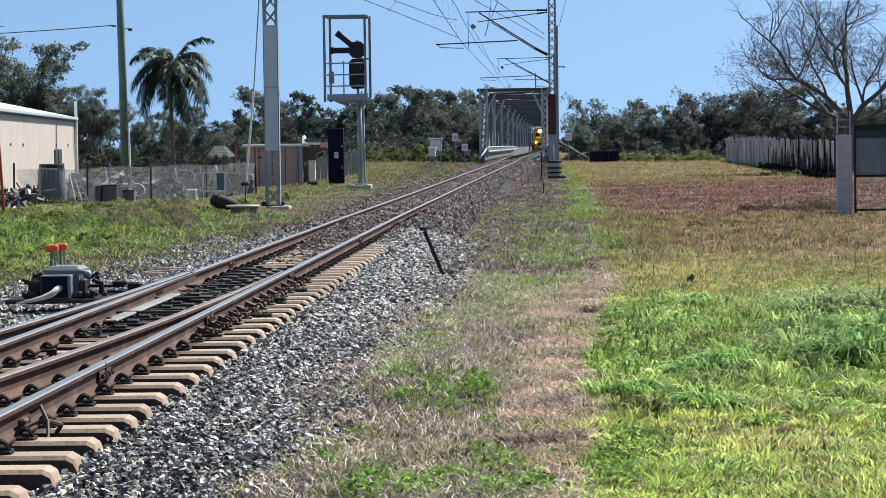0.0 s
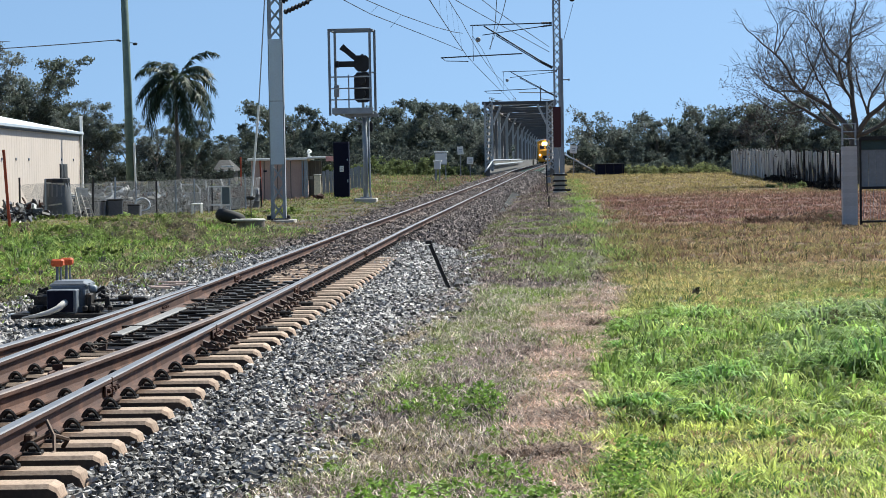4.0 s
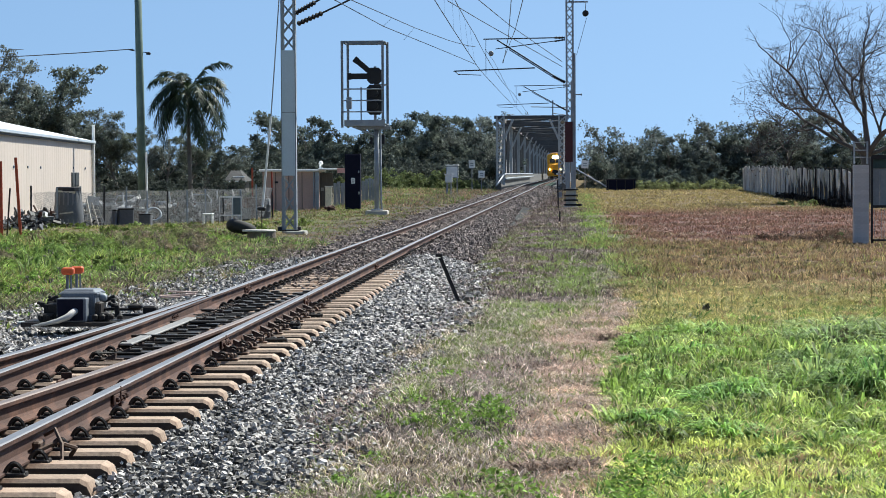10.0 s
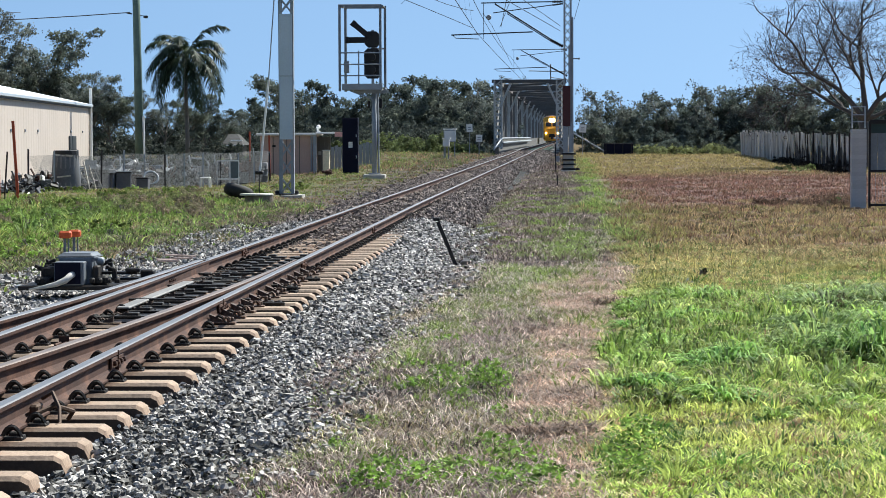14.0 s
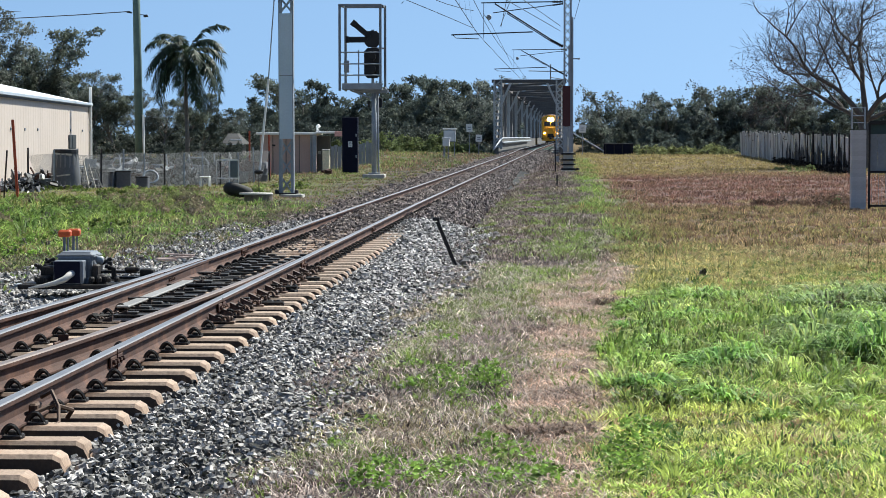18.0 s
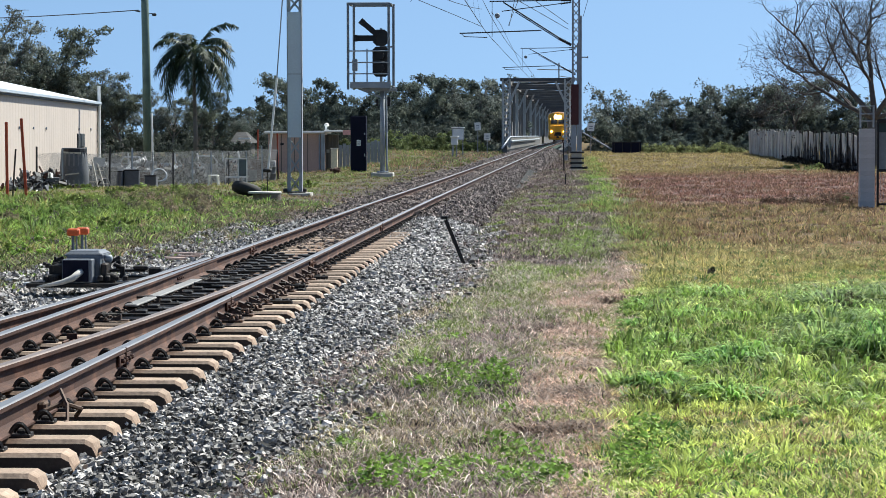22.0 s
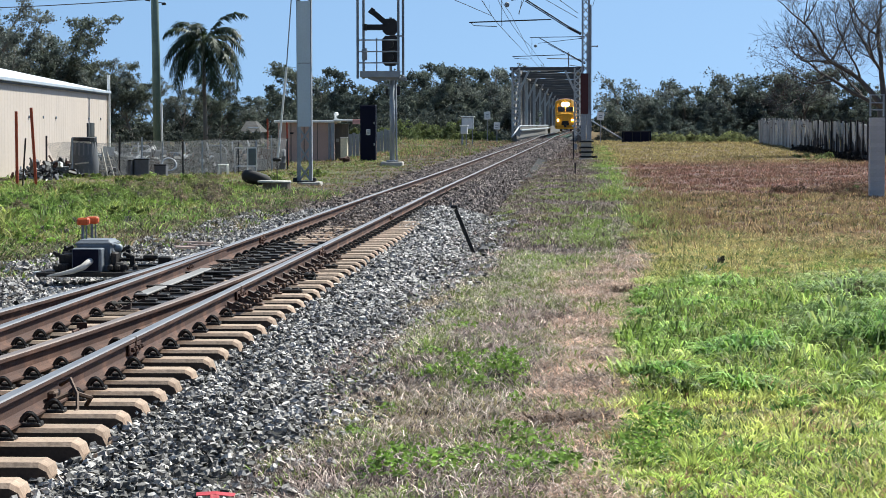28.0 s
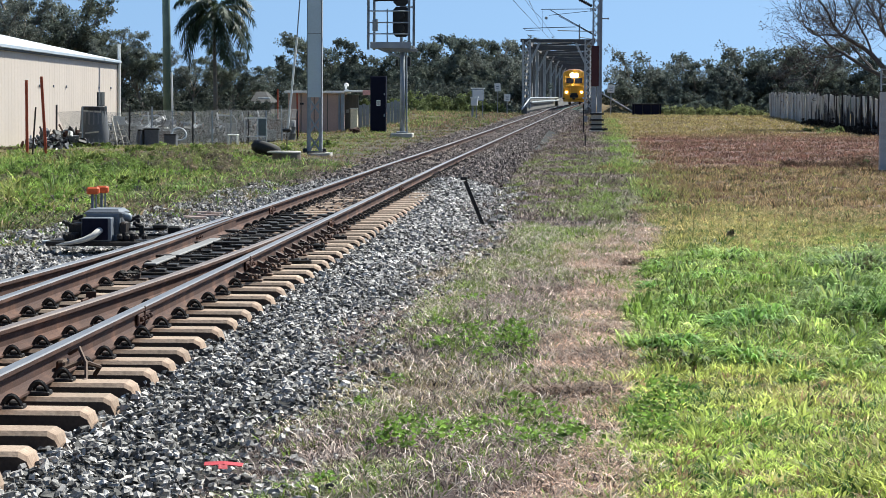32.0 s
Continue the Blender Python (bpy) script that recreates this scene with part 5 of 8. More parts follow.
WL = (cb - ca).length
shed = thing("shed", (ca.x, ca.y, -0.22), "cream corrugated steel shed with a white roof", "shed", turn=yaw)
# local: x along the wall towards the near end, -y inwards from the visible face
ribs = Shape()
nr = int(WL / 0.76)
outline = []
for k in range(nr + 1):
    x0 = k * 0.76
    outline += [(x0, 0.0), (x0 + 0.46, 0.0), (x0 + 0.54, 0.012), (x0 + 0.68, 0.012)]
outline = [(min(a, WL), b) for a, b in outline]
n = len(outline)
v = [(a, b, 0.0) for a, b in outline] + [(a, b, 3.38) for a, b in outline]
v += [(a, -0.12, 0.0) for a, b in outline] + [(a, -0.12, 3.38) for a, b in outline]
f = [(i, i + 1, n + i + 1, n + i) for i in range(n - 1)] + [(2 * n + i + 1, 2 * n + i, 3 * n + i, 3 * n + i + 1) for i in range(n - 1)]
ribs.add(v, f)
wall = part("wall", ribs, CREAM, shed, "cream ribbed wall sheet")
part("end_wall", Shape().box((-0.06, -6.0, 1.69), (0.12, 12.0, 3.36), 0.0), CREAM, shed)
part("end_wall", Shape().box((WL + 0.06, -6.0, 1.95), (0.12, 12.0, 3.9), 0.0), CREAM, shed)
part("rear_wall", Shape().box((WL / 2, -12.0, 1.7), (WL, 0.12, 3.38), 0.0), CREAM, shed)
for s0, s1 in ((0.10, -6.0), (-12.10, -6.0)):
    sh = Shape()
    zz = (3.45, 4.75)
    sh.add([(-0.3, s0, zz[0]), (WL + 0.3, s0, zz[0]), (WL + 0.3, s1, zz[1]), (-0.3, s1, zz[1]), (-0.3, s0, zz[0] + 0.06), (WL + 0.3, s0, zz[0] + 0.06), (WL + 0.3, s1, zz[1] + 0.06), (-0.3, s1, zz[1] + 0.06)], [(0, 1, 2, 3), (4, 5, 6, 7), (0, 1, 5, 4), (1, 2, 6, 5), (2, 3, 7, 6), (3, 0, 4, 7)])
    part("roof", sh, ROOF, shed, "white sheet roof")
part("gutter", Shape().box((WL / 2, 0.13, 3.44), (WL + 0.6, 0.14, 0.13), 0.02), EAVE, shed, "blue-grey deep gutter")
# black strip that stands in for the shadow line below the gutter
part("eave_shadow", Shape().box((WL / 2, 0.09, 3.34), (WL + 0.4, 0.1, 0.07), 0.004), BLACK, shed, "dark shadow strip under the gutter")
part("downpipe", Shape().tube([(0.1, 0.12, 0.0), (0.1, 0.12, 4.25)], 0.07, 8), WHITE, shed, "white downpipe and vent")
win = part("window", Shape().box((7.4, 0.03, 1.72), (2.8, 0.05, 0.62), 0.01), DARK_PANE, shed, "narrow dark window")
part("pane", Shape().box((7.4, 0.06, 1.72), (2.5, 0.02, 0.52), 0.004), DARK_PANE, win)
for k in (3.0, 8.0, 20.0, 24.0, 28.0):
    part("bracket", Shape().box((k, 0.03, 2.22), (0.2, 0.04, 0.10), 0.01), GUTTER, shed)

# ---- brick and panel hut ----
PINK = material("faded_pink_wall", (0.50, 0.36, 0.30), 0.85, grain=(1.0, 16.0), spread=0.15, bump=0.1, second=(0.40, 0.28, 0.23), second_at=0.6)
GREEN_GREY = material("grey_green_door", (0.13, 0.115, 0.10), 0.7, grain=(1.5, 16.0), spread=0.15, bump=0.05)
hut = thing("trackside_hut", (-14.33, 120.0, -0.25), "low flat-roofed hut with faded pinkish walls and a white roof edge", "hut")
part("front_wall", Shape().box((1.27, 0, 1.03), (2.54, 0.14, 2.06), 0.01), PINK, hut)
for k in range(1, 4):
    part("cover_strip", Shape().box((k * 0.64, -0.08, 1.03), (0.04, 0.02, 2.0), 0.002), GREEN_GREY, hut, "dark panel joint")
part("side_wall", Shape().box((2.47, 1.6, 1.03), (0.14, 3.06, 2.06), 0.01).box((0.07, 1.6, 1.03), (0.14, 3.06, 2.06), 0.01).box((1.27, 3.2, 1.03), (2.54, 0.14, 2.06), 0.01), PINK, hut)
part("pilaster", Shape().box((2.66, -0.1, 1.04), (0.18, 0.24, 2.08), 0.01), GALV, hut, "pale grey corner post")
part("downpipe", Shape().tube([(2.5, -0.16, 0.05), (2.5, -0.16, 2.05)], 0.04, 8), GALV, hut, "grey downpipe")
part("lean_to_wall", Shape().box((3.05, 0.5, 1.0), (0.66, 0.12, 2.0), 0.01), GREEN_GREY, hut, "dark sheet side porch")
for k in range(3):
    part("slat", Shape().box((2.86 + k * 0.2, 0.42, 1.0), (0.04, 0.03, 1.96), 0.004), GREEN_GREY, hut)
part("notice", Shape().box((2.86, 0.40, 1.2), (0.14, 0.012, 0.16), 0.002), PALE_CONCRETE, hut, "small pale notice")
part("roof", Shape().box((1.3, 1.5, 2.12), (2.9, 3.7, 0.12), 0.02), WHITE, hut, "white flat roof edge")
part("roof", Shape().box((3.38, 1.3, 2.17), (1.3, 3.3, 0.10), 0.02), WHITE, hut, "white porch roof")
part("fascia", Shape().box((3.86, -0.38, 2.10), (0.40, 0.06, 0.24), 0.01), material("pink_fascia", (0.62, 0.33, 0.30), 0.7), hut, "faded red fascia end")
part("vent", Shape().box((0.68, -0.085, 1.55), (0.17, 0.03, 0.09), 0.004), BLACK, hut)
part("roof_vent", Shape().tube([(2.7, 1.0, 2.18), (2.7, 1.0, 2.44)], 0.05, 8).lathe([(0.06, 0), (0.12, 0.05), (0.09, 0.14), (0.02, 0.18)], (2.74, 1.0, 2.4), 10).bar((2.7, 1.0, 2.3), (2.85, 1.0, 2.22), 0.04), WHITE, hut, "white roof vent")
meter = thing("pillar_box", (-11.03, 119.0, -0.2), "pale yellow service pillar beside the hut", "pillar box")
part("body", Shape().box((0, 0, 0.6), (0.32, 0.3, 1.3), 0.02), material("pale_yellow_paint", (0.75, 0.66, 0.48), 0.6), meter)
part("cap", Shape().box((0, 0, 1.28), (0.36, 0.34, 0.06), 0.015), PALE_CONCRETE, meter)

lumpm = Shape()
for q in range(9):
    lumpm.box((rng.uniform(-0.22, 0.22), rng.uniform(-0.15, 0.15), rng.uniform(0.05, 0.26)), tuple(rng.uniform(0.1, 0.3, 3)), 0.03, pose(0, 0, 0, *rng.uniform(0, 360, 3)))
ob = tagged(new("rusty_scrap", lumpm.mesh("rusty_scrap", RUST)), "rusty brown lump of scrap in the grass", "scrap")
ob.matrix_basis = pose(-9.75, 106.0, float(ground_z(-9.75, 106.0)) - 0.04)

# ---- palings behind the hut ----
pal = thing("paling_fence", (0, 0, 0), "low grey paling fence behind the hut", "fence")
pm_me = [Shape().box((0, 0, h / 2), (0.16, 0.02, h), 0.003).mesh("paling", GREY_PAINT) for h in (1.25, 1.3, 1.2)]
for k in range(16):
    ob = new("paling", pm_me[k % 3])
    x, y = -11.9 + k * 0.16, 126.0 + 0.25 * k
    ob.matrix_basis = pose(x, y, float(ground_z(x, y)) - 0.05)
    ob.parent = pal

# ---- pole and wires ----
up = thing("utility_pole", (-18.62, 110.0, -0.2), "weathered green-grey timber utility pole with a wire", "utility pole")
part("pole", Shape().tube([(0.12, 0, 0), (0.05, 0, 5), (-0.05, 0, 11.5)], [0.21, 0.18, 0.15], 14), TIMBER, up, "", True)
part("pipe", Shape().tube([(0.34, -0.15, 0), (0.3, -0.15, 2.9)], 0.05, 8), WHITE, up, "pale conduit pipe")
part("hook", Shape().bar((-0.2, 0, 7.42), (-0.42, 0, 7.46), 0.07).box((0.42, 0, 7.28), (0.2, 0.1, 0.12), 0.03).bar((0.05, 0, 7.35), (0.4, 0, 7.32), 0.03), BLACK, up)
line_wire("service_wire", [((-18.9, 110, 7.28), (-40, 100, 6.6), 0.35)], 0.022, "service wire running from the pole")
line_wire("service_wire", [((-18.8, 110, 10.2), (-40, 70, 7.5), 0.5)], 0.018, "upper service wire running from the pole")

# ---- stay of the lattice mast ----
stay = thing("mast_stay", (-8.33, 69.5, float(ground_z(-8.33, 69.5))), "pale stay rod with an anchor block beside the mast", "stay")
part("rod", Shape().tube([(0.02, 0, 0.72), (0.28, 0, 3.3)], 0.032, 8), WHITE, stay, "pale insulated rod")
part("wire", Shape().tube([(0.28, 0, 3.3), (0.62, 0, 7.8)], 0.018, 5), GALV, stay)
part("anchor", Shape().box((0.0, 0, 0.70), (0.24, 0.22, 0.10), 0.03).tube([(0, 0, -0.05), (0, 0, 0.7)], 0.014, 8), BLACK, stay, "dark anchor block")

# ---- red posts ----
for x, y, h, lean in ((-14.46, 66.0, 2.2, 3.2), (-14.92, 66.0, 2.08, 0.3), (-13.6, 110.0, 2.2, 0.0), (-12.95, 112.0, 2.0, 1.0)):
    p = thing("steel_post", (x, y, float(ground_z(x, y)) - 0.05), "rusty red steel post standing in weeds", "post", "red steel posts")
    part("shaft", Shape().box((0, 0, h / 2), (0.075, 0.05, h), 0.006, pose(0, 0, 0, 0, -lean, 0)), RED_POST, p)
picket = thing("star_picket", (-14.86, 66.6, float(ground_z(-14.8, 66.6)) - 0.05), "thin dark fence picket leaning in weeds", "post")
part("shaft", Shape().bar((-0.05, 0, 0), (0.05, 0, 1.35), 0.04), GREASY, picket)

# ---- chain-link fence with the scrap behind it ----
fa, fb = Vector((-16.9, 79.0)), Vector((-11.9, 103.0))
fence = thing("chain_link_fence", (0, 0, 0), "sagging chain-link fence on thin steel posts", "fence")
flen = (fb - fa).length
fd = (fb - fa) / flen
for k in range(13):
    p = fa + fd * (flen * k / 12)
    g = float(ground_z(p.x, p.y))
    part("post", Shape().tube([(p.x, p.y, g - 0.1), (p.x + rng.uniform(-0.03, 0.03), p.y, g + 1.35 + rng.uniform(-0.1, 0.1))], 0.035, 6), GALV if k % 3 else BLACK, fence)
mesh_v, mesh_f = [], []
hh, wv = 1.25, 0.0065
for k in range(int((flen + hh) / 0.065)):
    for sgn in (-1, 1):
        s0 = k * 0.065 - hh
        a, b = (s0, 0.0), (s0 + hh, hh)
        if sgn < 0:
            a, b = (s0, hh), (s0 + hh, 0.0)
        if a[0] < 0 or b[0] > flen:
            continue
        base = len(mesh_v)
        for (q, h) in (a, b):
            px, py = fa.x + fd.x * q, fa.y + fd.y * q
            g = -0.12
            top = h * (1 + 0.025 * math.sin(q * 0.9))
            mesh_v += [(px - wv * 0.35, py, g + top + wv * 0.5 * sgn), (px + wv * 0.35, py, g + top - wv * 0.5 * sgn)]
        mesh_f.append((base, base + 1, base + 3, base + 2))
ob = new("netting", mesh_from("netting", mesh_v, mesh_f, material("bright_netting", (0.17, 0.175, 0.18), 0.6, grain=(0.5, 5.0))))
ob.parent = fence
tagged(ob, "grey wire netting", kind="stuff")


def yard(name, x, y, label, category, turn=0.0):
    return thing(name, (x, y, float(ground_z(x, y)) - 0.02), label, category, "scrap in the yard", turn=turn)


DGREY = material("faded_black_plastic", (0.11, 0.115, 0.128), 0.7, grain=(1.5, 20.0), spread=0.3, bump=0.1)
tub = yard("plastic_tank", -16.2, 81.6, "faded grey ribbed plastic tank with a dark open top", "tank")
part("tank", Shape().lathe([(0.47, 0), (0.50, 0.12), (0.49, 0.5), (0.44, 1.05), (0.40, 1.24)], (0, 0, 0), 20), DGREY, tub, "", True)
rib_me = Shape().bar((0, 0.0, 0.05), (0, 0.075, 1.2), 0.05, 0.03).mesh("rib", material("weathered_grey_plastic", (0.2, 0.2, 0.21), 0.75, grain=(1.5, 20.0), spread=0.35))
for k in range(18):
    ob = new("rib", rib_me)
    a = 2 * math.pi * k / 18
    ob.matrix_basis = pose(0.49 * math.cos(a), 0.49 * math.sin(a), 0.02, 0, 0, math.degrees(a) + 90)
    ob.parent = tub
part("rim", Shape().lathe([(0.40, 1.24), (0.43, 1.24), (0.42, 1.36), (0.37, 1.38)], (0, 0, 0), 14), BLACK, tub, "black rim of the open top")
part("strap", Shape().bar((-0.3, -0.40, 1.24), (0.3, -0.40, 1.20), 0.06, 0.02), PALE_CONCRETE, tub, "pale strap")
part("strap", Shape().bar((-0.2, -0.5, 0.5), (0.25, -0.49, 0.55), 0.05, 0.02), PALE_CONCRETE, tub, "pale strap")
for x, y, w, h in ((-15.6, 86.0, 0.46, 0.62), (-15.08, 86.2, 0.5, 0.64), (-14.6, 87.4, 0.4, 0.45)):
    c = yard("plastic_crate", x, y, "dark grey plastic crate standing in the yard", "crate", rng.uniform(-12, 12))
    part("body", Shape().box((0, 0, h / 2), (w, 0.42, h), 0.03, top=(1.05, 1.05)), DGREY, c)
    part("rim", Shape().box((0, 0, h), (w * 1.1, 0.47, 0.05), 0.01), BLACK, c)
for k, (x, y, h) in enumerate(((-15.9, 83.4, 1.0), (-15.78, 83.9, 0.9), (-15.6, 84.2, 0.75))):
    l = yard("aluminium_frame", x, y, "leaning pale aluminium frame", "frame", -20 + 15 * k)
    fr = Shape()
    for q in (-0.18, 0.18):
        fr.bar((q, 0, 0), (q - 0.3, 0.1, h), 0.04)
    for z in (0.25, 0.55, 0.85):
        fr.bar((-0.18 - z * 0.3, 0.1 * z, z * h), (0.18 - z * 0.3, 0.1 * z, z * h), 0.03)
    part("frame", fr, PALE_CONCRETE, l)
for x, y, sx, h in ((-17.8, 97.5, 0.7, 0.8), (-17.0, 98.5, 0.9, 0.85), (-16.1, 98.0, 0.7, 0.6), (-18.4, 96.0, 0.8, 0.75), (-16.2, 92.0, 0.7, 0.7), (-17.2, 94.0, 1.0, 0.8), (-15.0, 101.0, 0.9, 0.7)):
    c = yard("scrap_crate", x, y, "dark crate of scrap metal", "crate", rng.uniform(-30, 30))
    part("body", Shape().box((0, 0, h / 2), (sx, 0.6, h), 0.03, top=(0.94, 0.94)), DGREY, c)
    part("rim", Shape().bar((-sx / 2, -0.32, h), (sx / 2, -0.32, h), 0.05), GALV, c)
    pile = Shape()
    for k in range(7):
        a = Vector((rng.uniform(-sx / 2, sx / 2), rng.uniform(-0.3, 0.3), h))
        pile.bar(tuple(a), tuple(a + Vector((rng.uniform(-0.3, 0.3), 0.1, rng.uniform(0.05, 0.25)))), rng.uniform(0.03, 0.1))
    tagged(part("scrap", pile, (GREY_PAINT, RUST, WHITE)[int(abs(x) * 7) % 3], c), kind="stuff")


drum_c = [material("drum_blue", (0.05, 0.08, 0.13), 0.5), material("drum_rust", (0.16, 0.08, 0.05), 0.7), DGREY]
for k in range(9):
    x, y = -18.3 + k * 0.75 + rng.uniform(-0.2, 0.2), 95.0 + k * 1.0 + rng.uniform(-0.5, 1.5)
    d = yard("steel_drum", x, y, "old steel drum standing in the yard", "drum")
    h = rng.uniform(0.7, 0.95)
    part("shell", Shape().lathe([(0.28, 0), (0.29, 0.02), (0.28, 0.04), (0.28, h * 0.33), (0.295, h * 0.35), (0.28, h * 0.37), (0.28, h * 0.66), (0.295, h * 0.68), (0.28, h * 0.7), (0.28, h), (0.25, h + 0.01)], (0, 0, 0), 12), drum_c[k % 3], d, "", True)
for k in range(12):
    x, y = -18.0 + k * 0.5 + rng.uniform(-0.3, 0.3), 93.5 + k * 0.75 + rng.uniform(-0.5, 1.0)
    d = yard("scrap_sheet", x, y, "bent grey metal sheet leaning among scrap", "metal sheet", rng.uniform(-40, 40))
    w, h = rng.uniform(0.4, 0.9), rng.uniform(0.5, 1.15)
    part("sheet", Shape().box((0, 0, h / 2), (w, 0.03, h), 0.006, pose(0, 0, 0, rng.uniform(-18, 18), rng.uniform(-8, 8), 0)), (GALV, DGREY, DGREY, RUST)[k % 4], d)
for k in range(7):
    x, y = -17.8 + k * 0.8, 96.0 + k * 0.9
    d = yard("steel_pipe", x, y, "pale steel pipe leaning among scrap", "pipe", rng.uniform(0, 180))
    part("pipe", Shape().tube([(0, 0, 0), (rng.uniform(0.2, 0.7), 0.1, rng.uniform(0.8, 1.3))], 0.035, 7), (WHITE, GALV)[k % 2], d)


def torus(s, c, r, tube_r, tilt_m, n=18, m=8):
    v, f = [], []
    for i in range(n):
        a = 2 * math.pi * i / n
        for j in range(m):
            b = 2 * math.pi * j / m
            p = Vector(((r + tube_r * math.cos(b)) * math.cos(a), (r + tube_r * math.cos(b)) * math.sin(a), tube_r * math.sin(b)))
            v.append(tuple(tilt_m.to_3x3() @ p + Vector(c)))
            f.append((i * m + j, ((i + 1) % n) * m + j, ((i + 1) % n) * m + (j + 1) % m, i * m + (j + 1) % m))
    return s.add(v, f)


rl = thing("pipe_railing", (-23.0, 104.0, float(ground_z(-21.0, 104.0))), "grey pipe railing in the yard behind the fence", "railing")
for k in range(3):
    part("post", Shape().tube([(k * 0.78, 0, 0), (k * 0.78, 0, 1.5)], 0.03, 6), GALV, rl)
for z in (1.1, 1.5):
    part("rail", Shape().tube([(-0.05, 0, z), (0.8, 0, z + 0.03), (1.62, 0, z)], 0.028, 6), GALV, rl)
ring = yard("pale_tyre", -14.55, 88.8, "pale grey painted tyre leaning on scrap", "tyre")
part("ring", torus(Shape(), (0, 0, 0.48), 0.26, 0.04, pose(0, 0, 0, 58, 8, 8)), GALV, ring, "", True)
for k in range(3):
    t = yard("old_tyre", -16.2 - k * 0.4, 86.0 + k, "old black tyre lying in the yard", "tyre")
    part("ring", torus(Shape(), (0, 0, 0.14 + 0.1 * k), 0.25, 0.11, pose(0, 0, 0, 15 + 25 * k, 10, 0)), RUBBER, t, "", True)
for k, (x, y) in enumerate(((-16.5, 75.5), (-16.8, 79.5), (-17.1, 82.5), (-16.3, 78.0), (-17.2, 85.5), (-16.5, 84.0), (-17.9, 95.5), (-16.4, 96.5), (-15.3, 98.0), (-14.6, 97.5), (-13.6, 100.0))):
    d = yard("scrap_heap", x, y, "jumbled heap of dark scrap with pale metal bits", "scrap heap", 40 * k)
    for mat_k, many in ((BLACK, 34), (DGREY, 30), (WHITE, 4), (GALV, 8), (RUST, 10)):
        s = Shape()
        for q in range(many):
            c0 = Vector((rng.normal(0, 0.32), rng.normal(0, 0.3), 0.0))
            c0.z = max(0.06, ((0.62 if k < 6 else 0.95) - 0.55 * c0.xy.length) * rng.uniform(0.1, 1.0))
            if q % 2:
                s.box(tuple(c0), tuple(rng.uniform(0.04, 0.2, 3) * np.array((1.6, 1, 0.5 + (q % 3)))), 0.01, pose(0, 0, 0, *rng.uniform(0, 360, 3)))
            else:
                s.bar(tuple(c0), tuple(c0 + Vector(rng.normal(0, 0.15, 3))), rng.uniform(0.02, 0.06))
        tagged(part("scrap", s, mat_k, d), kind="stuff")
wf = yard("window_frame", -12.86, 97.0, "white window frame leaning against the fence", "window frame", 8)
frw = Shape()
for z in (0.36, 1.08):
    frw.bar((-0.42, 0, z), (0.42, 0, z), 0.055)
for x in (-0.42, 0.08, 0.42):
    frw.bar((x, 0, 0.0), (x, 0, 1.08), 0.045)
part("frame", frw, WHITE, wf)
part("pane", Shape().box((0.25, 0.012, 0.72), (0.30, 0.01, 0.66)), PALE_GLASS, wf)
for x, y in ((-14.5, 100.0), (-17.3, 98.8)):
    h = yard("steel_hoop", x, y, "bent pale steel hoop", "hoop", 10)
    part("hoop", Shape().tube([(-0.45, 0, 0), (-0.45, 0, 0.9), (-0.3, 0, 1.1), (0.3, 0, 1.1), (0.45, 0, 0.9), (0.45, 0, 0)], 0.035, 7), GALV, h)
ch = yard("plastic_stool", -13.38, 94.4, "small white plastic stool", "stool")
part("seat", Shape().box((0, 0, 0.42), (0.4, 0.36, 0.05), 0.02), WHITE, ch)
for px in (-0.16, 0.16):
    for py in (-0.14, 0.14):
        part("leg", Shape().bar((px * 1.15, py * 1.15, 0), (px, py, 0.42), 0.05), WHITE, ch)

# ---- tyres and pit lid beside the mast ----
t = thing("old_tyre", (-8.62, 67.2, float(ground_z(-8.62, 67.2))), "old black tyre dumped in the grass, full of grey dirt", "tyre", "dumped tyres")
part("ring", torus(Shape(), (0, 0, 0.2), 0.26, 0.17, pose(0, 0, 0, -8, 16, 0)), RUBBER, t, "", True)
fill = Shape()
fill.lathe([(0.02, -0.07), (0.13, -0.05), (0.15, 0.0), (0.13, 0.03), (0.02, 0.04)], (0, 0, 0), 14)
turn_m = pose(0, 0, 0, -8, 16, 0).to_3x3()
fill.v = [tuple(turn_m @ Vector(q) + Vector((0, 0, 0.2))) for q in fill.v]
part("dirt", fill, material("packed_dirt", (0.13, 0.115, 0.1), 0.95, grain=(9.0, 40.0), spread=0.5, bump=0.4), t, "packed grey dirt", True)
pit = thing("pit_lid", (-7.5, 62.0, float(ground_z(-7.5, 62))), "round concrete pit collar in the grass", "pit lid")
part("collar", Shape().lathe([(0.36, -0.1), (0.36, 0.28), (0.3, 0.29)], (0.06, 0, 0), 20), material("dark_concrete", (0.17, 0.14, 0.115), 0.9, grain=(5.0, 40.0), spread=0.4), pit, "dark brown concrete collar")
part("rim", Shape().lathe([(0.42, 0.275), (0.43, 0.30), (0.41, 0.325), (0.1, 0.33)], (0, 0, 0), 20), PALE_CONCRETE, pit, "pale concrete rim")

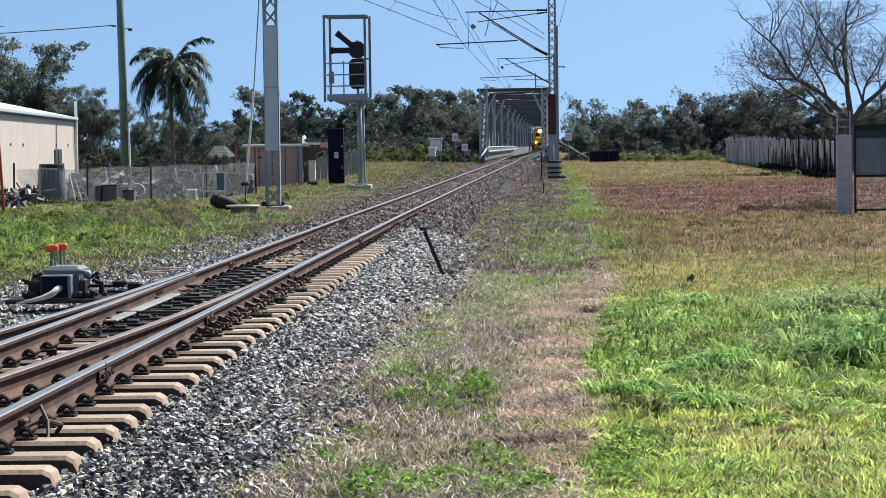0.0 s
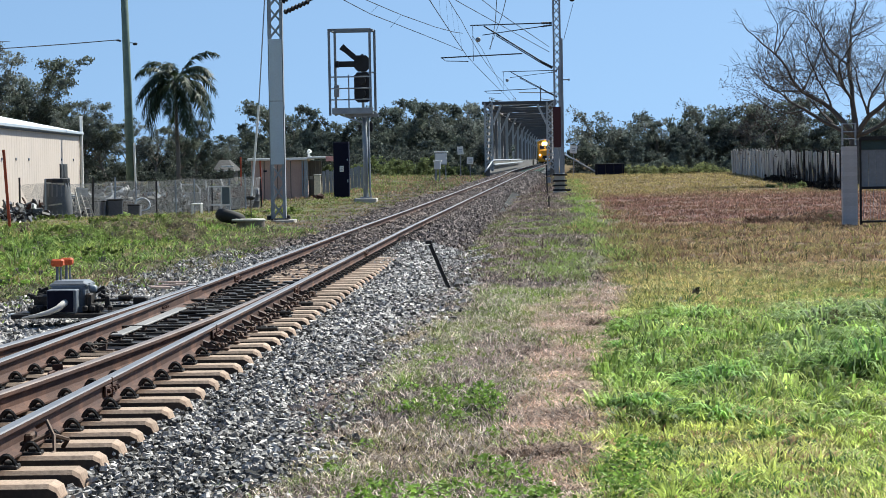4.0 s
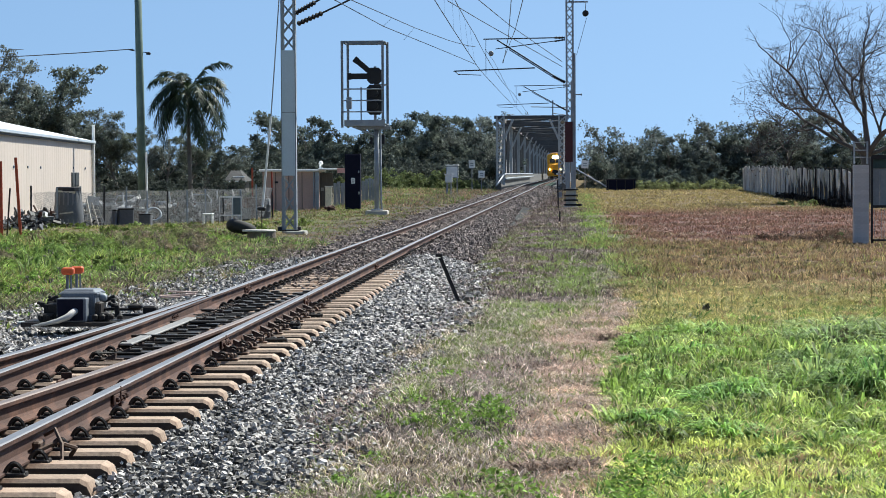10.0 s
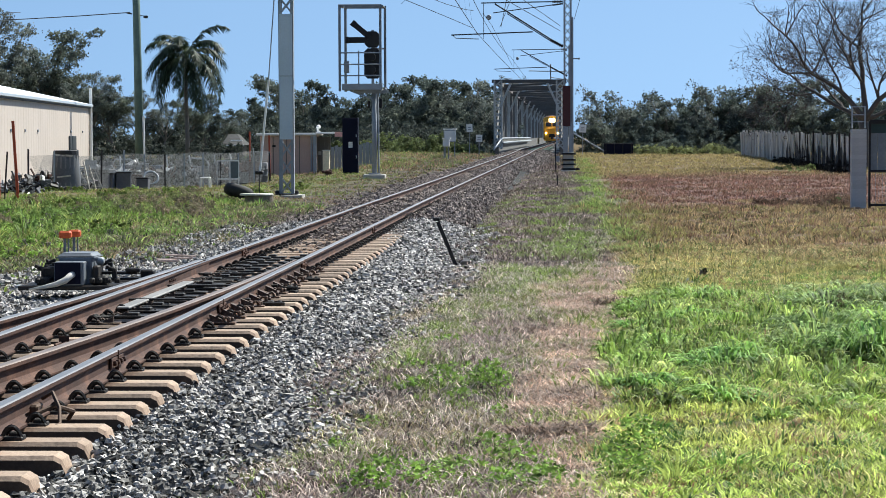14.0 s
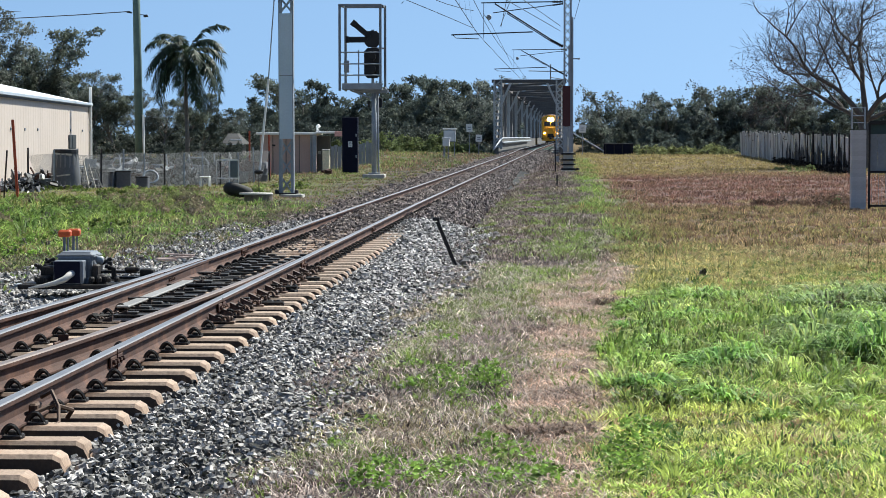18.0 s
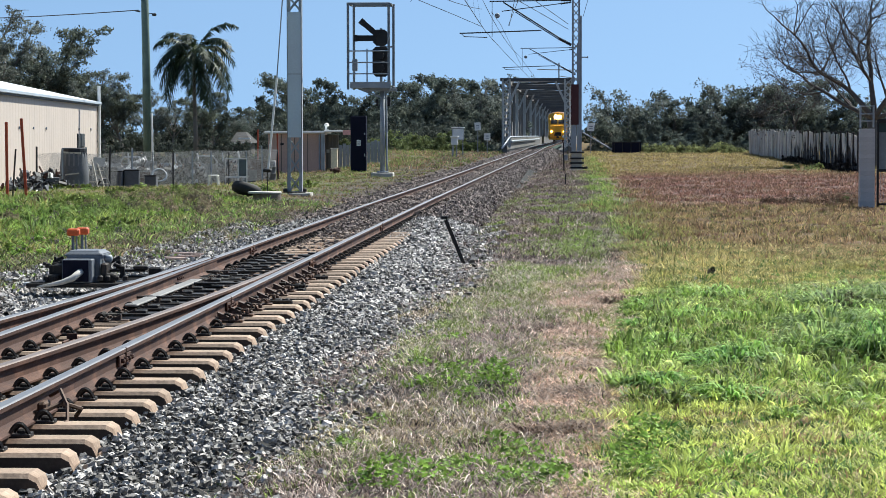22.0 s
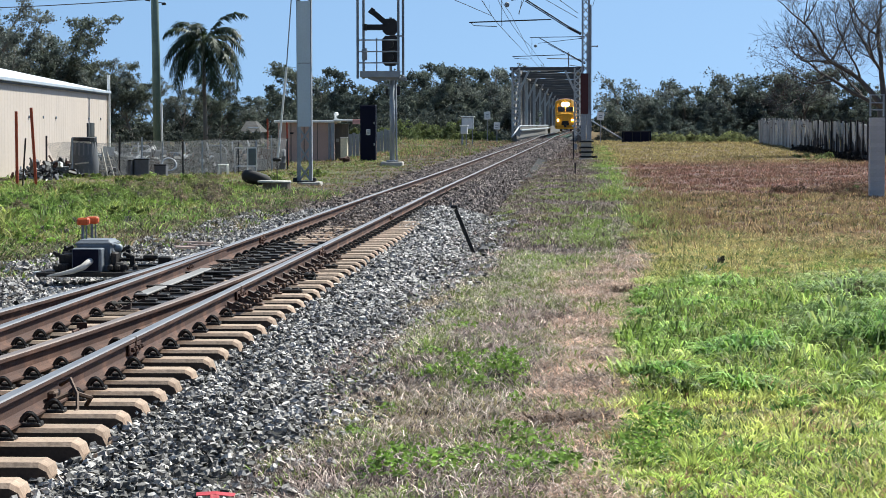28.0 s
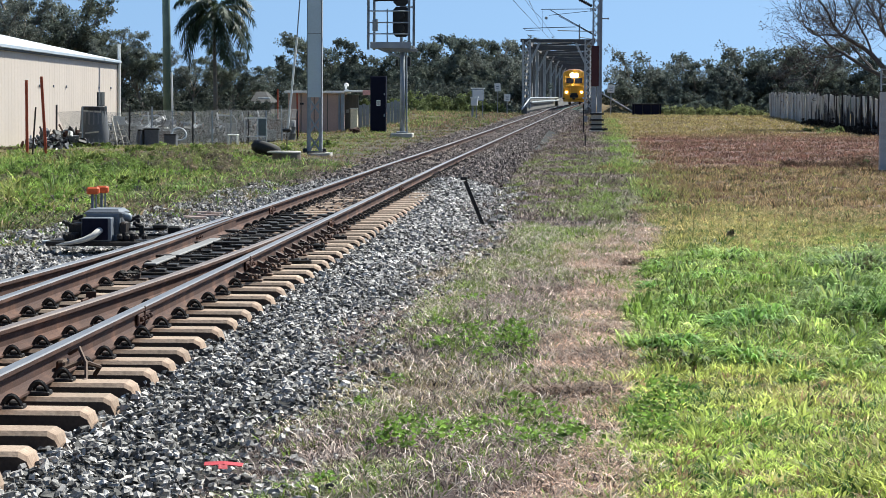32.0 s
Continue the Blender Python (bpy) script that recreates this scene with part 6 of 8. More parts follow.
# ---- house far behind the yard ----
house = thing("house", (-21.7, 168.0, -0.5), "small grey-roofed house among trees", "house")
part("wall", Shape().box((0, 0, 0.85), (1.0, 3.4, 1.75), 0.0), GREEN_GREY, house)
part("roof", Shape().add([(-0.75, -2.1, 1.72), (0.75, -2.1, 1.72), (0.75, 2.1, 1.72), (-0.75, 2.1, 1.72), (-0.45, -0.4, 2.45), (0.15, -0.4, 2.45), (0.15, 0.6, 2.45), (-0.45, 0.6, 2.45)], [(0, 1, 5, 4), (1, 2, 6, 5), (2, 3, 7, 6), (3, 0, 4, 7), (4, 5, 6, 7), (0, 3, 2, 1)]), material("grey_tile_roof", (0.085, 0.083, 0.082), 0.95, grain=(1.5, 9.0), spread=0.5, spec=0.05), house, "hipped grey roof")
for z, x0, x1 in ((1.70, -0.7, 0.8), (2.02, -0.2, 0.62)):
    part("fascia", Shape().box(((x0 + x1) / 2, -2.14 + (z - 1.7) * 2.2, z), (x1 - x0, 0.06, 0.07), 0.01), WHITE, house, "white fascia board")

# ---- pillar and gate in the field ----
gate = thing("gate_enclosure", (6.9, 57.2, float(ground_z(6.9, 57.2))), "pale block pillar with dark green mesh gates", "gate")
BLOCK = material("pale_block", (0.50, 0.49, 0.475), 0.9, grain=(2.0, 22.0), spread=0.12, bump=0.2, piece=0.08)
part("pillar_core", Shape().box((0, 0.1, 0.9), (0.29, 0.29, 1.8)), PALE_CONCRETE, gate)
blk = Shape().box((0, 0, 0), (0.33, 0.33, 0.094), 0.002).mesh("block", BLOCK)
for k in range(19):
    ob = new("block", blk)
    ob.matrix_basis = pose(0, 0.1, 0.03 + k * 0.097)
    ob.parent = gate
cage = Shape()
for px in (-0.15, 0.15):
    cage.tube([(px, 0.1, 1.85), (px, 0.1, 2.36)], 0.022, 6)
for z in (2.0, 2.16, 2.34):
    cage.tube([(-0.15, 0.1, z), (0.15, 0.1, z)], 0.012, 5)
part("cage", cage, GALV, gate, "galvanised wire cage")
DGREEN = material("dark_green_paint", (0.03, 0.062, 0.062), 0.6, grain=(2.0, 20.0), spread=0.2)
SHEET = material("grey_sheet", (0.22, 0.245, 0.26), 0.6, grain=(1.0, 14.0), spread=0.2)
for k in range(3):
    x0 = 0.24 + k * 0.8
    leaf = part("gate_leaf", Shape().bar((x0, 0, 0.03), (x0, 0, 2.02), 0.05).bar((x0 + 0.74, 0, 0.03), (x0 + 0.74, 0, 2.02), 0.05).bar((x0, 0, 2.0), (x0 + 0.74, 0, 2.0), 0.09).bar((x0, 0, 0.87), (x0 + 0.74, 0, 0.87), 0.06).bar((x0, 0, 0.1), (x0 + 0.74, 0, 0.1), 0.05), BLACK, gate, "black steel gate frame")
    part("infill", Shape().box((x0 + 0.37, 0.03, 1.86), (0.68, 0.02, 0.24)), DGREEN, leaf, "dark green sheet")
    for q in range(4):
        part("sheet", Shape().box((x0 + 0.10 + q * 0.175, 0.05, 1.34), (0.171, 0.02, 0.9), 0.004), SHEET, leaf, "weathered grey sheet")
    for q in range(9):
        part("wire", Shape().bar((x0 + 0.06 + q * 0.078, 0.0, 0.1), (x0 + 0.06 + q * 0.078, 0.0, 0.87), 0.008), GREY_PAINT, leaf)

# ---- long panel fence ----
pf = thing("panel_fence", (0, 0, 0), "long weathered grey panel fence with a burnt foot", "fence")
PANEL_GREY = material("weathered_fence_sheet", (0.52, 0.50, 0.46), 0.8, grain=(0.8, 10.0), spread=0.35, bump=0.1, second=(0.27, 0.25, 0.235), second_at=0.52, piece=0.3)
CHARRED = material("charred_sheet", (0.035, 0.031, 0.03), 0.95, grain=(2.0, 20.0), spread=0.6, bump=0.3, second=(0.12, 0.11, 0.1), second_at=0.55)
scorch = []
for h in (0.7, 1.0, 1.2, 0.85, 1.3):
    prof = [(-0.297, 0), (0.297, 0), (0.297, h * 0.75), (0.2, h * 0.95), (0.08, h * 0.8), (-0.06, h * 1.1), (-0.18, h * 0.7), (-0.297, h * 0.85)]
    nn = len(prof)
    scorch.append(Shape().add([(dx, a, b) for dx in (-0.026, -0.021) for a, b in prof], [tuple(range(nn)), tuple(range(2 * nn - 1, nn - 1, -1))] + [(q, q + nn, (q + 1) % nn + nn, (q + 1) % nn) for q in range(nn)]).mesh("charred_foot", CHARRED))
pan = [Shape().box((0, 0, h / 2), (0.04, 0.595, h), 0.006).mesh("fence_board", PANEL_GREY) for h in (1.62, 1.66, 1.6, 1.64, 1.57)]
for k in range(120):
    y = 101.0 + k * 0.6
    x = 11.9 + 0.012 * (y - 102) + 0.05 * rng.uniform(-1, 1)
    g = float(ground_z(x, y))
    ob = new("fence_board", pan[(k * 7 // 3) % 5])
    ob.matrix_basis = pose(x, y, g - 0.03, rng.uniform(-1.5, 1.5), rng.uniform(-3, 3), 0)
    ob.parent = pf
    if k < 74 - 9 * (k % 4):
        foot = new("charred_foot", scorch[(k * 5 + k // 3) % 5])
        foot.matrix_basis = pose(-0.003, 0, 0.02)
        foot.parent = ob
    if k % 4 == 0:
        part("post", Shape().box((x - 0.06, y - 0.3, g + 0.84), (0.08, 0.09, 1.72), 0.01), CHARRED if k < 50 else PANEL_GREY, pf)

# ---- dark box and stay by the bridge ----
bx = thing("dark_container", (4.42, 178.0, float(ground_z(4.42, 178)) - 0.02), "low dark steel container on the grass", "container")
part("body", Shape().box((0, 0, 0.42), (2.05, 1.2, 0.8), 0.02), NAVY, bx)
part("lid", Shape().box((0, 0, 0.84), (2.12, 1.28, 0.06), 0.01), BLACK, bx)
for px in (-0.9, -0.3, 0.3, 0.9):
    part("rib", Shape().box((px, -0.62, 0.42), (0.06, 0.04, 0.76), 0.005), BLACK, bx)
tagged(new("stay_rod", Shape().tube([(1.25, 180.6, 1.95), (3.5, 177.5, 0.62)], 0.05, 6).mesh("stay_rod", GALV)), "pale sloping stay rod by the bridge", "stay")

# ---- plants ----
LEAF = material("gum_leaf", (0.055, 0.075, 0.03), 0.7, grain=(0.6, 3.0), spread=0.3, bump=0, tint=True, island=0.25, spec=0.15, through_light=0.3)
BARK = material("bark", (0.17, 0.15, 0.13), 0.9, grain=(2.0, 14.0), spread=0.35, bump=0.4)
BARE_BARK = material("bare_bark", (0.10, 0.09, 0.085), 0.9, grain=(2.0, 14.0), spread=0.3, bump=0.4)


def blade_mesh(name, x, y, z, h, w, bend, colours, mat, az=None):
    """Grass blades: each a bent, tapering strip."""
    n = len(x)
    az = rng.uniform(0, 2 * np.pi, n) if az is None else az
    face = rng.uniform(0, np.pi, n)
    dx, dy = np.cos(az) * bend, np.sin(az) * bend
    wx, wy = np.cos(face) * w * 0.5, np.sin(face) * w * 0.5
    v = np.empty((n, 5, 3))
    v[:, 0] = np.c_[x - wx, y - wy, z - 0.02]
    v[:, 1] = np.c_[x + wx, y + wy, z - 0.02]
    v[:, 2] = np.c_[x + dx * 0.35 + wx * 0.8, y + dy * 0.35 + wy * 0.8, z + h * 0.62]
    v[:, 3] = np.c_[x + dx * 0.35 - wx * 0.8, y + dy * 0.35 - wy * 0.8, z + h * 0.62]
    v[:, 4] = np.c_[x + dx, y + dy, z + h]
    i = np.arange(n)[:, None] * 5
    return mesh_np(name, v.reshape(-1, 3), [i + np.array([[0, 1, 2, 3]]), i + np.array([[3, 2, 4]])], mat, np.repeat(colours, 5, axis=0))


def arched_mesh(name, x, y, z, h, w, bend, colours, mat, az):
    """Long blades that rise, arch over and hang at the tip."""
    n = len(x)
    dx, dy = np.cos(az) * bend, np.sin(az) * bend
    wx, wy = -np.sin(az) * w * 0.5, np.cos(az) * w * 0.5
    v = np.empty((n, 9, 3))
    for k, (out, up, wide) in enumerate(((0.0, -0.05, 0.7), (0.16, 0.6, 1.0), (0.45, 0.97, 0.95), (0.8, 0.98, 0.65))):
        v[:, 2 * k] = np.c_[x + dx * out - wx * wide, y + dy * out - wy * wide, z + h * up]
        v[:, 2 * k + 1] = np.c_[x + dx * out + wx * wide, y + dy * out + wy * wide, z + h * up]
    v[:, 8] = np.c_[x + dx * 1.15, y + dy * 1.15, z + h * 0.62]
    i = np.arange(n)[:, None] * 9
    return mesh_np(name, v.reshape(-1, 3), [i + np.array([[0, 1, 3, 2]]), i + np.array([[2, 3, 5, 4]]), i + np.array([[4, 5, 7, 6]]), i + np.array([[6, 7, 8]])], mat, np.repeat(colours, 9, axis=0))


def tussock(x, y, r, h, n, col, w=0.021):
    """One mound of arching grass, with darker blades inside."""
    az, d = rng.uniform(0, 2 * np.pi, n), np.sqrt(rng.random(n))
    bx, by = x + np.cos(az) * d * r, y + np.sin(az) * d * r
    c = np.tile(np.array(col), (n, 1)) * rng.uniform(0.45, 1.5, (n, 1)) * np.where(rng.random((n, 1)) < 0.15, np.array([[1.5, 1.3, 1.2]]), 1.0)
    hh = h * rng.uniform(0.45, 1.1, n) * (1.12 - 0.5 * d)
    me = arched_mesh("tussock_grass", bx, by, ground_z(bx, by), hh, w * rng.uniform(0.6, 1.3, n), (0.08 + 0.75 * r) * rng.uniform(0.4, 1.1, n), c, GRASS, az + rng.normal(0, 0.7, n))
    return tagged(new("tussock_grass", me), "arching green tussock grass", "grass", kind="stuff")


def sow(name, label, x, y, h, w, bend, mat=None, tone=1.0, z=None, mixc=None):
    z = ground_z(x, y) if z is None else z
    c = zone(x, y) * tone * rng.uniform(0.75, 1.25, (len(x), 1))
    if mixc is not None:
        k = rng.random(len(x)) < mixc[1]
        c[k] = np.array(mixc[0]) * rng.uniform(0.8, 1.2, (k.sum(), 1))
    return tagged(new(name, blade_mesh(name, x, y, z, h, w, bend, c, mat or GRASS)), label, "grass", kind="stuff")


def in_view(x, y, pad=0.8):
    return (x < 0.158 * y + pad) & (x > -0.25 * y - pad)


def clumped(x, y, k, seed, cut):
    return wave(x, y, k, seed) + 0.6 * wave(x, y, k * 2.3, seed + 3) + rng.uniform(-0.5, 0.5, len(x)) > cut


def sow_clumps(name, label, x, y, per, r, h, w, bend, mat=None, tone=1.0, mixc=None, cut=None):
    """Grass in clumps: blades lean outwards from a common foot, and share its size and colour."""
    n = len(x)
    size = rng.uniform(0.45, 1.15, n) ** 1.3 * (0.8 + (0.75 if h < 0.1 else 0.45) * np.clip(wave(x, y, 1.3, 6.0) + 0.7 * wave(x, y, 3.6, 2.0), -1, 1.2))
    size = np.clip(size, 0.62 if h < 0.1 else 0.35, 2.0)
    c = zone(x, y) * tone * rng.uniform(0.42, 1.45, (n, 1))
    if mixc is not None:
        for col, share in mixc:
            k = rng.random(n) < share
            c[k] = np.array(col) * rng.uniform(0.75, 1.25, (k.sum(), 1))
    m = n * per
    i = np.repeat(np.arange(n), per)
    az, d = rng.uniform(0, 2 * np.pi, m), np.sqrt(rng.random(m))
    bx, by = x[i] + np.cos(az) * d * r * size[i], y[i] + np.sin(az) * d * r * size[i]
    hh = h * size[i] * rng.uniform(0.5, 1.2, m) * (1.1 - 0.4 * d)
    ww = w * rng.uniform(0.6, 1.4, m)
    bb = bend * size[i] * (0.25 + d) * rng.uniform(0.6, 1.5, m)
    col = c[i] * rng.uniform(0.8, 1.2, (m, 1))
    me = blade_mesh(name, bx, by, ground_z(bx, by), hh, ww, bb, col, mat or GRASS, az + rng.normal(0, 0.5, m))
    return tagged(new(name, me), label, "grass", kind="stuff")


# lush lawn beside the worn strip
x, y = scatter(0.0, 6.4, 9.8, 38, 150, lambda x, y: in_view(x, y) & (x > path_edge(y) + rng.normal(0, 0.07, len(x))))
sow_clumps("lawn_grass", "lush uncut green grass", x, y, 17, 0.075, 0.08, 0.012, 0.08, tone=1.28, mixc=(((0.62, 0.56, 0.28), 0.14), ((0.10, 0.18, 0.05), 0.2), ((0.40, 0.27, 0.16), 0.08)))
x, y = scatter(0.0, 8.0, -7.5, 9.8, 40, lambda x, y: x > path_edge(y))
sow_clumps("lawn_grass", "lush uncut green grass", x, y, 10, 0.13, 0.11, 0.016, 0.10, mixc=(((0.09, 0.19, 0.04), 0.2),))
x, y = scatter(-1.8, 0.3, -7.5, 9.8, 60)
sow_clumps("dead_grass", "dead grey-brown grass tufts", x, y, 10, 0.1, 0.08, 0.009, 0.1, mat=STRAW, tone=1.4)
# fresh arching grass along the worn strip
x, y = scatter(0.3, 4.6, 13.6, 29.5, 15, lambda x, y: in_view(x, y) & (x > path_edge(y) + rng.normal(0.03, 0.06, len(x))) & (rng.random(len(x)) < lush(y)) & clumped(x, y, 1.7, 6.0, -0.75))
i = np.repeat(np.arange(len(x)), 44)
size = rng.uniform(0.5, 1.25, len(x)) * (0.45 + 0.55 * lush(y))
az, d = rng.uniform(0, 2 * np.pi, len(i)), np.sqrt(rng.random(len(i))) * 0.12 * size[i]
bx, by = x[i] + np.cos(az) * d, y[i] + np.sin(az) * d
fresh = np.where(rng.random((len(x), 1)) < 0.36, np.array([[0.45, 0.52, 0.17]]), np.array([[0.27, 0.375, 0.095]])) * rng.uniform(0.4, 1.4, (len(x), 1))
fresh_me = arched_mesh("fresh_grass", bx, by, ground_z(bx, by), 0.12 * size[i] * rng.uniform(0.4, 1.2, len(i)), rng.uniform(0.010, 0.021, len(i)), rng.uniform(0.05, 0.17, len(i)), fresh[i] * rng.uniform(0.6, 1.4, (len(i), 1)), GRASS, az + rng.normal(0, 0.8, len(i)))
tagged(new("fresh_grass", fresh_me), "lush arching green grass", "grass", kind="stuff")
# arching tussocks in the lawn
for tx, ty, tr, th, tn, tc in ((1.2, 18.0, 0.2, 0.2, 200, (0.2, 0.34, 0.09)), (1.34, 18.3, 0.16, 0.24, 150, (0.3, 0.46, 0.13)), (1.05, 18.35, 0.16, 0.17, 130, (0.26, 0.4, 0.11)), (1.26, 17.8, 0.14, 0.12, 90, (0.11, 0.2, 0.05)), (2.45, 18.9, 0.34, 0.36, 400, (0.24, 0.37, 0.11)), (2.0, 19.6, 0.26, 0.32, 260, (0.36, 0.46, 0.18)), (2.25, 21.0, 0.3, 0.3, 240, (0.26, 0.37, 0.12)), (2.95, 21.2, 0.4, 0.34, 360, (0.26, 0.38, 0.12)), (2.6, 24.0, 0.42, 0.22, 260, (0.24, 0.34, 0.12)), (3.25, 24.4, 0.45, 0.28, 280, (0.23, 0.31, 0.12)), (3.0, 26.6, 0.5, 0.2, 240, (0.26, 0.33, 0.12)), (0.85, 23.6, 0.22, 0.17, 160, (0.16, 0.29, 0.07)), (1.15, 22.3, 0.22, 0.17, 150, (0.26, 0.42, 0.11)), (0.7, 21.6, 0.16, 0.13, 120, (0.19, 0.34, 0.08)), (1.5, 25.4, 0.3, 0.18, 170, (0.28, 0.42, 0.12)), (0.62, 16.4, 0.16, 0.14, 120, (0.19, 0.34, 0.08)), (1.05, 15.7, 0.18, 0.13, 130, (0.27, 0.43, 0.11)), (0.78, 19.9, 0.16, 0.14, 120, (0.25, 0.4, 0.1))):
    tussock(tx, ty, tr * 1.1, th * 0.85, int(tn * 1.4), tc)
for tx, ty, tr, th, tn in ((-0.1, 14.3, 0.2, 0.06, 420), (0.12, 14.45, 0.12, 0.05, 200), (0.52, 25.0, 0.14, 0.09, 240), (-0.3, 21.5, 0.16, 0.04, 200), (0.1, 17.6, 0.14, 0.03, 160)):
    n0 = tn
    az, d = rng.uniform(0, 2 * np.pi, n0), np.sqrt(rng.random(n0))
    bx, by = tx + np.cos(az) * d * tr, ty + np.sin(az) * d * tr
    hay = arched_mesh("hay_heap", bx, by, ground_z(bx, by), th * rng.uniform(0.3, 1.2, n0), rng.uniform(0.006, 0.011, n0), rng.uniform(0.08, 0.2, n0), np.tile((0.13, 0.085, 0.06), (n0, 1)) * rng.uniform(0.4, 2.4, (n0, 1)), STRAW, rng.uniform(0, 2 * np.pi, n0))
    tagged(new("hay_heap", hay), "small heap of brown dead grass", "straw", kind="stuff")
# low leafy mounds all over the lawn
x, y = scatter(0.3, 6.0, 10.5, 30, 9, lambda x, y: in_view(x, y) & (x > path_edge(y) + 0.05) & clumped(x, y, 1.1, 4.0, -0.1))
sow_clumps("lawn_mounds", "leafy mounds of green grass", x, y, 34, 0.085, 0.11, 0.015, 0.15, tone=1.1, mixc=(((0.13, 0.25, 0.055), 0.42), ((0.33, 0.46, 0.12), 0.25)))
# dry field beyond the lawn
x, y = scatter(0.3, 10.5, 33, 60, 32, lambda x, y: in_view(x, y) & (x > path_edge(y)))
sow_clumps("dry_grass", "half-dry yellowing grass", x, y, 12, 0.12, 0.13, 0.013, 0.11, mixc=(((0.42, 0.30, 0.16), 0.22), ((0.22, 0.13, 0.09), 0.26), ((0.30, 0.30, 0.10), 0.14), ((0.08, 0.075, 0.035), 0.17)))
x, y = scatter(0.8, 20, 58, 106, 12, lambda x, y: in_view(x, y) & (x > 1.55 + 0.006 * (y - 80) + 0.3 * wave(x, y, 0.6, 1.0)))
sow_clumps("seeding_grass", "reddish seeding grass", x, y, 10, 0.24, 0.13, 0.02, 0.13, mat=STRAW, mixc=(((0.36, 0.19, 0.14), 0.22),))
x, y = scatter(0.6, 27, 96, 192, 4.6, lambda x, y: in_view(x, y, 2.0))
sow_clumps("yellow_grass", "yellow-green field grass", x, y, 8, 0.3, 0.14, 0.03, 0.13, mixc=(((0.30, 0.22, 0.11), 0.3),))
# bright green strip between the dead strip and the field
x, y = scatter(0.5, 2.4, 36, 150, 20, lambda x, y: clumped(x, y * 0.5, 0.9, 2.0, -0.35) & (x > path_edge(y) - 0.1) & (x < 1.45 + 0.006 * (y - 80) + 0.25 * wave(x, y, 0.55, 3.0) + rng.normal(0, 0.12, len(x))))
sow_clumps("green_grass", "fresh green grass beside the dead strip", x, y, 9, 0.16, 0.13, 0.02, 0.12, tone=0.0, mixc=(((0.26, 0.36, 0.09), 1.0), ((0.16, 0.25, 0.06), 0.35), ((0.38, 0.40, 0.15), 0.2)))
# tall dark stalks at the lawn's end
x, y = scatter(1.2, 4.4, 24, 34, 1.6)
sow("seed_stalks", "thin dark seed stalks", x, y, rng.uniform(0.2, 0.5, len(x)), np.full(len(x), 0.008), rng.uniform(0.02, 0.1, len(x)), tone=0.5)
# dead grass and straw along the track
x, y = scatter(-1.95, 1.0, 9.8, 40, 75, lambda x, y: (rng.random(len(x)) < smooth(39.0, 29.0, y)) & (x < path_edge(y) + 0.1) & ~ragged(x + 0.22, y) & (rng.random(len(x)) > 0.85 * path_band(x, y)))
sow_clumps("dead_grass", "dead grey-brown grass tufts", x, y, 10, 0.08, 0.07, 0.0075, 0.09, mat=STRAW, tone=1.8, mixc=(((0.80, 0.69, 0.60), 0.2), ((0.06, 0.045, 0.04), 0.28), ((0.20, 0.27, 0.08), 0.16)))
x, y = scatter(-1.95, 1.2, 9.8, 60, 480, lambda x, y: (rng.random(len(x)) < 0.12 + 0.88 * smooth(40.0, 28.0, y)) & (x < path_edge(y) + 0.12) & ~ragged(x + 0.15, y))
sow("loose_straw", "loose pale straw lying on the ground", x, y, rng.uniform(0.0, 0.035, len(x)), rng.uniform(0.004, 0.009, len(x)), rng.uniform(0.04, 0.14, len(x)), mat=STRAW, tone=1.2, mixc=((0.80, 0.66, 0.56), 0.45), z=ground_z(x, y) + 0.022)
x, y = scatter(-0.5, 1.2, 9.8, 32, 1900, lambda x, y: (x < path_edge(y) + 0.06 * rng.normal(size=len(x))) & (rng.random(len(x)) < path_band(x, y)))
straw_c = np.array((0.56, 0.40, 0.305)) * rng.uniform(0.3, 1.75, (len(x), 1)) * (0.8 + 0.35 * wave(x, y, 4.5, 3.0)[:, None])
lie = np.where(rng.random(len(x)) < 0.5, 0.0, np.pi) + rng.normal(0, 0.55, len(x))
tagged(new("trodden_straw", blade_mesh("trodden_straw", x, y, ground_z(x, y) + 0.02, rng.uniform(0.0, 0.02, len(x)), rng.uniform(0.004, 0.011, len(x)), rng.uniform(0.04, 0.16, len(x)), straw_c, STRAW, lie)), "trodden pale straw on the worn strip", "straw", kind="stuff")
x, y = scatter(-1.75, 0.3, 9.8, 32, 420, lambda x, y: ~ragged(x + 0.12, y) & (x < path_edge(y)) & (wave(x, y * 0.7, 2.2, 9.0) + rng.uniform(-0.6, 0.6, len(x)) > -0.1))
litter_c = np.where(rng.random((len(x), 1)) < 0.24, np.array([[0.74, 0.63, 0.56]]), np.where(rng.random((len(x), 1)) < 0.5, np.array([[0.17, 0.125, 0.115]]), np.array([[0.36, 0.27, 0.23]]))) * rng.uniform(0.6, 1.3, (len(x), 1))
tagged(new("dead_stalks", blade_mesh("dead_stalks", x, y, ground_z(x, y) + 0.02, rng.uniform(0.0, 0.05, len(x)), rng.uniform(0.004, 0.009, len(x)), rng.uniform(0.05, 0.2, len(x)), litter_c, STRAW)), "dead grey-brown stalks lying on the strip", "straw", kind="stuff")
x, y = scatter(-2.0, 1.9, 28, 112, 26, lambda x, y: (rng.random(len(x)) < smooth(28.0, 37.0, y)) & (x < path_edge(y) + 0.1) & (x - track_x(y) > 1.55 + 0.2 * wave(x, y, 1.0, 2.0)))
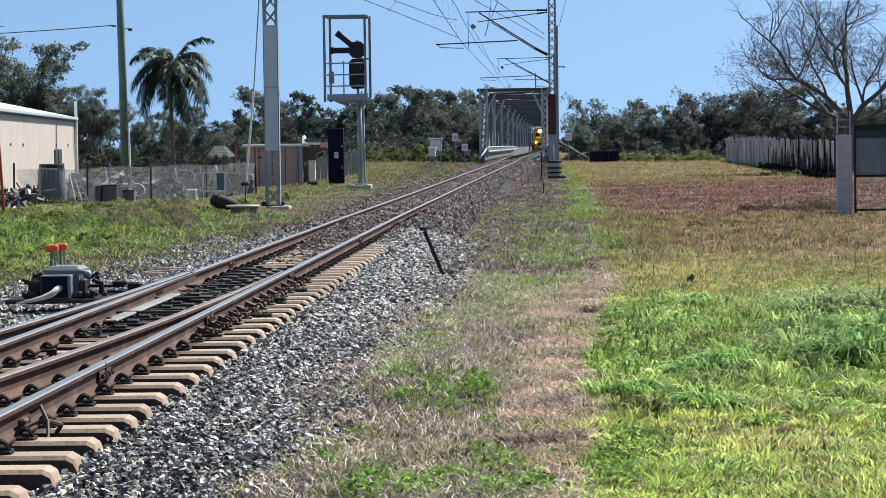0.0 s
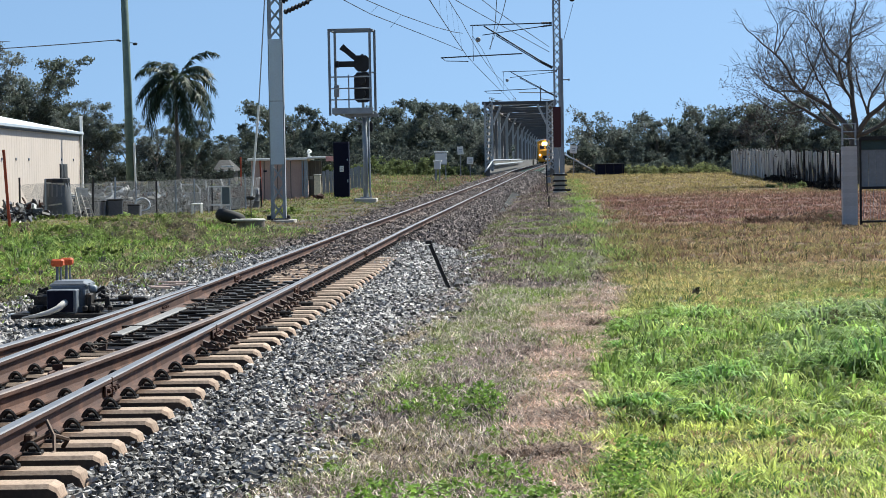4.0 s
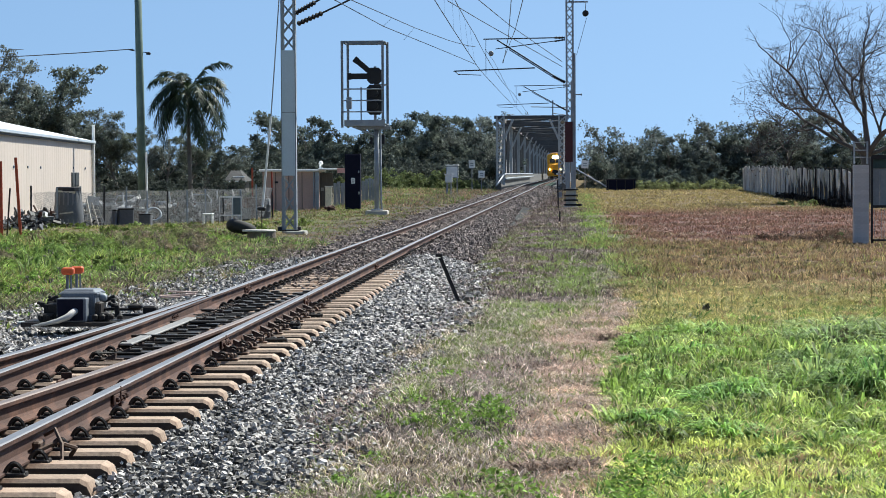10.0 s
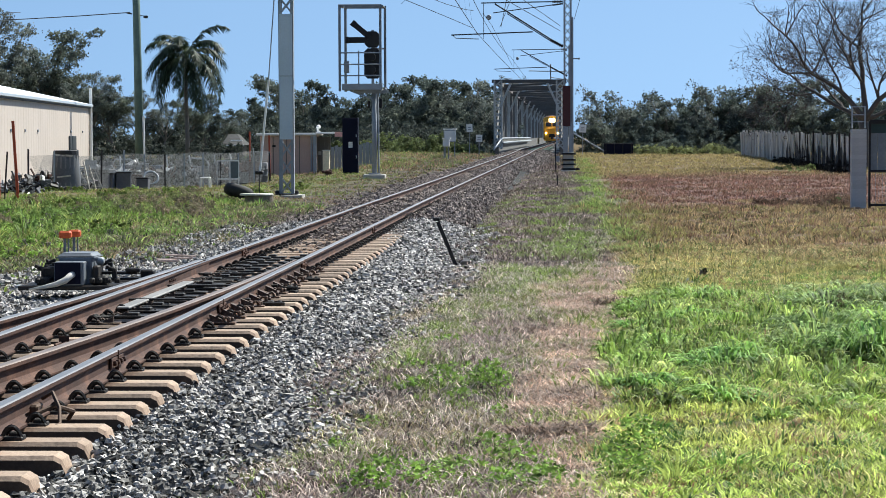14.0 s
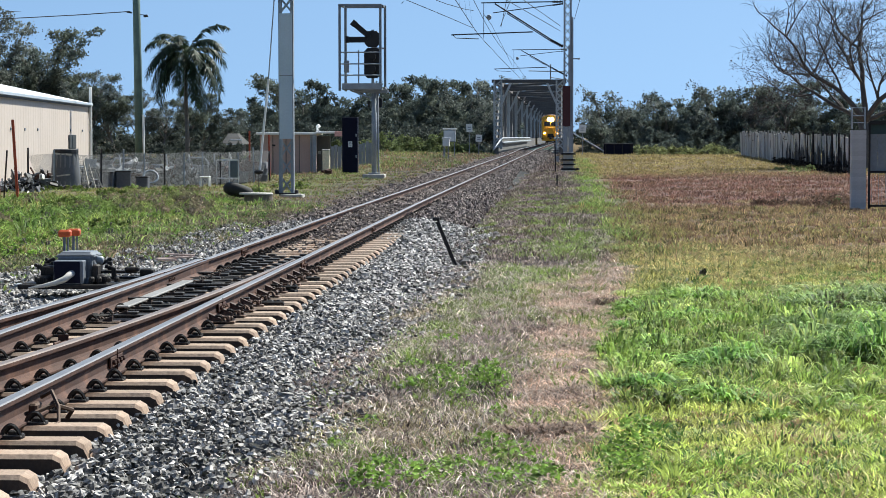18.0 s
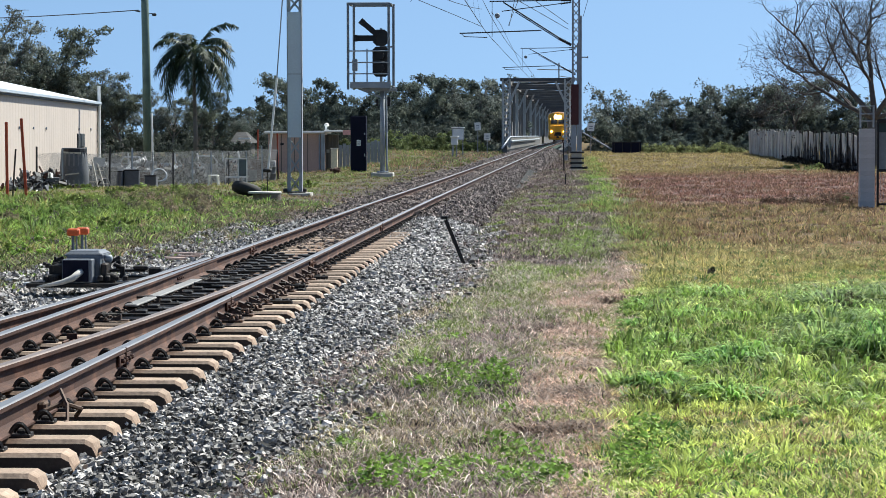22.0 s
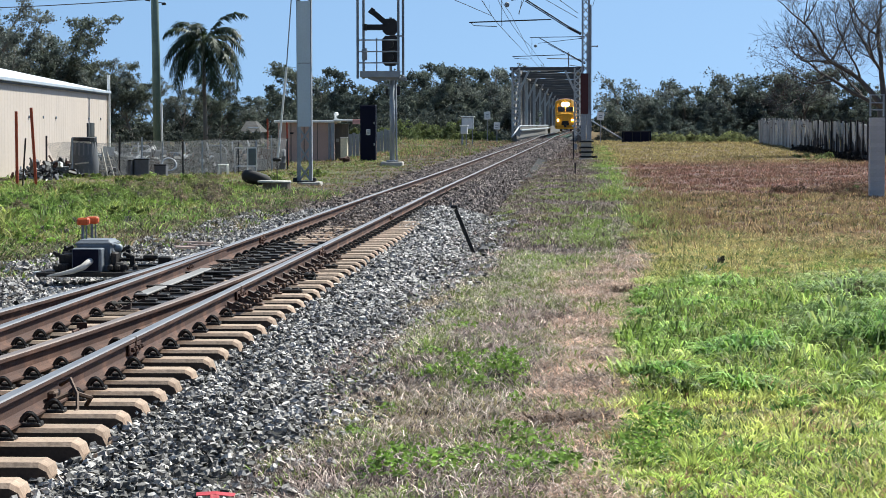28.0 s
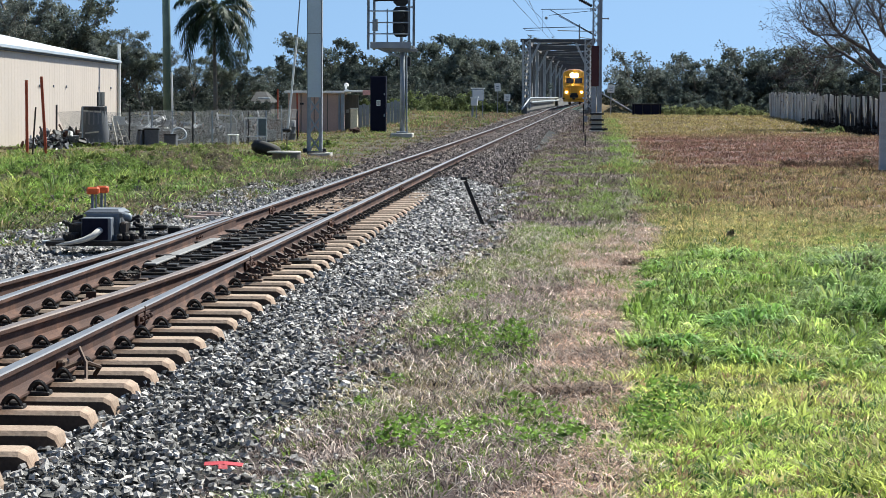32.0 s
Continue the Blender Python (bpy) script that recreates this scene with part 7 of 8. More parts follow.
sow_clumps("dead_grass", "dead grey-brown grass along the track", x, y, 8, 0.13, 0.12, 0.014, 0.13, mat=STRAW, tone=1.25, mixc=(((0.56, 0.46, 0.41), 0.14), ((0.13, 0.095, 0.085), 0.34), ((0.17, 0.2, 0.08), 0.1)))
x, y = scatter(-2.0, 1.3, 112, 182, 10, lambda x, y: (x - track_x(y) > 1.8))
sow_clumps("dead_grass", "dead grass beside the bridge approach", x, y, 6, 0.2, 0.2, 0.025, 0.14, mat=STRAW)
x, y = scatter(-8.4, -5.3, 26, 64, 60, lambda x, y: (x < track_x(y) - 1.75 + 0.15 * wave(x, y, 1.3, 2.0)) & (rng.random(len(x)) < smooth(-8.4, -6.8, x) * smooth(26.0, 30.0, y)))
sow_clumps("dead_grass", "dead brown grass between verge and ballast", x, y, 8, 0.12, 0.10, 0.012, 0.12, mat=STRAW, tone=1.2, mixc=(((0.50, 0.42, 0.34), 0.2), ((0.16, 0.12, 0.09), 0.25), ((0.22, 0.27, 0.08), 0.2)))
# green patches on the dead strip
x, y = scatter(-1.9, 0.5, 9.8, 70, 90, lambda x, y: (x < path_edge(y)) & ~ragged(x, y) & (clumped(x, y * 0.6, 2.3, 1.0, 0.12) | (rng.random(len(x)) < green_patch(x, y))))
sow_clumps("low_weeds", "patches of low green weeds", x, y, 9, 0.07, 0.065, 0.012, 0.07, tone=0.0, mixc=(((0.22, 0.31, 0.07), 1.0), ((0.30, 0.34, 0.12), 0.3)))
# weeds left of the track
x, y = scatter(-20, -5.6, 24, 62, 32, lambda x, y: in_view(x, y) & (x < -6.25 + 0.3 * wave(x, y, 1.2, 1.0) + 0.03 * (y - 24)))
sow_clumps("verge_weeds", "green and olive weeds", x, y, 9, 0.14, 0.14, 0.026, 0.14, tone=1.05, mixc=(((0.18, 0.29, 0.07), 0.32), ((0.31, 0.24, 0.15), 0.2), ((0.05, 0.08, 0.025), 0.16), ((0.36, 0.45, 0.13), 0.14)))
x, y = scatter(-20, -8.5, 38, 66, 5, lambda x, y: in_view(x, y))
sow_clumps("tall_weeds", "tall leafy weeds in the verge", x, y, 16, 0.2, 0.27, 0.028, 0.22, tone=1.2, mixc=(((0.19, 0.28, 0.07), 0.5),))
x, y = scatter(-26, -5.6, 62, 112, 8.5, lambda x, y: in_view(x, y) & (x < track_x(y) - 2.2 + 0.3 * wave(x, y, 1.2, 1.0)))
sow_clumps("verge_weeds", "weeds in front of the yard", x, y, 7, 0.2, 0.11, 0.022, 0.15, mixc=(((0.18, 0.23, 0.06), 0.3), ((0.28, 0.2, 0.12), 0.25)))
x, y = scatter(-30, -4.2, 112, 190, 4.6, lambda x, y: in_view(x, y, 2.0) & (x < track_x(y) - 2.2))
sow_clumps("verge_grass", "brown and green grass on the bridge approach", x, y, 9, 0.3, 0.2, 0.03, 0.14, mixc=(((0.30, 0.195, 0.125), 0.42), ((0.17, 0.22, 0.07), 0.25)))


def leaf_cards(name, p, size, colours, mat=None, out=None, slim=0.32):
    """Many small leaves or clumps: each a folded card; out: the way that most of them face."""
    n = len(p)
    r = turns(n)
    if out is not None:
        zz = out / np.maximum(np.linalg.norm(out, axis=1), 1e-6)[:, None] + rng.normal(0, 0.45, (n, 3))
        zz /= np.linalg.norm(zz, axis=1)[:, None]
        xx = np.cross(zz, rng.normal(size=(n, 3)))
        xx /= np.linalg.norm(xx, axis=1)[:, None]
        r = np.stack([xx, np.cross(zz, xx), zz], 2)
    shape = np.array([(-0.5, 0, 0), (0, -slim, 0.10), (0.5, 0, 0), (0, slim, 0.10)])
    v = np.einsum("nij,kj->nki", r, shape) * size[:, None, None] + p[:, None, :]
    i = np.arange(n)[:, None] * 4
    return mesh_np(name, v.reshape(-1, 3), [i + np.array([[0, 1, 2]]), i + np.array([[0, 2, 3]])], mat or LEAF, np.repeat(colours, 4, axis=0))


def limb(s, p, d, length, r0, r1, droop=0.0, n=4, sides=5):
    path, rad = [tuple(p)], [r0]
    q = Vector(p)
    d = Vector(d).normalized()
    for k in range(n):
        d = (d + Vector((rng.normal(0, 0.12), rng.normal(0, 0.12), rng.normal(0, 0.08) - droop))).normalized()
        q = q + d * (length / n)
        path.append(tuple(q))
        rad.append(r0 + (r1 - r0) * (k + 1) / n)
    s.tube(path, rad, sides)
    return q, d, [Vector(a) for a in path]


def sprays(centres, radius, count, per):
    """Leaf places in small sprays round each centre: clumps with gaps between them."""
    n = len(centres) * count
    i = np.repeat(np.arange(len(centres)), count)
    off = rng.normal(size=(n, 3))
    off = off / np.linalg.norm(off, axis=1)[:, None] * rng.random((n, 1)) ** 0.4
    mid = centres[i] + off * radius[i][:, None] * np.array((1.25, 1.25, 0.75))
    j = np.repeat(np.arange(n), per)
    fine = rng.normal(size=(n * per, 3)) * np.array((0.5, 0.5, 0.42))
    p = mid[j] + fine * radius[i][j][:, None] * 0.5
    shade = rng.uniform(0.6, 1.4, len(centres))[i][j] * rng.uniform(0.65, 1.35, n)[j] * rng.uniform(0.7, 1.3, n * per)
    return p, off[j] + fine, shade


def gum_tree(height, width, limbs, leaf, tone, low=0.35, open_crown=0.0):
    """A trunk that forks into rising limbs; leaf sprays sit on the ends of the branches."""
    s = Shape()
    ends = []
    top, d, path = limb(s, (0, 0, -0.3), (rng.normal(0, 0.08), rng.normal(0, 0.08), 1), height * 0.62, height * 0.026, height * 0.010, n=6)
    for k in range(limbs):
        a = 2.4 * k + rng.uniform(-0.5, 0.5)
        f = low + (0.95 - low) * (k + 0.5) / limbs
        st = path[min(6, max(1, int(round(f * 6))))]
        reach = width * 0.5 * rng.uniform(0.55, 1.0) * (1.0 - 0.5 * max(0.0, f - 0.55))
        rise = rng.uniform(0.35, 1.1) + f
        e, dd, pp = limb(s, st, (math.cos(a), math.sin(a), rise), min(reach * math.hypot(1, rise), height * 0.45), height * 0.011, height * 0.004, n=5)
        ends += [pp[3], pp[4], pp[5]]
        for q in range(4):
            b2 = a + rng.uniform(-1.3, 1.3)
            e2, _, p2 = limb(s, pp[rng.integers(2, 6)], (math.cos(b2), math.sin(b2), rng.uniform(-0.1, 1.1)), height * rng.uniform(0.08, 0.2), height * 0.004, height * 0.0015, n=3, sides=4)
            ends += p2[1 if rng.random() > open_crown else 2:]
    c = np.array([tuple(e) for e in ends])
    over = c[:, 2].max() / (height * 0.88)
    c[:, 2] = c[:, 2] / over
    s.v = [(vx0, vy0, vz0 / over) for vx0, vy0, vz0 in s.v]
    c = c[rng.random(len(c)) > open_crown * 0.4]
    p, out, shade = sprays(c, rng.uniform(0.035, 0.07, len(c)) * height, 7, 16)
    out = out + rng.normal(0, 1.2, out.shape) + np.array((0, 0, 0.3))
    return s, leaf_cards("crown", p, rng.uniform(0.6, 1.4, len(p)) * leaf, np.tile(np.array(tone), (len(p), 1)) * shade[:, None], None, out, 0.26)


def plant_tree(sh, label, at, turn=0.0, scale=1.0, name="gum_tree", category="tree", group="trees along the river"):
    s, crown = sh
    t = thing(name, at, label, category, group)
    part("trunk", s.mesh("trunk", BARK, True) if isinstance(s, Shape) else s, None, t)
    part("crown", crown, None, t)
    t.matrix_basis = pose(*at, 0, 0, turn) @ Matrix.Diagonal((scale, scale, scale, 1))
    return t


# distance haze and bluish shade are mixed into these leaf colours
OLIVE_LEAF, GREY_LEAF, DEEP_LEAF = (0.13, 0.147, 0.115), (0.175, 0.192, 0.168), (0.107, 0.128, 0.11)
kinds_t = [gum_tree(10, 8.0, 10, 0.2, OLIVE_LEAF), gum_tree(11, 7.0, 9, 0.19, GREY_LEAF, 0.4, 0.35), gum_tree(9, 8.5, 12, 0.21, DEEP_LEAF, 0.25), gum_tree(12, 7.5, 9, 0.19, GREY_LEAF, 0.35, 0.45), gum_tree(8, 9.0, 12, 0.21, DEEP_LEAF, 0.2), gum_tree(10, 7.0, 10, 0.19, OLIVE_LEAF, 0.3, 0.2), gum_tree(10, 9.0, 11, 0.2, DEEP_LEAF, 0.25, 0.15)]
kinds_t = [(s.mesh("trunk", BARK, True), c) for s, c in kinds_t]
LAB = ["olive-green gum tree with a loose open crown", "tall grey-green gum tree with gaps in its crown", "dense dark green tree on the river bank", "tall thin-crowned grey-green gum tree", "low spreading dark green tree", "upright olive-green gum tree", "broad dark green gum tree with a ragged crown"]


def tree_row(spots, group):
    for x, y, top, kind in spots:
        base = float(ground_z(x, y))
        full = (10, 11, 9, 12, 8, 10, 10)[kind]
        plant_tree(kinds_t[kind], LAB[kind], (x, y, base), rng.uniform(0, 360), (top - base) * 1.02 / full, group=group)


def tree_at(px, dist):
    """The x of a bearing, in hundredths of the distance."""
    return px * dist / 100.0


def skyline(tops, dist, kinds, group):
    """Trees in a row by bearing; each with the angle its top reaches, in thousandths."""
    spots = []
    for k, (b, up) in enumerate(tops):
        d = dist + rng.uniform(-7, 7)
        spots.append((b * d / 1000.0, d, 1.7 + up * d / 1000.0, kinds[k % len(kinds)]))
    tree_row(spots, group)


# trees behind the yard, along the river left of the bridge, and right of it
skyline([(-236, 58), (-225, 53), (-214, 49), (-203, 42), (-194, 29), (-186, 30), (-177, 28), (-168, 20), (-159, 17), (-149, 21), (-141, 19), (-134, 12)], 182, (3, 1, 5, 6, 1, 3, 0), "trees behind the yard")
skyline([(-122, 14), (-115, 26), (-107, 25), (-98, 29), (-89, 26), (-80, 21), (-70, 25), (-61, 27), (-52, 26), (-44, 28), (-37, 25)], 245, (2, 0, 6, 5, 2), "trees along the river")
skyline([(-39, 27), (-46, 26), (-54, 26)], 232, (1, 0, 2), "trees along the river")
skyline([(-27, 28), (-32, 26)], 470, (3, 1, 0), "trees on the far bank")
skyline([(-124, 8), (-110, 10), (-94, 11), (-80, 10), (-68, 11), (-54, 10), (-44, 11), (-36, 10)], 226, (4,), "low trees along the river")
skyline([(19, 8), (25, 11), (31, 23), (38, 24), (45, 20), (52, 19), (58, 22), (64, 25), (70, 25), (76, 25), (83, 26), (90, 27), (98, 26), (106, 26), (114, 23), (125, 22), (137, 23), (150, 22)], 285, (6, 5, 1, 6, 3, 2, 0), "trees right of the bridge")
skyline([(26, 4), (36, 8), (47, 7), (57, 6), (67, 8), (78, 7), (92, 10), (106, 10), (120, 10), (135, 10), (150, 10)], 262, (4,), "low trees right of the bridge")
# closing wood on the far bank and round about
far = []
for k in range(13):
    b = -26 + k * 3.5 + rng.uniform(-0.4, 0.4)
    back = 62.0 if -3.5 < b < 4.0 else 0.0
    far.append((tree_at(b, 455 + back), 455 + back + rng.uniform(-8, 8), (5.5 if back else 9.0) + rng.uniform(-1.5, 1), int(rng.integers(5))))
far += [(-4.5, 520.0, 6.5, 2), (1.0, 526.0, 6.0, 0), (6.0, 522.0, 5.6, 4), (-9.5, 518.0, 8.0, 1), (11.0, 520.0, 5.8, 2)]
tree_row(far, "trees on the far bank")
# trees added out of view behind the viewpoint, to block skylight from there
back = []
for k in range(15):
    if k in (6, 7):
        continue
    back.append((-37.0 + 5.2 * k + rng.uniform(-0.8, 0.8), -11.0 - 3.5 * (k % 2) + rng.uniform(-0.8, 0.8), 12.5 + rng.uniform(-1.5, 1.0), (2, 4, 0)[k % 3]))
for k in range(6):
    back.append((-33.0 - 2.0 * (k % 2), -4.0 + 7.0 * k, 10.0, (4, 2)[k % 2]))
tree_row(back, "trees behind the viewpoint")


def bush(name, label, at, size, n, leaf, tone, group="bushes"):
    """A shrub of leaf sprays over a few stems, with an uneven outline."""
    k = max(5, n // 26)
    a = rng.normal(size=(k, 3))
    a = a / np.linalg.norm(a, axis=1)[:, None] * (rng.random((k, 1)) ** 0.45) * np.array(size) * 0.5
    a[:, 2] = np.abs(a[:, 2]) * 1.35 * rng.uniform(0.75, 1.1, k)
    p, out, shade = sprays(a, rng.uniform(0.1, 0.2, k) * min(size[0], size[2] * 1.5), 4, 12)
    p[:, 2] = np.maximum(p[:, 2], 0.01)
    t = thing(name, at, label, "bush", group)
    m = len(p)
    part("leaves", leaf_cards("leaves", p, rng.uniform(0.6, 1.4, m) * leaf * 0.8, np.tile(np.array(tone), (m, 1)) * shade[:, None], None, out + rng.normal(0, 1.0, (m, 3)) + np.array((0, 0, 0.4)), 0.28), None, t)
    st = Shape()
    for k in range(5):
        st.bar((rng.uniform(-0.1, 0.1), rng.uniform(-0.1, 0.1), -0.1), (rng.uniform(-0.15, 0.15) * size[0], rng.uniform(-0.15, 0.15) * size[1], size[2] * 0.4), 0.02)
    part("stem", st, BARK, t)
    return t


for k in range(9):
    bush("river_shrub", "dark shrub on the far bank", (-9.0 + 2.6 * k, 508.0 + 3 * (k % 2), 0.0), (4.0, 3.0, 4.4), 420, 0.5, (0.05, 0.06, 0.04), "shrubs under the trees")
# added unseen shrubs below those trees, to screen off the low sky
for k in range(22):
    bush("skylight_screen_bush", "added unseen shrub that screens off low skylight", (-36.0 + 3.4 * k + (2.6 if k == 10 else -2.0 if k == 9 else 0.0), -9.5 - 1.5 * (k % 2), 0.0), (4.6, 3.0, 4.6), 520, 0.45, (0.06, 0.075, 0.04), "shrubs behind the viewpoint")
for b, y, w, h in ((-7.0, 168, 2.6, 1.9), (-6.0, 170, 2.4, 2.2), (-5.3, 174, 2.0, 2.1), (-4.6, 176, 1.8, 2.3), (-7.8, 160, 2.2, 1.6), (-8.4, 150, 2.0, 1.5), (-4.0, 180, 1.6, 1.6), (-3.4, 182, 1.4, 1.4)):
    x = tree_at(b, y)
    bush("leafy_bush", "broad-leaved yellow-green bush on the bank", (x, y, float(ground_z(x, y))), (w, w * 0.8, h), 900, 0.24, (0.15, 0.18, 0.075))
for k in range(34):
    b = -25.0 + 0.62 * k
    y = 192 + rng.uniform(-3, 3)
    x = tree_at(b, y)
    bush("river_shrub", "dark dense shrub under the river trees", (x, y, float(ground_z(x, y))), (4.6, 2.5, rng.uniform(3.0, 5.0) - 0.8 * float(ground_z(x, y))), 640, 0.32, (0.072, 0.085, 0.072), "shrubs under the trees")
for k in range(26):
    b = -25.0 + 0.8 * k
    y = 203 + rng.uniform(-3, 3)
    x = tree_at(b, y)
    bush("river_shrub", "tall dense shrub under the river trees", (x, y, float(ground_z(x, y))), (5.2, 3.0, rng.uniform(5.0, 6.6)), 640, 0.33, (0.095, 0.112, 0.096), "shrubs under the trees")
for k in range(27):
    b = 1.4 + 0.56 * k
    y = 222 + rng.uniform(-4, 4)
    x = tree_at(b, y)
    bush("river_shrub", "dark dense shrub under the river trees", (x, y, float(ground_z(x, y))), (4.2, 2.5, rng.uniform(2.6, 4.2)), 580, 0.32, (0.105, 0.122, 0.105), "shrubs under the trees")
for k in range(16):
    x, y = tree_at(3.3 + 0.24 * k, 179), 179 + rng.uniform(-3, 3)
    bush("low_bush", "low pale green bush at the field's end", (x, y, float(ground_z(x, y))), (rng.uniform(1.2, 2.4), 1.2, rng.uniform(0.7, 1.3)), 420, 0.16, (0.23, 0.25, 0.11))
for k in range(15):
    y = 102 + k * 2.4 + rng.uniform(-0.5, 0.5)
    x = 11.62 + 0.012 * (y - 102)
    bush("scorched_bush", "dark scorched bush at the foot of the fence", (x, y, float(ground_z(x, y))), (0.6, rng.uniform(0.8, 1.8), rng.uniform(0.3, 0.9)), 500, 0.09, (0.045, 0.04, 0.036), "scorched bushes")
for k in range(26):
    x, y = -33 + k * 0.74, 131 + rng.uniform(-2, 2)
    bush("river_shrub", "dark dense shrub behind the yard", (x, y, float(ground_z(x, y))), (1.8, 1.4, rng.uniform(1.5, 2.6)), 380, 0.2, (0.06, 0.07, 0.058), "shrubs under the trees")
for x, w, h in ((-22.9, 1.6, 2.5), (-20.75, 1.3, 2.3), (-21.9, 1.4, 1.5)):
    bush("river_shrub", "dark dense shrub beside the house", (x, 160.0, float(ground_z(x, 160.0))), (w, 1.4, h), 420, 0.2, (0.06, 0.07, 0.058), "shrubs under the trees")
for x, y, w, h in ((6.3, 58.6, 1.2, 0.5), (5.7, 60, 1.2, 0.42), (5.2, 62, 1.0, 0.3), (6.8, 59.5, 1.0, 0.55)):
    bush("dead_bush", "dead brown scrub beside the pillar", (x, y, float(ground_z(x, y))), (w, 0.9, h), 1100, 0.055, (0.17, 0.115, 0.085))
bush("low_bush", "low green bush beside the pillar", (6.45, 59.0, float(ground_z(6.45, 59.0))), (0.6, 0.6, 0.5), 500, 0.05, (0.17, 0.21, 0.10))
for x, y, w, h in ((10.7, 108.0, 1.2, 0.5), (10.2, 112.0, 1.0, 0.35)):
    bush("low_bush", "low pale green bush before the fence", (x, y, float(ground_z(x, y))), (w, w, h), 500, 0.09, (0.22, 0.26, 0.11))
for x, y, w, h, n in ((-9.6, 52, 1.2, 0.4, 700), (-10.6, 60, 1.3, 0.5, 700), (-13.8, 66, 1.6, 0.3, 800), (-9.0, 73, 1.2, 0.35, 600), (-15.5, 78, 1.8, 0.2, 700), (-12.0, 80, 1.6, 0.25, 700), (-8.4, 46, 1.0, 0.3, 500), (-10.0, 64, 1.5, 0.5, 900), (-12.6, 70, 1.5, 0.3, 700), (-8.2, 78, 1.0, 0.4, 500), (-11.5, 58, 1.6, 0.5, 800)):
    bush("weedy_bush", "leafy green weed clump in the verge", (x, y, float(ground_z(x, y))), (w, w, h), n, 0.08, (0.17, 0.22, 0.06))

for k in range(80):
    y = rng.uniform(44, 82)
    x = rng.uniform(-0.235 * y, -8.3 if y > 58 else -9.2)
    w, h = rng.uniform(0.6, 1.6), rng.uniform(0.2, 0.52) * (0.4 if y > 62 else 1.0)
    col = ((0.27, 0.35, 0.11), (0.19, 0.27, 0.08), (0.22, 0.19, 0.12))[k % 3]
    bush("weedy_bush", "brownish weed clump in the verge" if k % 3 == 2 else "leafy green weed clump in the verge", (x, y, float(ground_z(x, y))), (w, w, h), 460, 0.07, col)

for k in range(44):
    y = rng.uniform(34, 54)
    x = rng.uniform(-0.25 * y, -6.7 - 0.02 * y)
    w, h = rng.uniform(0.35, 0.9), rng.uniform(0.14, 0.34)
    bush("leafy_weed", "low leafy green weed clump in the verge", (x, y, float(ground_z(x, y))), (w, w, h), 260, 0.05, ((0.29, 0.40, 0.10), (0.22, 0.32, 0.08))[k % 2], "verge weeds")

for k in range(34):
    y = rng.uniform(52, 66)
    x = rng.uniform(-0.185, -0.142) * y
    w, h = rng.uniform(0.5, 1.1), rng.uniform(0.35, 0.7)
    bush("dead_bush", "grey-brown dry brush in the verge", (x, y, float(ground_z(x, y))), (w, w, h), 420, 0.05, ((0.27, 0.215, 0.155), (0.21, 0.19, 0.115), (0.24, 0.26, 0.11))[k % 3], "dry brush")

bush("seeding_weed", "dark branched weed standing in the lawn", (1.75, 29.9, float(ground_z(1.75, 29.9))), (0.18, 0.16, 0.24), 60, 0.03, (0.05, 0.05, 0.03), "lawn weeds")
bush("seeding_weed", "pale bluish seeding weed in the lawn", (1.49, 28.4, float(ground_z(1.49, 28.4))), (0.42, 0.3, 0.14), 160, 0.022, (0.42, 0.46, 0.42), "lawn weeds")
bush("seeding_weed", "brown withered weed clump in the lawn", (2.59, 23.6, float(ground_z(2.59, 23.6))), (0.55, 0.4, 0.3), 260, 0.028, (0.20, 0.19, 0.10), "lawn weeds")

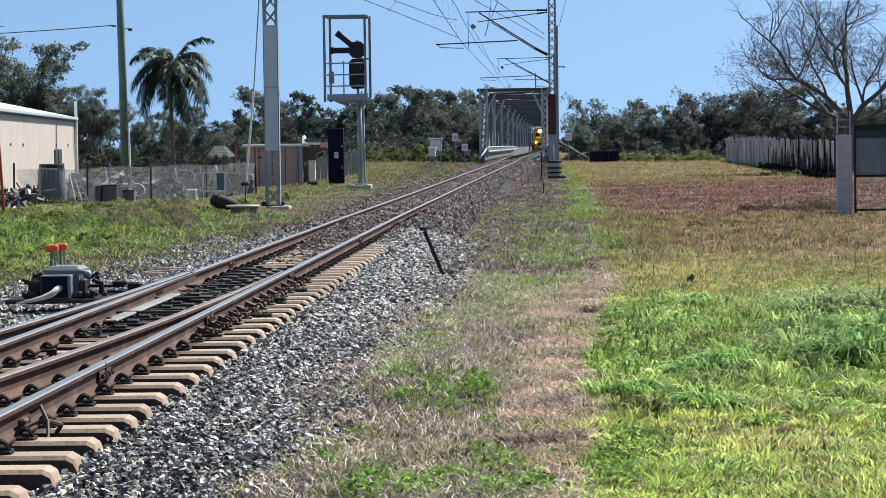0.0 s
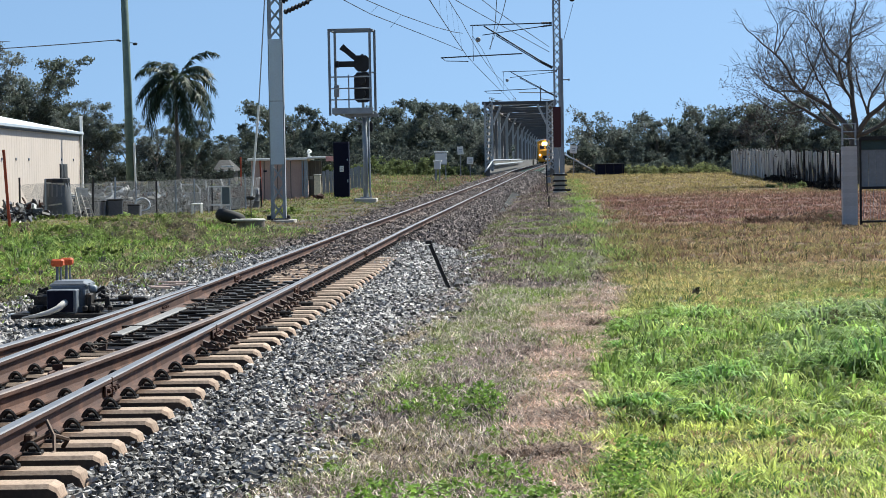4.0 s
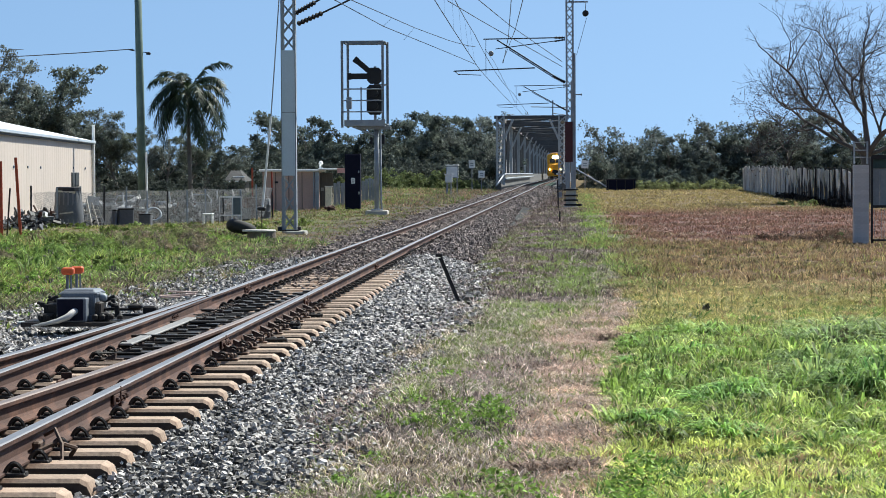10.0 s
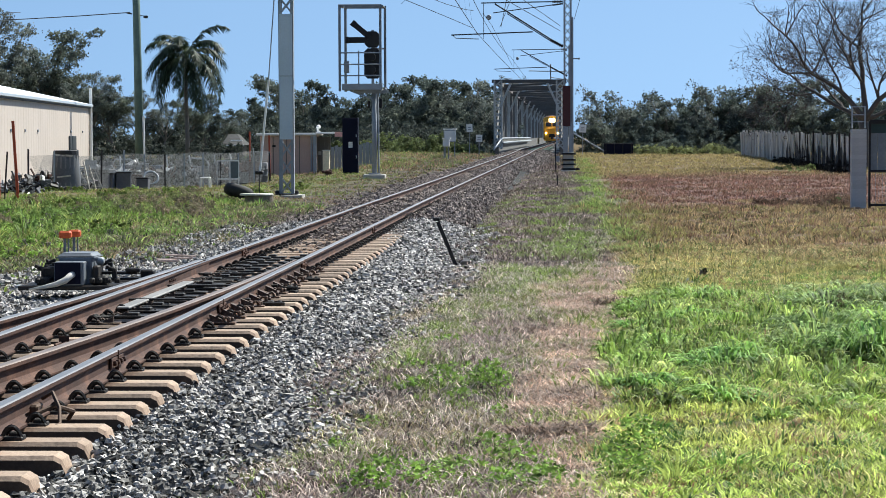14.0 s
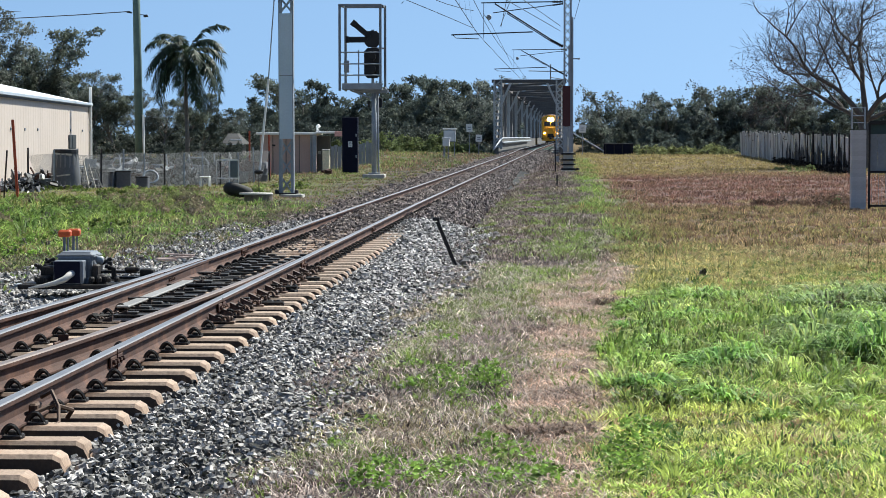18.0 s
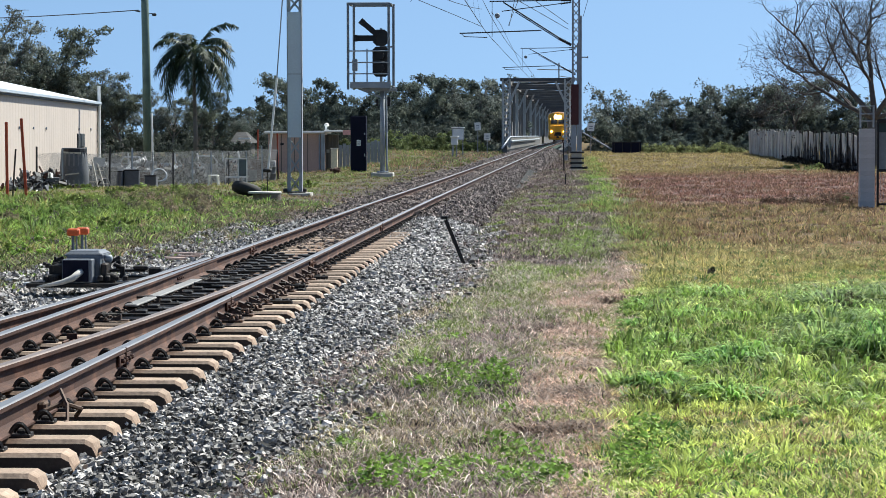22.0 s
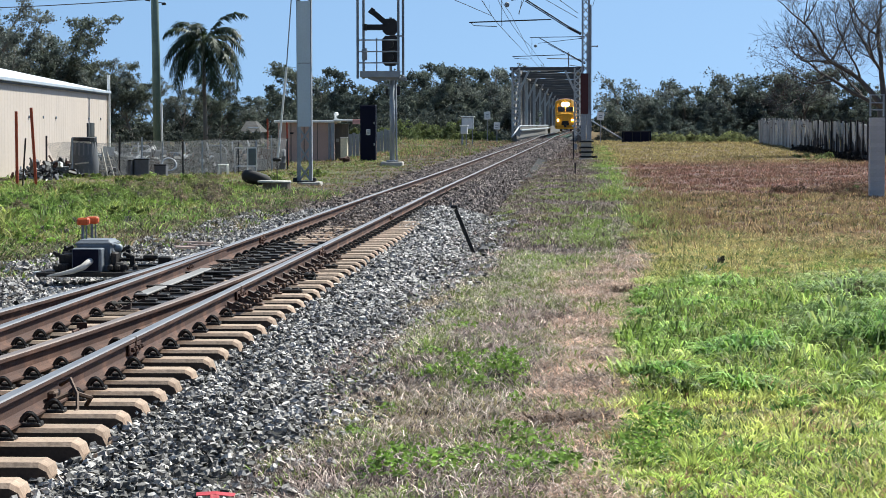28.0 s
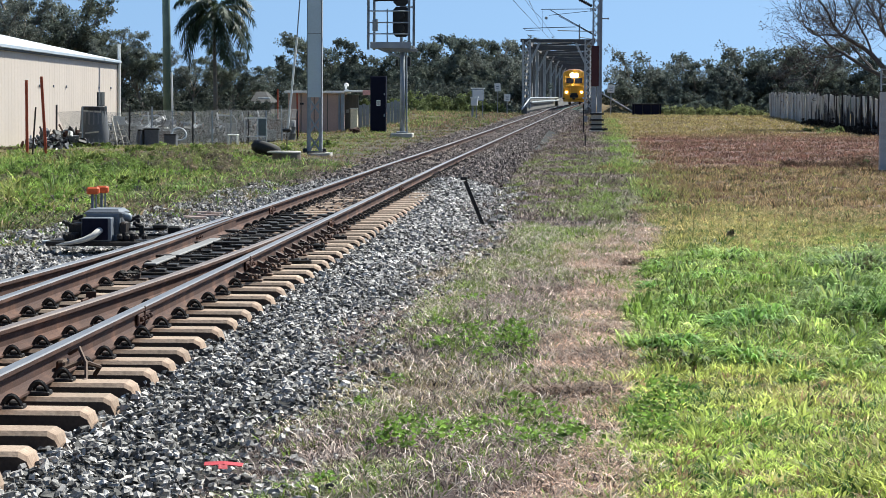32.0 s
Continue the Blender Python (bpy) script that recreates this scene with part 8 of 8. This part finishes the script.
# broad-leaved weeds on the dead strip
for x, y, r, n, hh in ((-0.47, 16.7, 0.20, 200, 0.16), (-0.40, 16.55, 0.12, 90, 0.12), (-0.94, 16.5, 0.11, 60, 0.08), (-0.74, 16.8, 0.16, 70, 0.07), (-0.62, 16.25, 0.14, 60, 0.05), (-0.7, 17.9, 0.14, 50, 0.05), (-0.8, 17.4, 0.14, 60, 0.06), (-1.02, 17.9, 0.16, 60, 0.06), (0.40, 13.3, 0.22, 260, 0.2), (0.34, 12.7, 0.18, 150, 0.13), (0.48, 14.1, 0.16, 120, 0.12), (0.36, 12.2, 0.2, 150, 0.14), (-0.35, 13.7, 0.16, 80, 0.07), (-0.22, 13.1, 0.22, 140, 0.09), (-0.78, 11.85, 0.22, 150, 0.14), (-0.6, 12.1, 0.2, 120, 0.10), (-0.5, 12.7, 0.16, 70, 0.06), (-0.08, 11.8, 0.24, 150, 0.1), (-0.1, 12.4, 0.22, 130, 0.08), (-0.9, 12.6, 0.12, 50, 0.06), (-0.3, 11.9, 0.16, 90, 0.08), (-0.9, 20.5, 0.2, 60, 0.05), (-0.92, 11.75, 0.13, 110, 0.12), (-1.1, 14.8, 0.12, 40, 0.05), (-1.15, 10.7, 0.16, 50, 0.05), (-1.2, 13.7, 0.14, 30, 0.05), (-0.45, 16.9, 0.14, 110, 0.15), (-0.35, 15.2, 0.1, 30, 0.05), (0.62, 22.9, 0.2, 120, 0.14), (0.72, 24.2, 0.2, 110, 0.12)):
    n = int(n * 1.1)
    a, rr = rng.uniform(0, 2 * np.pi, n), r * np.sqrt(rng.random(n)) * (0.8 + 0.35 * np.sin(3 * rng.uniform(0, 2 * np.pi, n)))
    p = np.c_[rr * np.cos(a), rr * np.sin(a) * 1.2, 0.015 + hh * rng.random(n) ** 0.6 * (1.1 - (rr / r) ** 2)]
    t = thing("leafy_weed", (x, y, float(ground_z(x, y))), "small broad-leaved green weed on dead grass", "weed", "leafy weeds")
    part("leaves", leaf_cards("leaves", p, rng.uniform(0.02, 0.044, n), np.tile(np.array((0.23, 0.36, 0.075)), (n, 1)) * rng.uniform(0.35, 1.5, (n, 1)), GRASS, np.c_[rng.normal(0, 0.5, (n, 2)), np.ones(n)]), None, t)

# ---- bare tree ----
rng = np.random.default_rng(11)
bare = thing("bare_tree", (14.3, 116.0, 0.1), "large leafless tree with many fine twigs", "tree")
twig_ends = []


def grow(wood, twigs, p, d, length, r, level):
    """A branch that wavers, bends up to the light and forks; the last two levels are fine twigs."""
    s = wood if level < 3 else twigs
    n = (6, 5, 4, 3, 2, 2)[level]
    q, way, path, rad = Vector(p), Vector(d).normalized(), [tuple(p)], [r]
    for k in range(n):
        way = (way + Vector((rng.normal(0, 0.15), rng.normal(0, 0.15), rng.normal(0, 0.13) + (0.05 if level < 3 else 0.0)))).normalized()
        q = q + way * (length / n)
        path.append(tuple(q))
        rad.append(r * (1 - 0.42 * (k + 1) / n))
    s.tube(path, rad, (7, 6, 5, 4, 3, 3)[level], close=level < 2)
    if level >= 5:
        twig_ends.append(q)
        return
    for k in range((5, 4, 4, 4, 4)[level]):
        st = Vector(path[-1]) if k == 0 else Vector(path[rng.integers(max(1, len(path) // 3), len(path))])
        side = Vector((rng.normal(), rng.normal(), rng.normal() * 0.7 + 0.25)).normalized()
        grow(wood, twigs, st, (way + side * (0.5 if k == 0 else 1.15)).normalized(), length * rng.uniform(0.52, 0.78), max(r * (0.6 if k == 0 else 0.44), 0.007), level + 1)


trunk = Shape()
limb(trunk, (0, 0, -0.2), (0.03, 0, 1), 2.9, 0.34, 0.27, n=4, sides=9)
part("trunk", trunk, BARE_BARK, bare, "", True)
for d0, ln, rr in (((-0.8, -0.1, 0.75), 2.8, 0.17), ((-0.3, 0.2, 1.0), 2.9, 0.19), ((0.5, -0.2, 0.95), 2.8, 0.17), ((-1.0, 0.2, 0.5), 2.8, 0.14), ((0.95, 0.2, 0.4), 2.7, 0.14)):
    wood, twigs = Shape(), Shape()
    grow(wood, twigs, Vector((0, 0, 2.35)), Vector(d0), ln * 1.2, rr * 0.8, 0)
    lb = part("limb", wood, BARE_BARK, bare, "", True)
    tagged(part("twig_spray", twigs, BARE_BARK, lb, "fine bare twigs"), kind="stuff")
low = np.array([tuple(e) for e in twig_ends if e.z < 5.2 and -6.5 < e.x < -1.2])
if len(low):
    low = np.repeat(low, 2, axis=0) + rng.normal(0, 0.2, (len(low) * 2, 3))
    part("leaves", leaf_cards("leaves", low, rng.uniform(0.05, 0.11, len(low)), np.tile(np.array((0.075, 0.055, 0.05)), (len(low), 1)) * rng.uniform(0.6, 1.5, (len(low), 1))), None, bare, "a few dry reddish leaves")

# ---- palm ----
palm = thing("royal_palm", (-22.4, 150.0, -0.3), "tall palm with drooping feathered fronds", "palm tree")
part("trunk", Shape().tube([(0.1, 0, 0), (0.05, 0, 2.5), (0, 0, 4.6), (0, 0, 6.5)], [0.17, 0.13, 0.11, 0.10], 12), BARK, palm, "slim grey trunk", True)
part("crownshaft", Shape().tube([(0, 0, 6.35), (0, 0, 6.7), (0, 0, 7.5)], [0.13, 0.17, 0.07], 12), material("palm_shaft", (0.12, 0.15, 0.06), 0.6), palm, "green crownshaft", True)
PALM_LEAF = material("palm_leaf", (0.026, 0.044, 0.02), 0.5, grain=(1.0, 6.0), spread=0.3, bump=0, island=0.5, spec=0.3, through_light=0.25)


def frond(length, rise, droop, hang):
    """A feathered leaf: an arching rib with narrow leaflets on both sides; hang: how far they droop."""
    v, f = [], []
    q, d = Vector((0, 0, 0)), Vector((math.cos(rise), 0, math.sin(rise)))
    n = 24
    rib = [q.copy()]
    for k in range(n):
        d = (d + Vector((0, 0, -droop * (0.25 + 1.5 * k / n)))).normalized()
        q = q + d * (length / n)
        rib.append(q.copy())
    for k in range(n):
        a, b = rib[k], rib[k + 1]
        base = len(v)
        w = 0.04 * (1 - 0.8 * k / n)
        v += [tuple(a + Vector((0, -w, 0))), tuple(a + Vector((0, w, 0))), tuple(b + Vector((0, w, 0))), tuple(b + Vector((0, -w, 0))), tuple(a + Vector((0, 0, w)))]
        f += [(base, base + 1, base + 2, base + 3), (base, base + 4, base + 1)]
        if k < 4:
            continue
        ll = 0.62 * math.sin(math.pi * (0.1 + 0.8 * k / n)) + 0.1
        fw = (b - a).normalized()
        up = Vector((0, 1, 0)).cross(fw)
        for side in (-1, 1):
            for sub in (0.0, 0.33, 0.66):
                p = a.lerp(b, sub)
                lean = rng.uniform(-0.35, 0.35)
                tip = p + Vector((0, side * ll * rng.uniform(0.6, 0.85), 0)) - up * ll * lean - Vector((0, 0, ll * hang * rng.uniform(0.6, 1.3))) + fw * ll * 0.5
                mid = p.lerp(tip, 0.5) + Vector((0, 0, 0.07))
                base = len(v)
                v += [tuple(p + fw * 0.028), tuple(p - fw * 0.028), tuple(mid - fw * 0.038), tuple(mid + fw * 0.038), tuple(tip)]
                f += [(base, base + 1, base + 2, base + 3), (base + 3, base + 2, base + 4)]
    return mesh_from("frond", v, f, PALM_LEAF)


for k in range(27):
    up = 1.0 - (k + 0.5) / 27
    rise = -0.75 + 1.85 * up ** 0.8
    me = frond(rng.uniform(3.4, 4.1) - 0.6 * up, rise, 0.075 + 0.055 * rng.random() + 0.03 * (1 - up), 1.05 - 0.55 * up)
    ob = new("frond", me)
    ob.parent = palm
    ob.matrix_basis = pose(0, 0, 7.0, 0, 0, k * 137.5 + rng.uniform(-12, 12))


def motions():
    """The locomotive rolls towards the camera at an even pace."""
    rows = []
    for k in range(17):
        t = 2.0 * k
        y = 462.0 - 5.1 * t
        rows.append((t, pose(float(track_x(y)), y, RZ, 0, 0, -0.36)))
    walk(train, rows)


motions()
